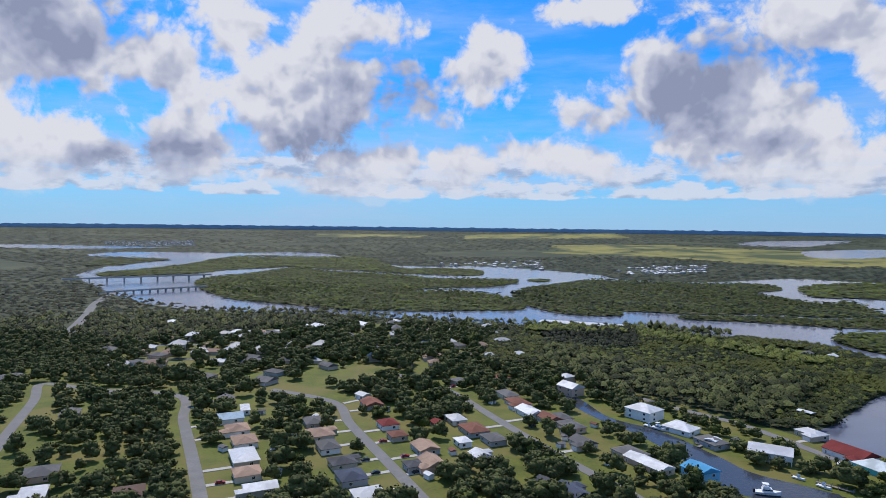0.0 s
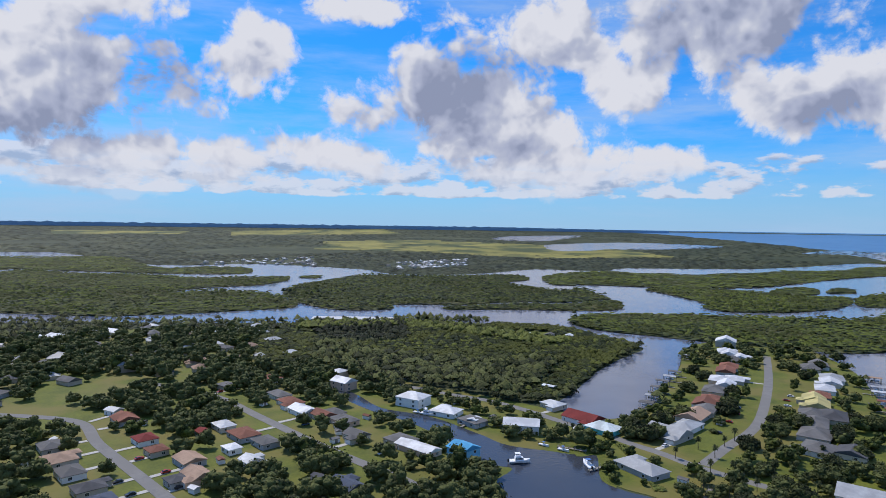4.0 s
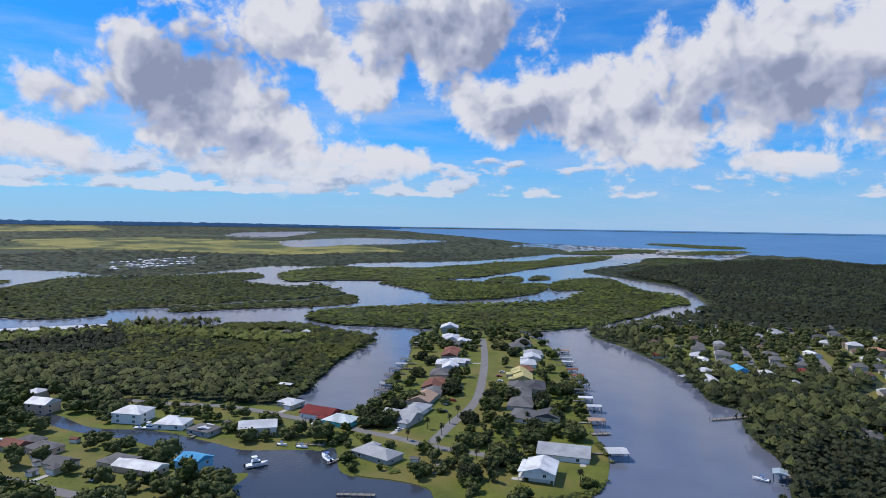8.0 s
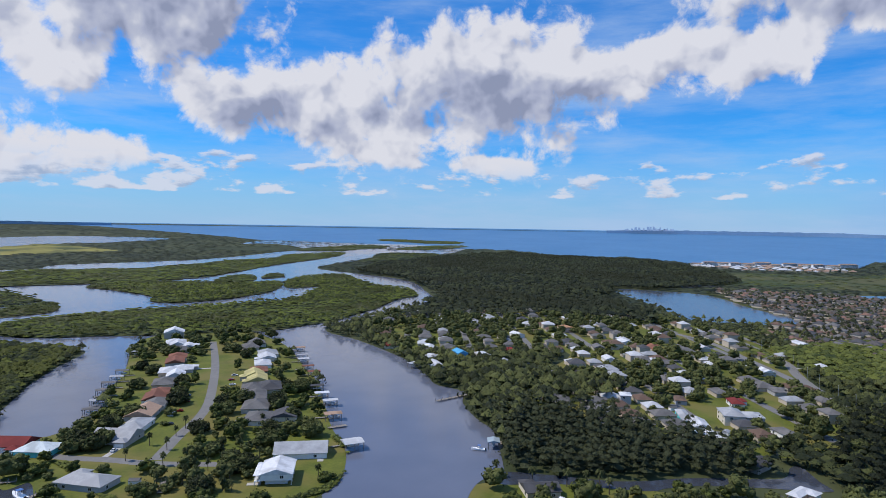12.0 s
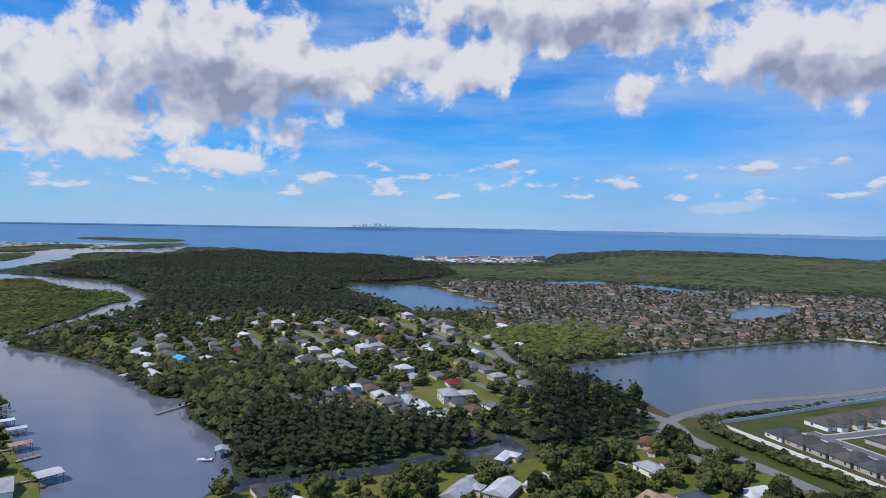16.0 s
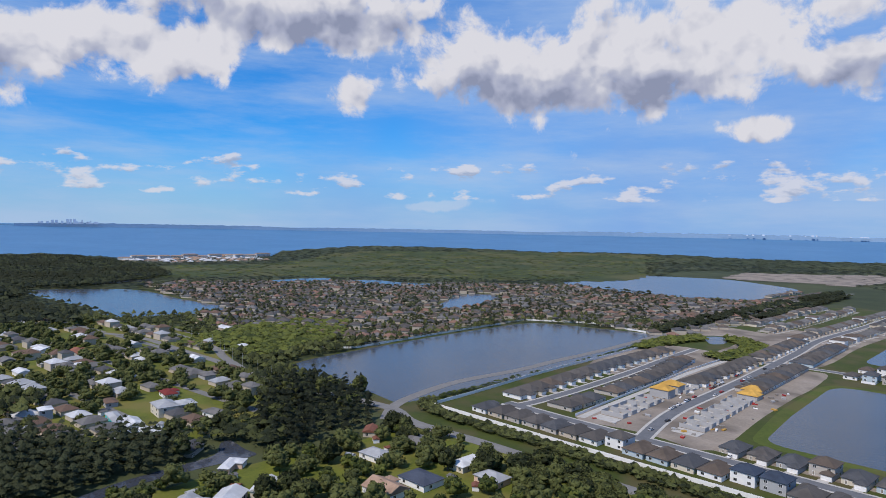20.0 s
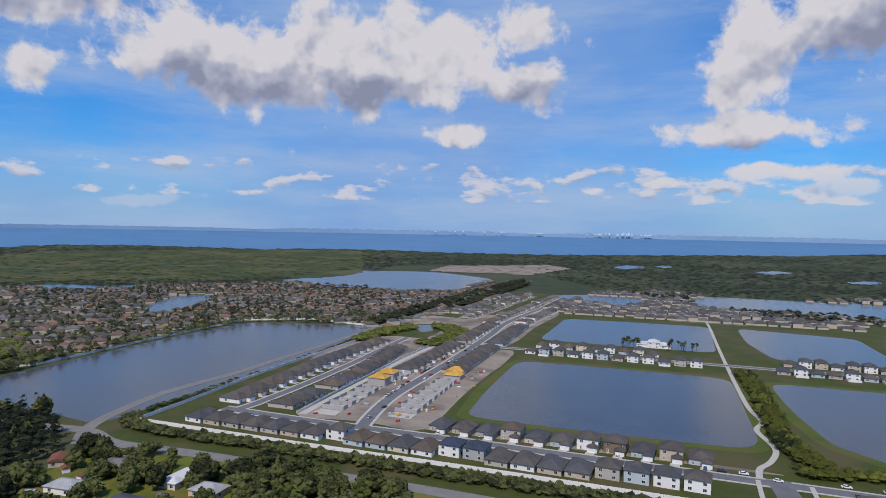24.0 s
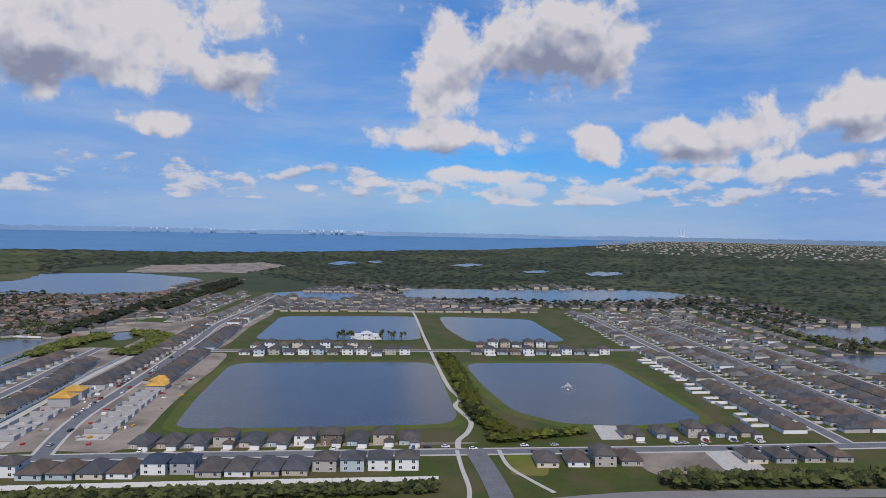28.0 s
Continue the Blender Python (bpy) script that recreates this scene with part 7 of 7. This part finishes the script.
def stack(u, v, l, w, h, mat, label):
    x, y = estate(u, v)
    ob = base("material_stack", pose(x, y, 0.1, 0, 0, rng.uniform(0, 180)), label, "building material", "stacks on the building site")
    n = max(2, int(h / 0.25))
    for i in range(n):
        part("layer", ("layer", l, w, mat), lambda bm: box(bm, -l / 2, l / 2, -w / 2, w / 2, 0, 0.22), mat, ob, pose(0.05 * (i % 2), 0.04 * (i % 3), i * 0.25))


for i in range(95):
    u, v = 80 + rng.random() * 76, 54 + rng.random() * 170
    if abs(u - (128 - v * 0.12)) < 7:
        continue
    mat, lab = rng.choice([("roof_osb", "stack of yellow sheathing boards"), ("wall_block", "pallet of grey concrete blocks"), ("trim", "white wrapped building material"), ("wood", "stack of weathered sawn timber"), ("paint_red", "red steel site skip, half full")])
    stack(u, v, rng.uniform(1.5, 4), rng.uniform(1.0, 2.2), rng.uniform(0.4, 1.4), mat, lab)
for i in range(26):
    v = 60 + rng.random() * 250
    s = 128 - v * 0.12
    x, y = estate(s + rng.choice([-4.6, 4.6]), v)
    car(x, y, V_TURN + rng.uniform(-4, 4), rng.choice(["red", "white", "silver", "black", "white"]))
for u in (327, 337, 352, 381, 398, 470, 474, 483, 510, 520):
    x, y = estate(u, 47 + rng.choice([-2.0, 2.0]))
    car(x, y, U_TURN, rng.choice(["white", "black", "silver"]))


for i in range(18):
    u = 24 - i * 1.75 if i < 10 else 7.5 - (i - 9) * 0.9
    drive(u + 9, 64 + i * 14.0, u + 15, 64 + i * 14.0)
for i in range(14):
    v = 96 + 13.6 * i
    if v > 260:
        drive(82 - (v - 240) * 0.085 + 9, v + 2, 82 - (v - 240) * 0.085 + 14, v + 2)


# ---- fountain, clubhouse, hedges, lamps ----
fx, fy = estate(435, 176)
ob = base("fountain", pose(fx, fy, 0.1), "white pond fountain throwing a wide spray", "fountain")
part("float", ("fountain_float", 1), lambda bm: bmesh.ops.create_cone(bm, segments=14, radius1=1.2, radius2=0.9, depth=0.4, cap_ends=True, matrix=Matrix.Translation((0, 0, 0.15))), "metal", ob)


def jets(bm):
    rr = random.Random(2)
    for i in range(260):
        a, q = rr.uniform(0, 6.283), rr.random()
        reach = rr.uniform(2.0, 7.5)
        p = Vector((reach * q * math.cos(a), reach * q * math.sin(a), 6.5 * (1 - reach / 11) * 4 * (q * 0.5 + 0.25) * (1 - (q * 0.5 + 0.25)) * (1 - q * q * 0.9)))
        s = rr.uniform(0.08, 0.2)
        v = [bm.verts.new(p + Vector(k) * s) for k in ((1, 0, -0.6), (-0.5, 0.87, -0.6), (-0.5, -0.87, -0.6), (0, 0, 1.6))]
        for f in ((0, 1, 3), (1, 2, 3), (2, 0, 3)):
            bm.faces.new([v[k] for k in f])


part("spray", ("spray", 1), jets, "trim", ob, label="white water drops")
tagged(ob.children[-1], kind="stuff")
x, y = estate(262, 404)
make_house(pose(x, y, 0.1, 0, 0, U_TURN), 34, 12, 1, "white", "white", 0, "long white clubhouse with a pale roof beside the pond", name="clubhouse")
x, y = estate(262, 404)
make_house(pose(x, y, 0.15, 0, 0, U_TURN), 11, 15, 2, "white", "white", 0, "taller white hall of the clubhouse", name="clubhouse")
for i in range(34):
    x, y = estate(225 + rng.random() * 85, 384 + rng.random() * 34)
    if abs(x - estate(262, 404)[0]) > 12:
        tree(x, y, rng.uniform(0.8, 1.3), "palm")


def hedge(name, line, width, high, mat, label, spacing=1.7):
    c = curve_through(line, False, 8)
    X, Y = [], []
    for a, b in zip(c[:-1], c[1:]):
        n = max(1, int(np.hypot(*(b - a)) * width / spacing ** 2))
        t = nrng.random(n)
        d = (b - a) / (np.hypot(*(b - a)) + 1e-9)
        o = (nrng.random(n) - 0.5) * width
        X.append(a[0] + (b[0] - a[0]) * t - d[1] * o)
        Y.append(a[1] + (b[1] - a[1]) * t + d[0] * o)
    X, Y = np.concatenate(X), np.concatenate(Y)
    m = ~np.isin(cover_at(X, Y), (1, 2, 3))
    X, Y = X[m], Y[m]
    hz = high * nrng.uniform(0.6, 1.25, len(X))
    spread(name, X, Y, hz * 0.35, spacing * nrng.uniform(0.7, 1.3, len(X)), hz * 0.62, mat, label, "hedge", CLUMP_FINE)


hedge("hedge", [estate(-8, 10), estate(20, -9), estate(120, -9), estate(230, -9), estate(332, -7)], 11, 3.4, "oak", "thick dark green hedge outside the white wall", 1.9)
hedge("hedge", [estate(-7, 20), estate(-17, 105), estate(-23, 176), estate(-27, 250), estate(-36, 400)], 6, 2.4, "bush", "green hedge along the wall by the lake road", 2.0)
hedge("tree_belt", [estate(343, 300), estate(352, 230), estate(357, 150), estate(362, 100), estate(376, 66)], 13, 5.0, "mangrove", "belt of bushes between two ponds", 2.6)
hedge("tree_belt", [estate(362, 60), estate(385, 64), estate(420, 74)], 12, 3.5, "mangrove", "low bushes by the pond", 2.4)
hedge("tree_belt", [estate(-70, 420), estate(-76, 560), estate(-90, 800), estate(-104, 1180)], 26, 7.0, "wood_far", "dark trees between the lake road and a suburb", 5.2)
hedge("tree_belt", [estate(-42, 640), estate(-58, 820), estate(-74, 1100)], 20, 7.0, "wood_far", "dark trees along the far lake road", 5.2)
hedge("bushes", [estate(-26, 300), estate(-24, 380), estate(0, 430), estate(40, 410), estate(60, 360), estate(45, 310)], 26, 4.5, "bush", "green bushes round a small pond", 3.2)
hedge("bushes", [(330, 540), (230, 690), (100, 720)], 40, 8, "bush", "bushy trees at the river", 5.0)
hedge("bushes", [estate(440, -8), estate(520, -10), estate(640, -8), estate(760, -6)], 14, 6.0, "oak", "dark trees outside the estate", 3.0)
hedge("bushes", [(300, 186), (272, 158), (240, 152), (214, 164)], 5, 1.6, "bush", "low green shrubs along the sea wall", 1.4)
hedge("bushes", [(190, 228), (203, 262), (212, 290)], 4, 1.2, "bush", "low green bank plants", 1.3)


def lamp(x, y, h=11.0):
    ob = base("street_lamp", pose(x, y, 0.1), "tall slim grey street lamp by the lake road", "street lamp", "lamps by the lake road")
    part("pole", ("lamp_pole", h), lambda bm: bmesh.ops.create_cone(bm, segments=6, radius1=0.16, radius2=0.09, depth=h, cap_ends=True, matrix=Matrix.Translation((0, 0, h / 2))), "metal", ob)
    part("arm", ("lamp_arm", h), lambda bm: box(bm, 0, 1.6, -0.05, 0.05, h - 0.15, h - 0.05), "metal", ob)
    part("head", ("lamp_head", h), lambda bm: box(bm, 1.2, 2.0, -0.16, 0.16, h - 0.3, h - 0.16), "metal", ob)


for k in range(9):
    c = ROADS[8]
    p = c[min(len(c) - 1, 3 + 3 * k)]
    lamp(p[0] + 6.5, p[1] - 1)


# ---- garden clutter ----
def shed(x, y, turn, roof):
    ob = base("garden_shed", pose(x, y, 0.1, 0, 0, turn), f"small garden shed with a {ROOF_WORDS[roof]} roof", "shed", "garden sheds")
    part("wall", ("shed_wall", 1), lambda bm: box(bm, -2.2, 2.2, -1.6, 1.6, 0, 2.3), "wall_white", ob)
    part("roof", ("shed_roof", roof), lambda bm: hip(bm, -2.2, 2.2, -1.6, 1.6, 2.3, 0.4, 0.25, gable=True), "roof_" + roof, ob)
    part("door", ("shed_door", 1), lambda bm: [box(bm, -0.8, -0.02, -1.66, -1.61, 0.05, 2.0), box(bm, 0.02, 0.8, -1.66, -1.61, 0.05, 2.0)], "wood", ob)


def screen_cage(x, y, turn, l=9.0, w=6.0):
    """A pool behind the house under an open frame."""
    ob = base("pool_cage", pose(x, y, 0.15, 0, 0, turn), "dark framed screen cage over a small garden pool", "pool cage", "pool cages")
    part("deck", ("cage_deck", l, w), lambda bm: box(bm, -l / 2, l / 2, -w / 2, w / 2, 0, 0.08), "concrete", ob)
    part("pool", ("cage_pool", l, w), lambda bm: box(bm, -l / 2 + 1.6, l / 2 - 1.6, -w / 2 + 1.2, w / 2 - 1.2, 0.082, 0.1), "pool", ob)
    for i in range(5):
        px = -l / 2 + 0.06 + i * (l - 0.12) / 4
        part("frame", ("cage_frame", w), lambda bm: [box(bm, -0.06, 0.06, -w / 2, -w / 2 + 0.12, 0.08, 2.8), box(bm, -0.06, 0.06, w / 2 - 0.12, w / 2, 0.08, 2.8), box(bm, -0.06, 0.06, -w / 2, w / 2, 2.8, 2.92)], "tyre", ob, pose(px, 0, 0))
    for i in range(4):
        py = -w / 2 + 0.06 + i * (w - 0.12) / 3
        part("rail", ("cage_rail", l), lambda bm: box(bm, -l / 2, l / 2, -0.05, 0.05, 2.93, 3.02), "tyre", ob, pose(0, py, 0))


def yard_fence(u, v, w, d, open_v, turn=0.0):
    """Three sides of white panels behind a house."""
    x, y = estate(u, v)
    ob = base("yard_fence", pose(x, y, 0.1, 0, 0, U_TURN + turn), "white vinyl fence round a small back yard", "fence", "white yard fences")
    for (x0, y0), (x1, y1) in (((-w / 2, 0), (-w / 2, -d * open_v)), ((-w / 2, -d * open_v), (w / 2, -d * open_v)), ((w / 2, -d * open_v), (w / 2, 0))):
        l = math.hypot(x1 - x0, y1 - y0)
        n = max(1, round(l / 2.4))
        for i in range(n):
            k = (i + 0.5) / n
            part("panel", ("yard_panel", round(l / n, 2)), lambda bm: [box(bm, -l / n / 2 + 0.06, l / n / 2 - 0.06, -0.03, 0.03, 0.05, 1.8), box(bm, -l / n / 2 - 0.06, -l / n / 2 + 0.06, -0.06, 0.06, 0, 1.9)],
                 "fence", ob, pose(x0 + (x1 - x0) * k, y0 + (y1 - y0) * k, 0, 0, 0, math.degrees(math.atan2(y1 - y0, x1 - x0))))


srng = random.Random(12)
for hx, hy, hw in list(HOMES):
    if math.hypot(hx, hy) > 420:
        continue
    for k in range(2):
        a, q = srng.uniform(0, 6.28), hw * 0.55 + srng.uniform(4, 8)
        x, y = hx + q * math.cos(a), hy + q * math.sin(a)
        if free_spot(x, y, 2.6) and cover_at(x, y) == 0 and srng.random() < 0.5:
            shed(x, y, srng.uniform(0, 180), srng.choice(["white", "lgrey", "grey", "rust"]))
            mark([(x - 3, y - 3), (x + 3, y - 3), (x + 3, y + 3), (x - 3, y + 3)], 3)
for x, y, turn in ((299, 230, 42), (314, 227, 42), (273, 320, 42)):
    screen_cage(x, y, turn)
for u, v, o in ((171, 311, 1), (280, 311, 1), (389, 312, 1), (427, 312, 1), (453, 312, 1), (491, 312, 1)):
    yard_fence(u, v, 9.5, 6.5, o)
for i in range(16):
    v = 70 + 13.7 * i
    if i in (0, 3, 6, 9, 11, 14):
        continue
    reach = (9.0, 12.0, 10.0, 14.0)[i % 4]
    yard_fence(541, v, 12.0, reach, 1, -90)
    if i % 3 == 1:
        strip("patio", [estate(541.5, v - 2), estate(537, v - 2), estate(534, v - 2)], 7.0, 0.16, "concrete", "pale concrete patio behind a house", "paving", 1)
for u, n in ((600, 9), (660, 8)):
    for i in range(n):
        yard_fence(u, 77 + 27.4 * i, 13.0, 5.5, 1, 90 if i % 2 else -90)

# ---- the far side of the bay ----


def angled(bearing, rise, q=4700.0):
    """A place at the drawn-in distance q that shows at that bearing and height over the level of the eye, in degrees."""
    b = radians(bearing)
    return q * math.sin(b), q * math.cos(b), H + q * math.tan(radians(rise))


def far_shore(b0, b1, low, high, label, seed):
    vs, fs = [], []
    n = int((b1 - b0) / 0.12)
    for i in range(n + 1):
        b = b0 + (b1 - b0) * i / n
        k = min(1, 6 * i / n, 6 * (n - i) / n)
        h = low + (high - low) * k * (0.72 + 0.4 * noise.noise(Vector((b * 1.7, seed, 0))) + 0.25 * noise.noise(Vector((b * 7, seed, 3))))
        vs += [angled(b, -0.55, 4660), angled(b, h, 4660), angled(b, h, 4690), angled(b, -0.55, 4690)]
        if i:
            a = 4 * i - 4
            fs += [(a, a + 4, a + 5, a + 1), (a + 1, a + 5, a + 6, a + 2), (a + 2, a + 6, a + 7, a + 3)]
    # shore strips take a colour with haze already mixed in
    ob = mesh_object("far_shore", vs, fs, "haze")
    tagged(ob, label, "shore", kind="structure")


def towers(b0, b1, low, top, n, label, seed):
    rr = random.Random(seed)
    ob = base("skyline", pose(0, 0, 0), label, "skyline")
    for i in range(n):
        b = rr.uniform(b0, b1)
        c = 1 - abs((b - b0) / (b1 - b0) - 0.5) * 1.4
        h = low + (top - low) * max(0.15, c * rr.uniform(0.3, 1.0))
        x, y, z = angled(b, low)
        w = rr.uniform(3, 8)
        # the towers' pale blue is painted haze
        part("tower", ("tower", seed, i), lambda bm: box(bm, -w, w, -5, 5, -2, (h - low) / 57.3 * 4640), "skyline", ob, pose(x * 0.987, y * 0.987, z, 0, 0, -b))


far_shore(82, 103, -0.20, -0.06, "low far shore across the bay, coloured blue for haze", 1.0)
far_shore(102, 125, -0.20, -0.10, "low far shore across the bay, coloured blue for haze", 2.0)
far_shore(124, 150, -0.22, 0.02, "far shore with a long tree line, coloured blue for haze", 3.0)
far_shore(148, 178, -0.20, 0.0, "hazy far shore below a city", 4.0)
far_shore(-45, 40, -0.25, -0.05, "low tree line on the horizon, coloured blue for haze", 5.0)
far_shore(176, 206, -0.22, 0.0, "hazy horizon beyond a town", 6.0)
towers(83.5, 87.6, -0.15, 0.28, 26, "city towers across the bay, coloured pale blue for haze", 3)
towers(153.5, 159.5, -0.15, 0.14, 22, "city towers at the end of the bay, coloured pale blue for haze", 4)
towers(140, 150, -0.12, 0.04, 14, "low towers on the far shore, coloured pale for haze", 5)


def block_of_flats(x, y, turn, l, d, storeys):
    px, py, pz, k = fold(x, y)
    ob = base("apartment_block", pose(px, py, pz, 0, 0, turn) @ Matrix.Diagonal((k, k, k, 1)), "long white waterfront apartment block with dark window bands", "building", "waterfront apartment blocks")
    h = storeys * 3.2
    part("wall", ("flats_wall", l, d, h), lambda bm: box(bm, -l / 2, l / 2, -d / 2, d / 2, 0, h), "wall_white", ob)
    part("roof", ("flats_roof", l, d, h), lambda bm: hip(bm, -l / 2, l / 2, -d / 2, d / 2, h, 0.3), "roof_tan", ob)
    for s in range(storeys):
        for side in (-1, 1):
            part("window_band", ("band", l, d, s, side), lambda bm: box(bm, -l / 2 + 2, l / 2 - 2, side * (d / 2 + 0.05) - 0.1, side * (d / 2 + 0.05) + 0.1, s * 3.2 + 1.0, s * 3.2 + 2.3), "glass", ob)


for i in range(12):
    b = radians(89.4 + i * 0.98)
    r = 2200 + 35 * (i % 3) + 16 * i
    block_of_flats(r * math.sin(b), r * math.cos(b), -math.degrees(b) + (22 if i % 2 else -14), 36 + 9 * (i % 3), 15, 3 + i % 2)
suburb_houses("harbour_houses", [(2250, 80), (2300, -60), (2380, -330), (2150, -420), (2050, -120)], 22, 40, 80, ["roof_white", "roof_tan", "roof_white"], "pale houses by the harbour", 0.85, (12, 24))
# power station on the horizon, in the same haze-tinted colour as the towers
ob = base("power_station", pose(*angled(186.9, -0.15)), "far power station with tall chimneys, coloured pale for haze", "power station")
for i, (dx, h) in enumerate(((-14, 62), (-6, 62), (4, 84), (14, 55))):
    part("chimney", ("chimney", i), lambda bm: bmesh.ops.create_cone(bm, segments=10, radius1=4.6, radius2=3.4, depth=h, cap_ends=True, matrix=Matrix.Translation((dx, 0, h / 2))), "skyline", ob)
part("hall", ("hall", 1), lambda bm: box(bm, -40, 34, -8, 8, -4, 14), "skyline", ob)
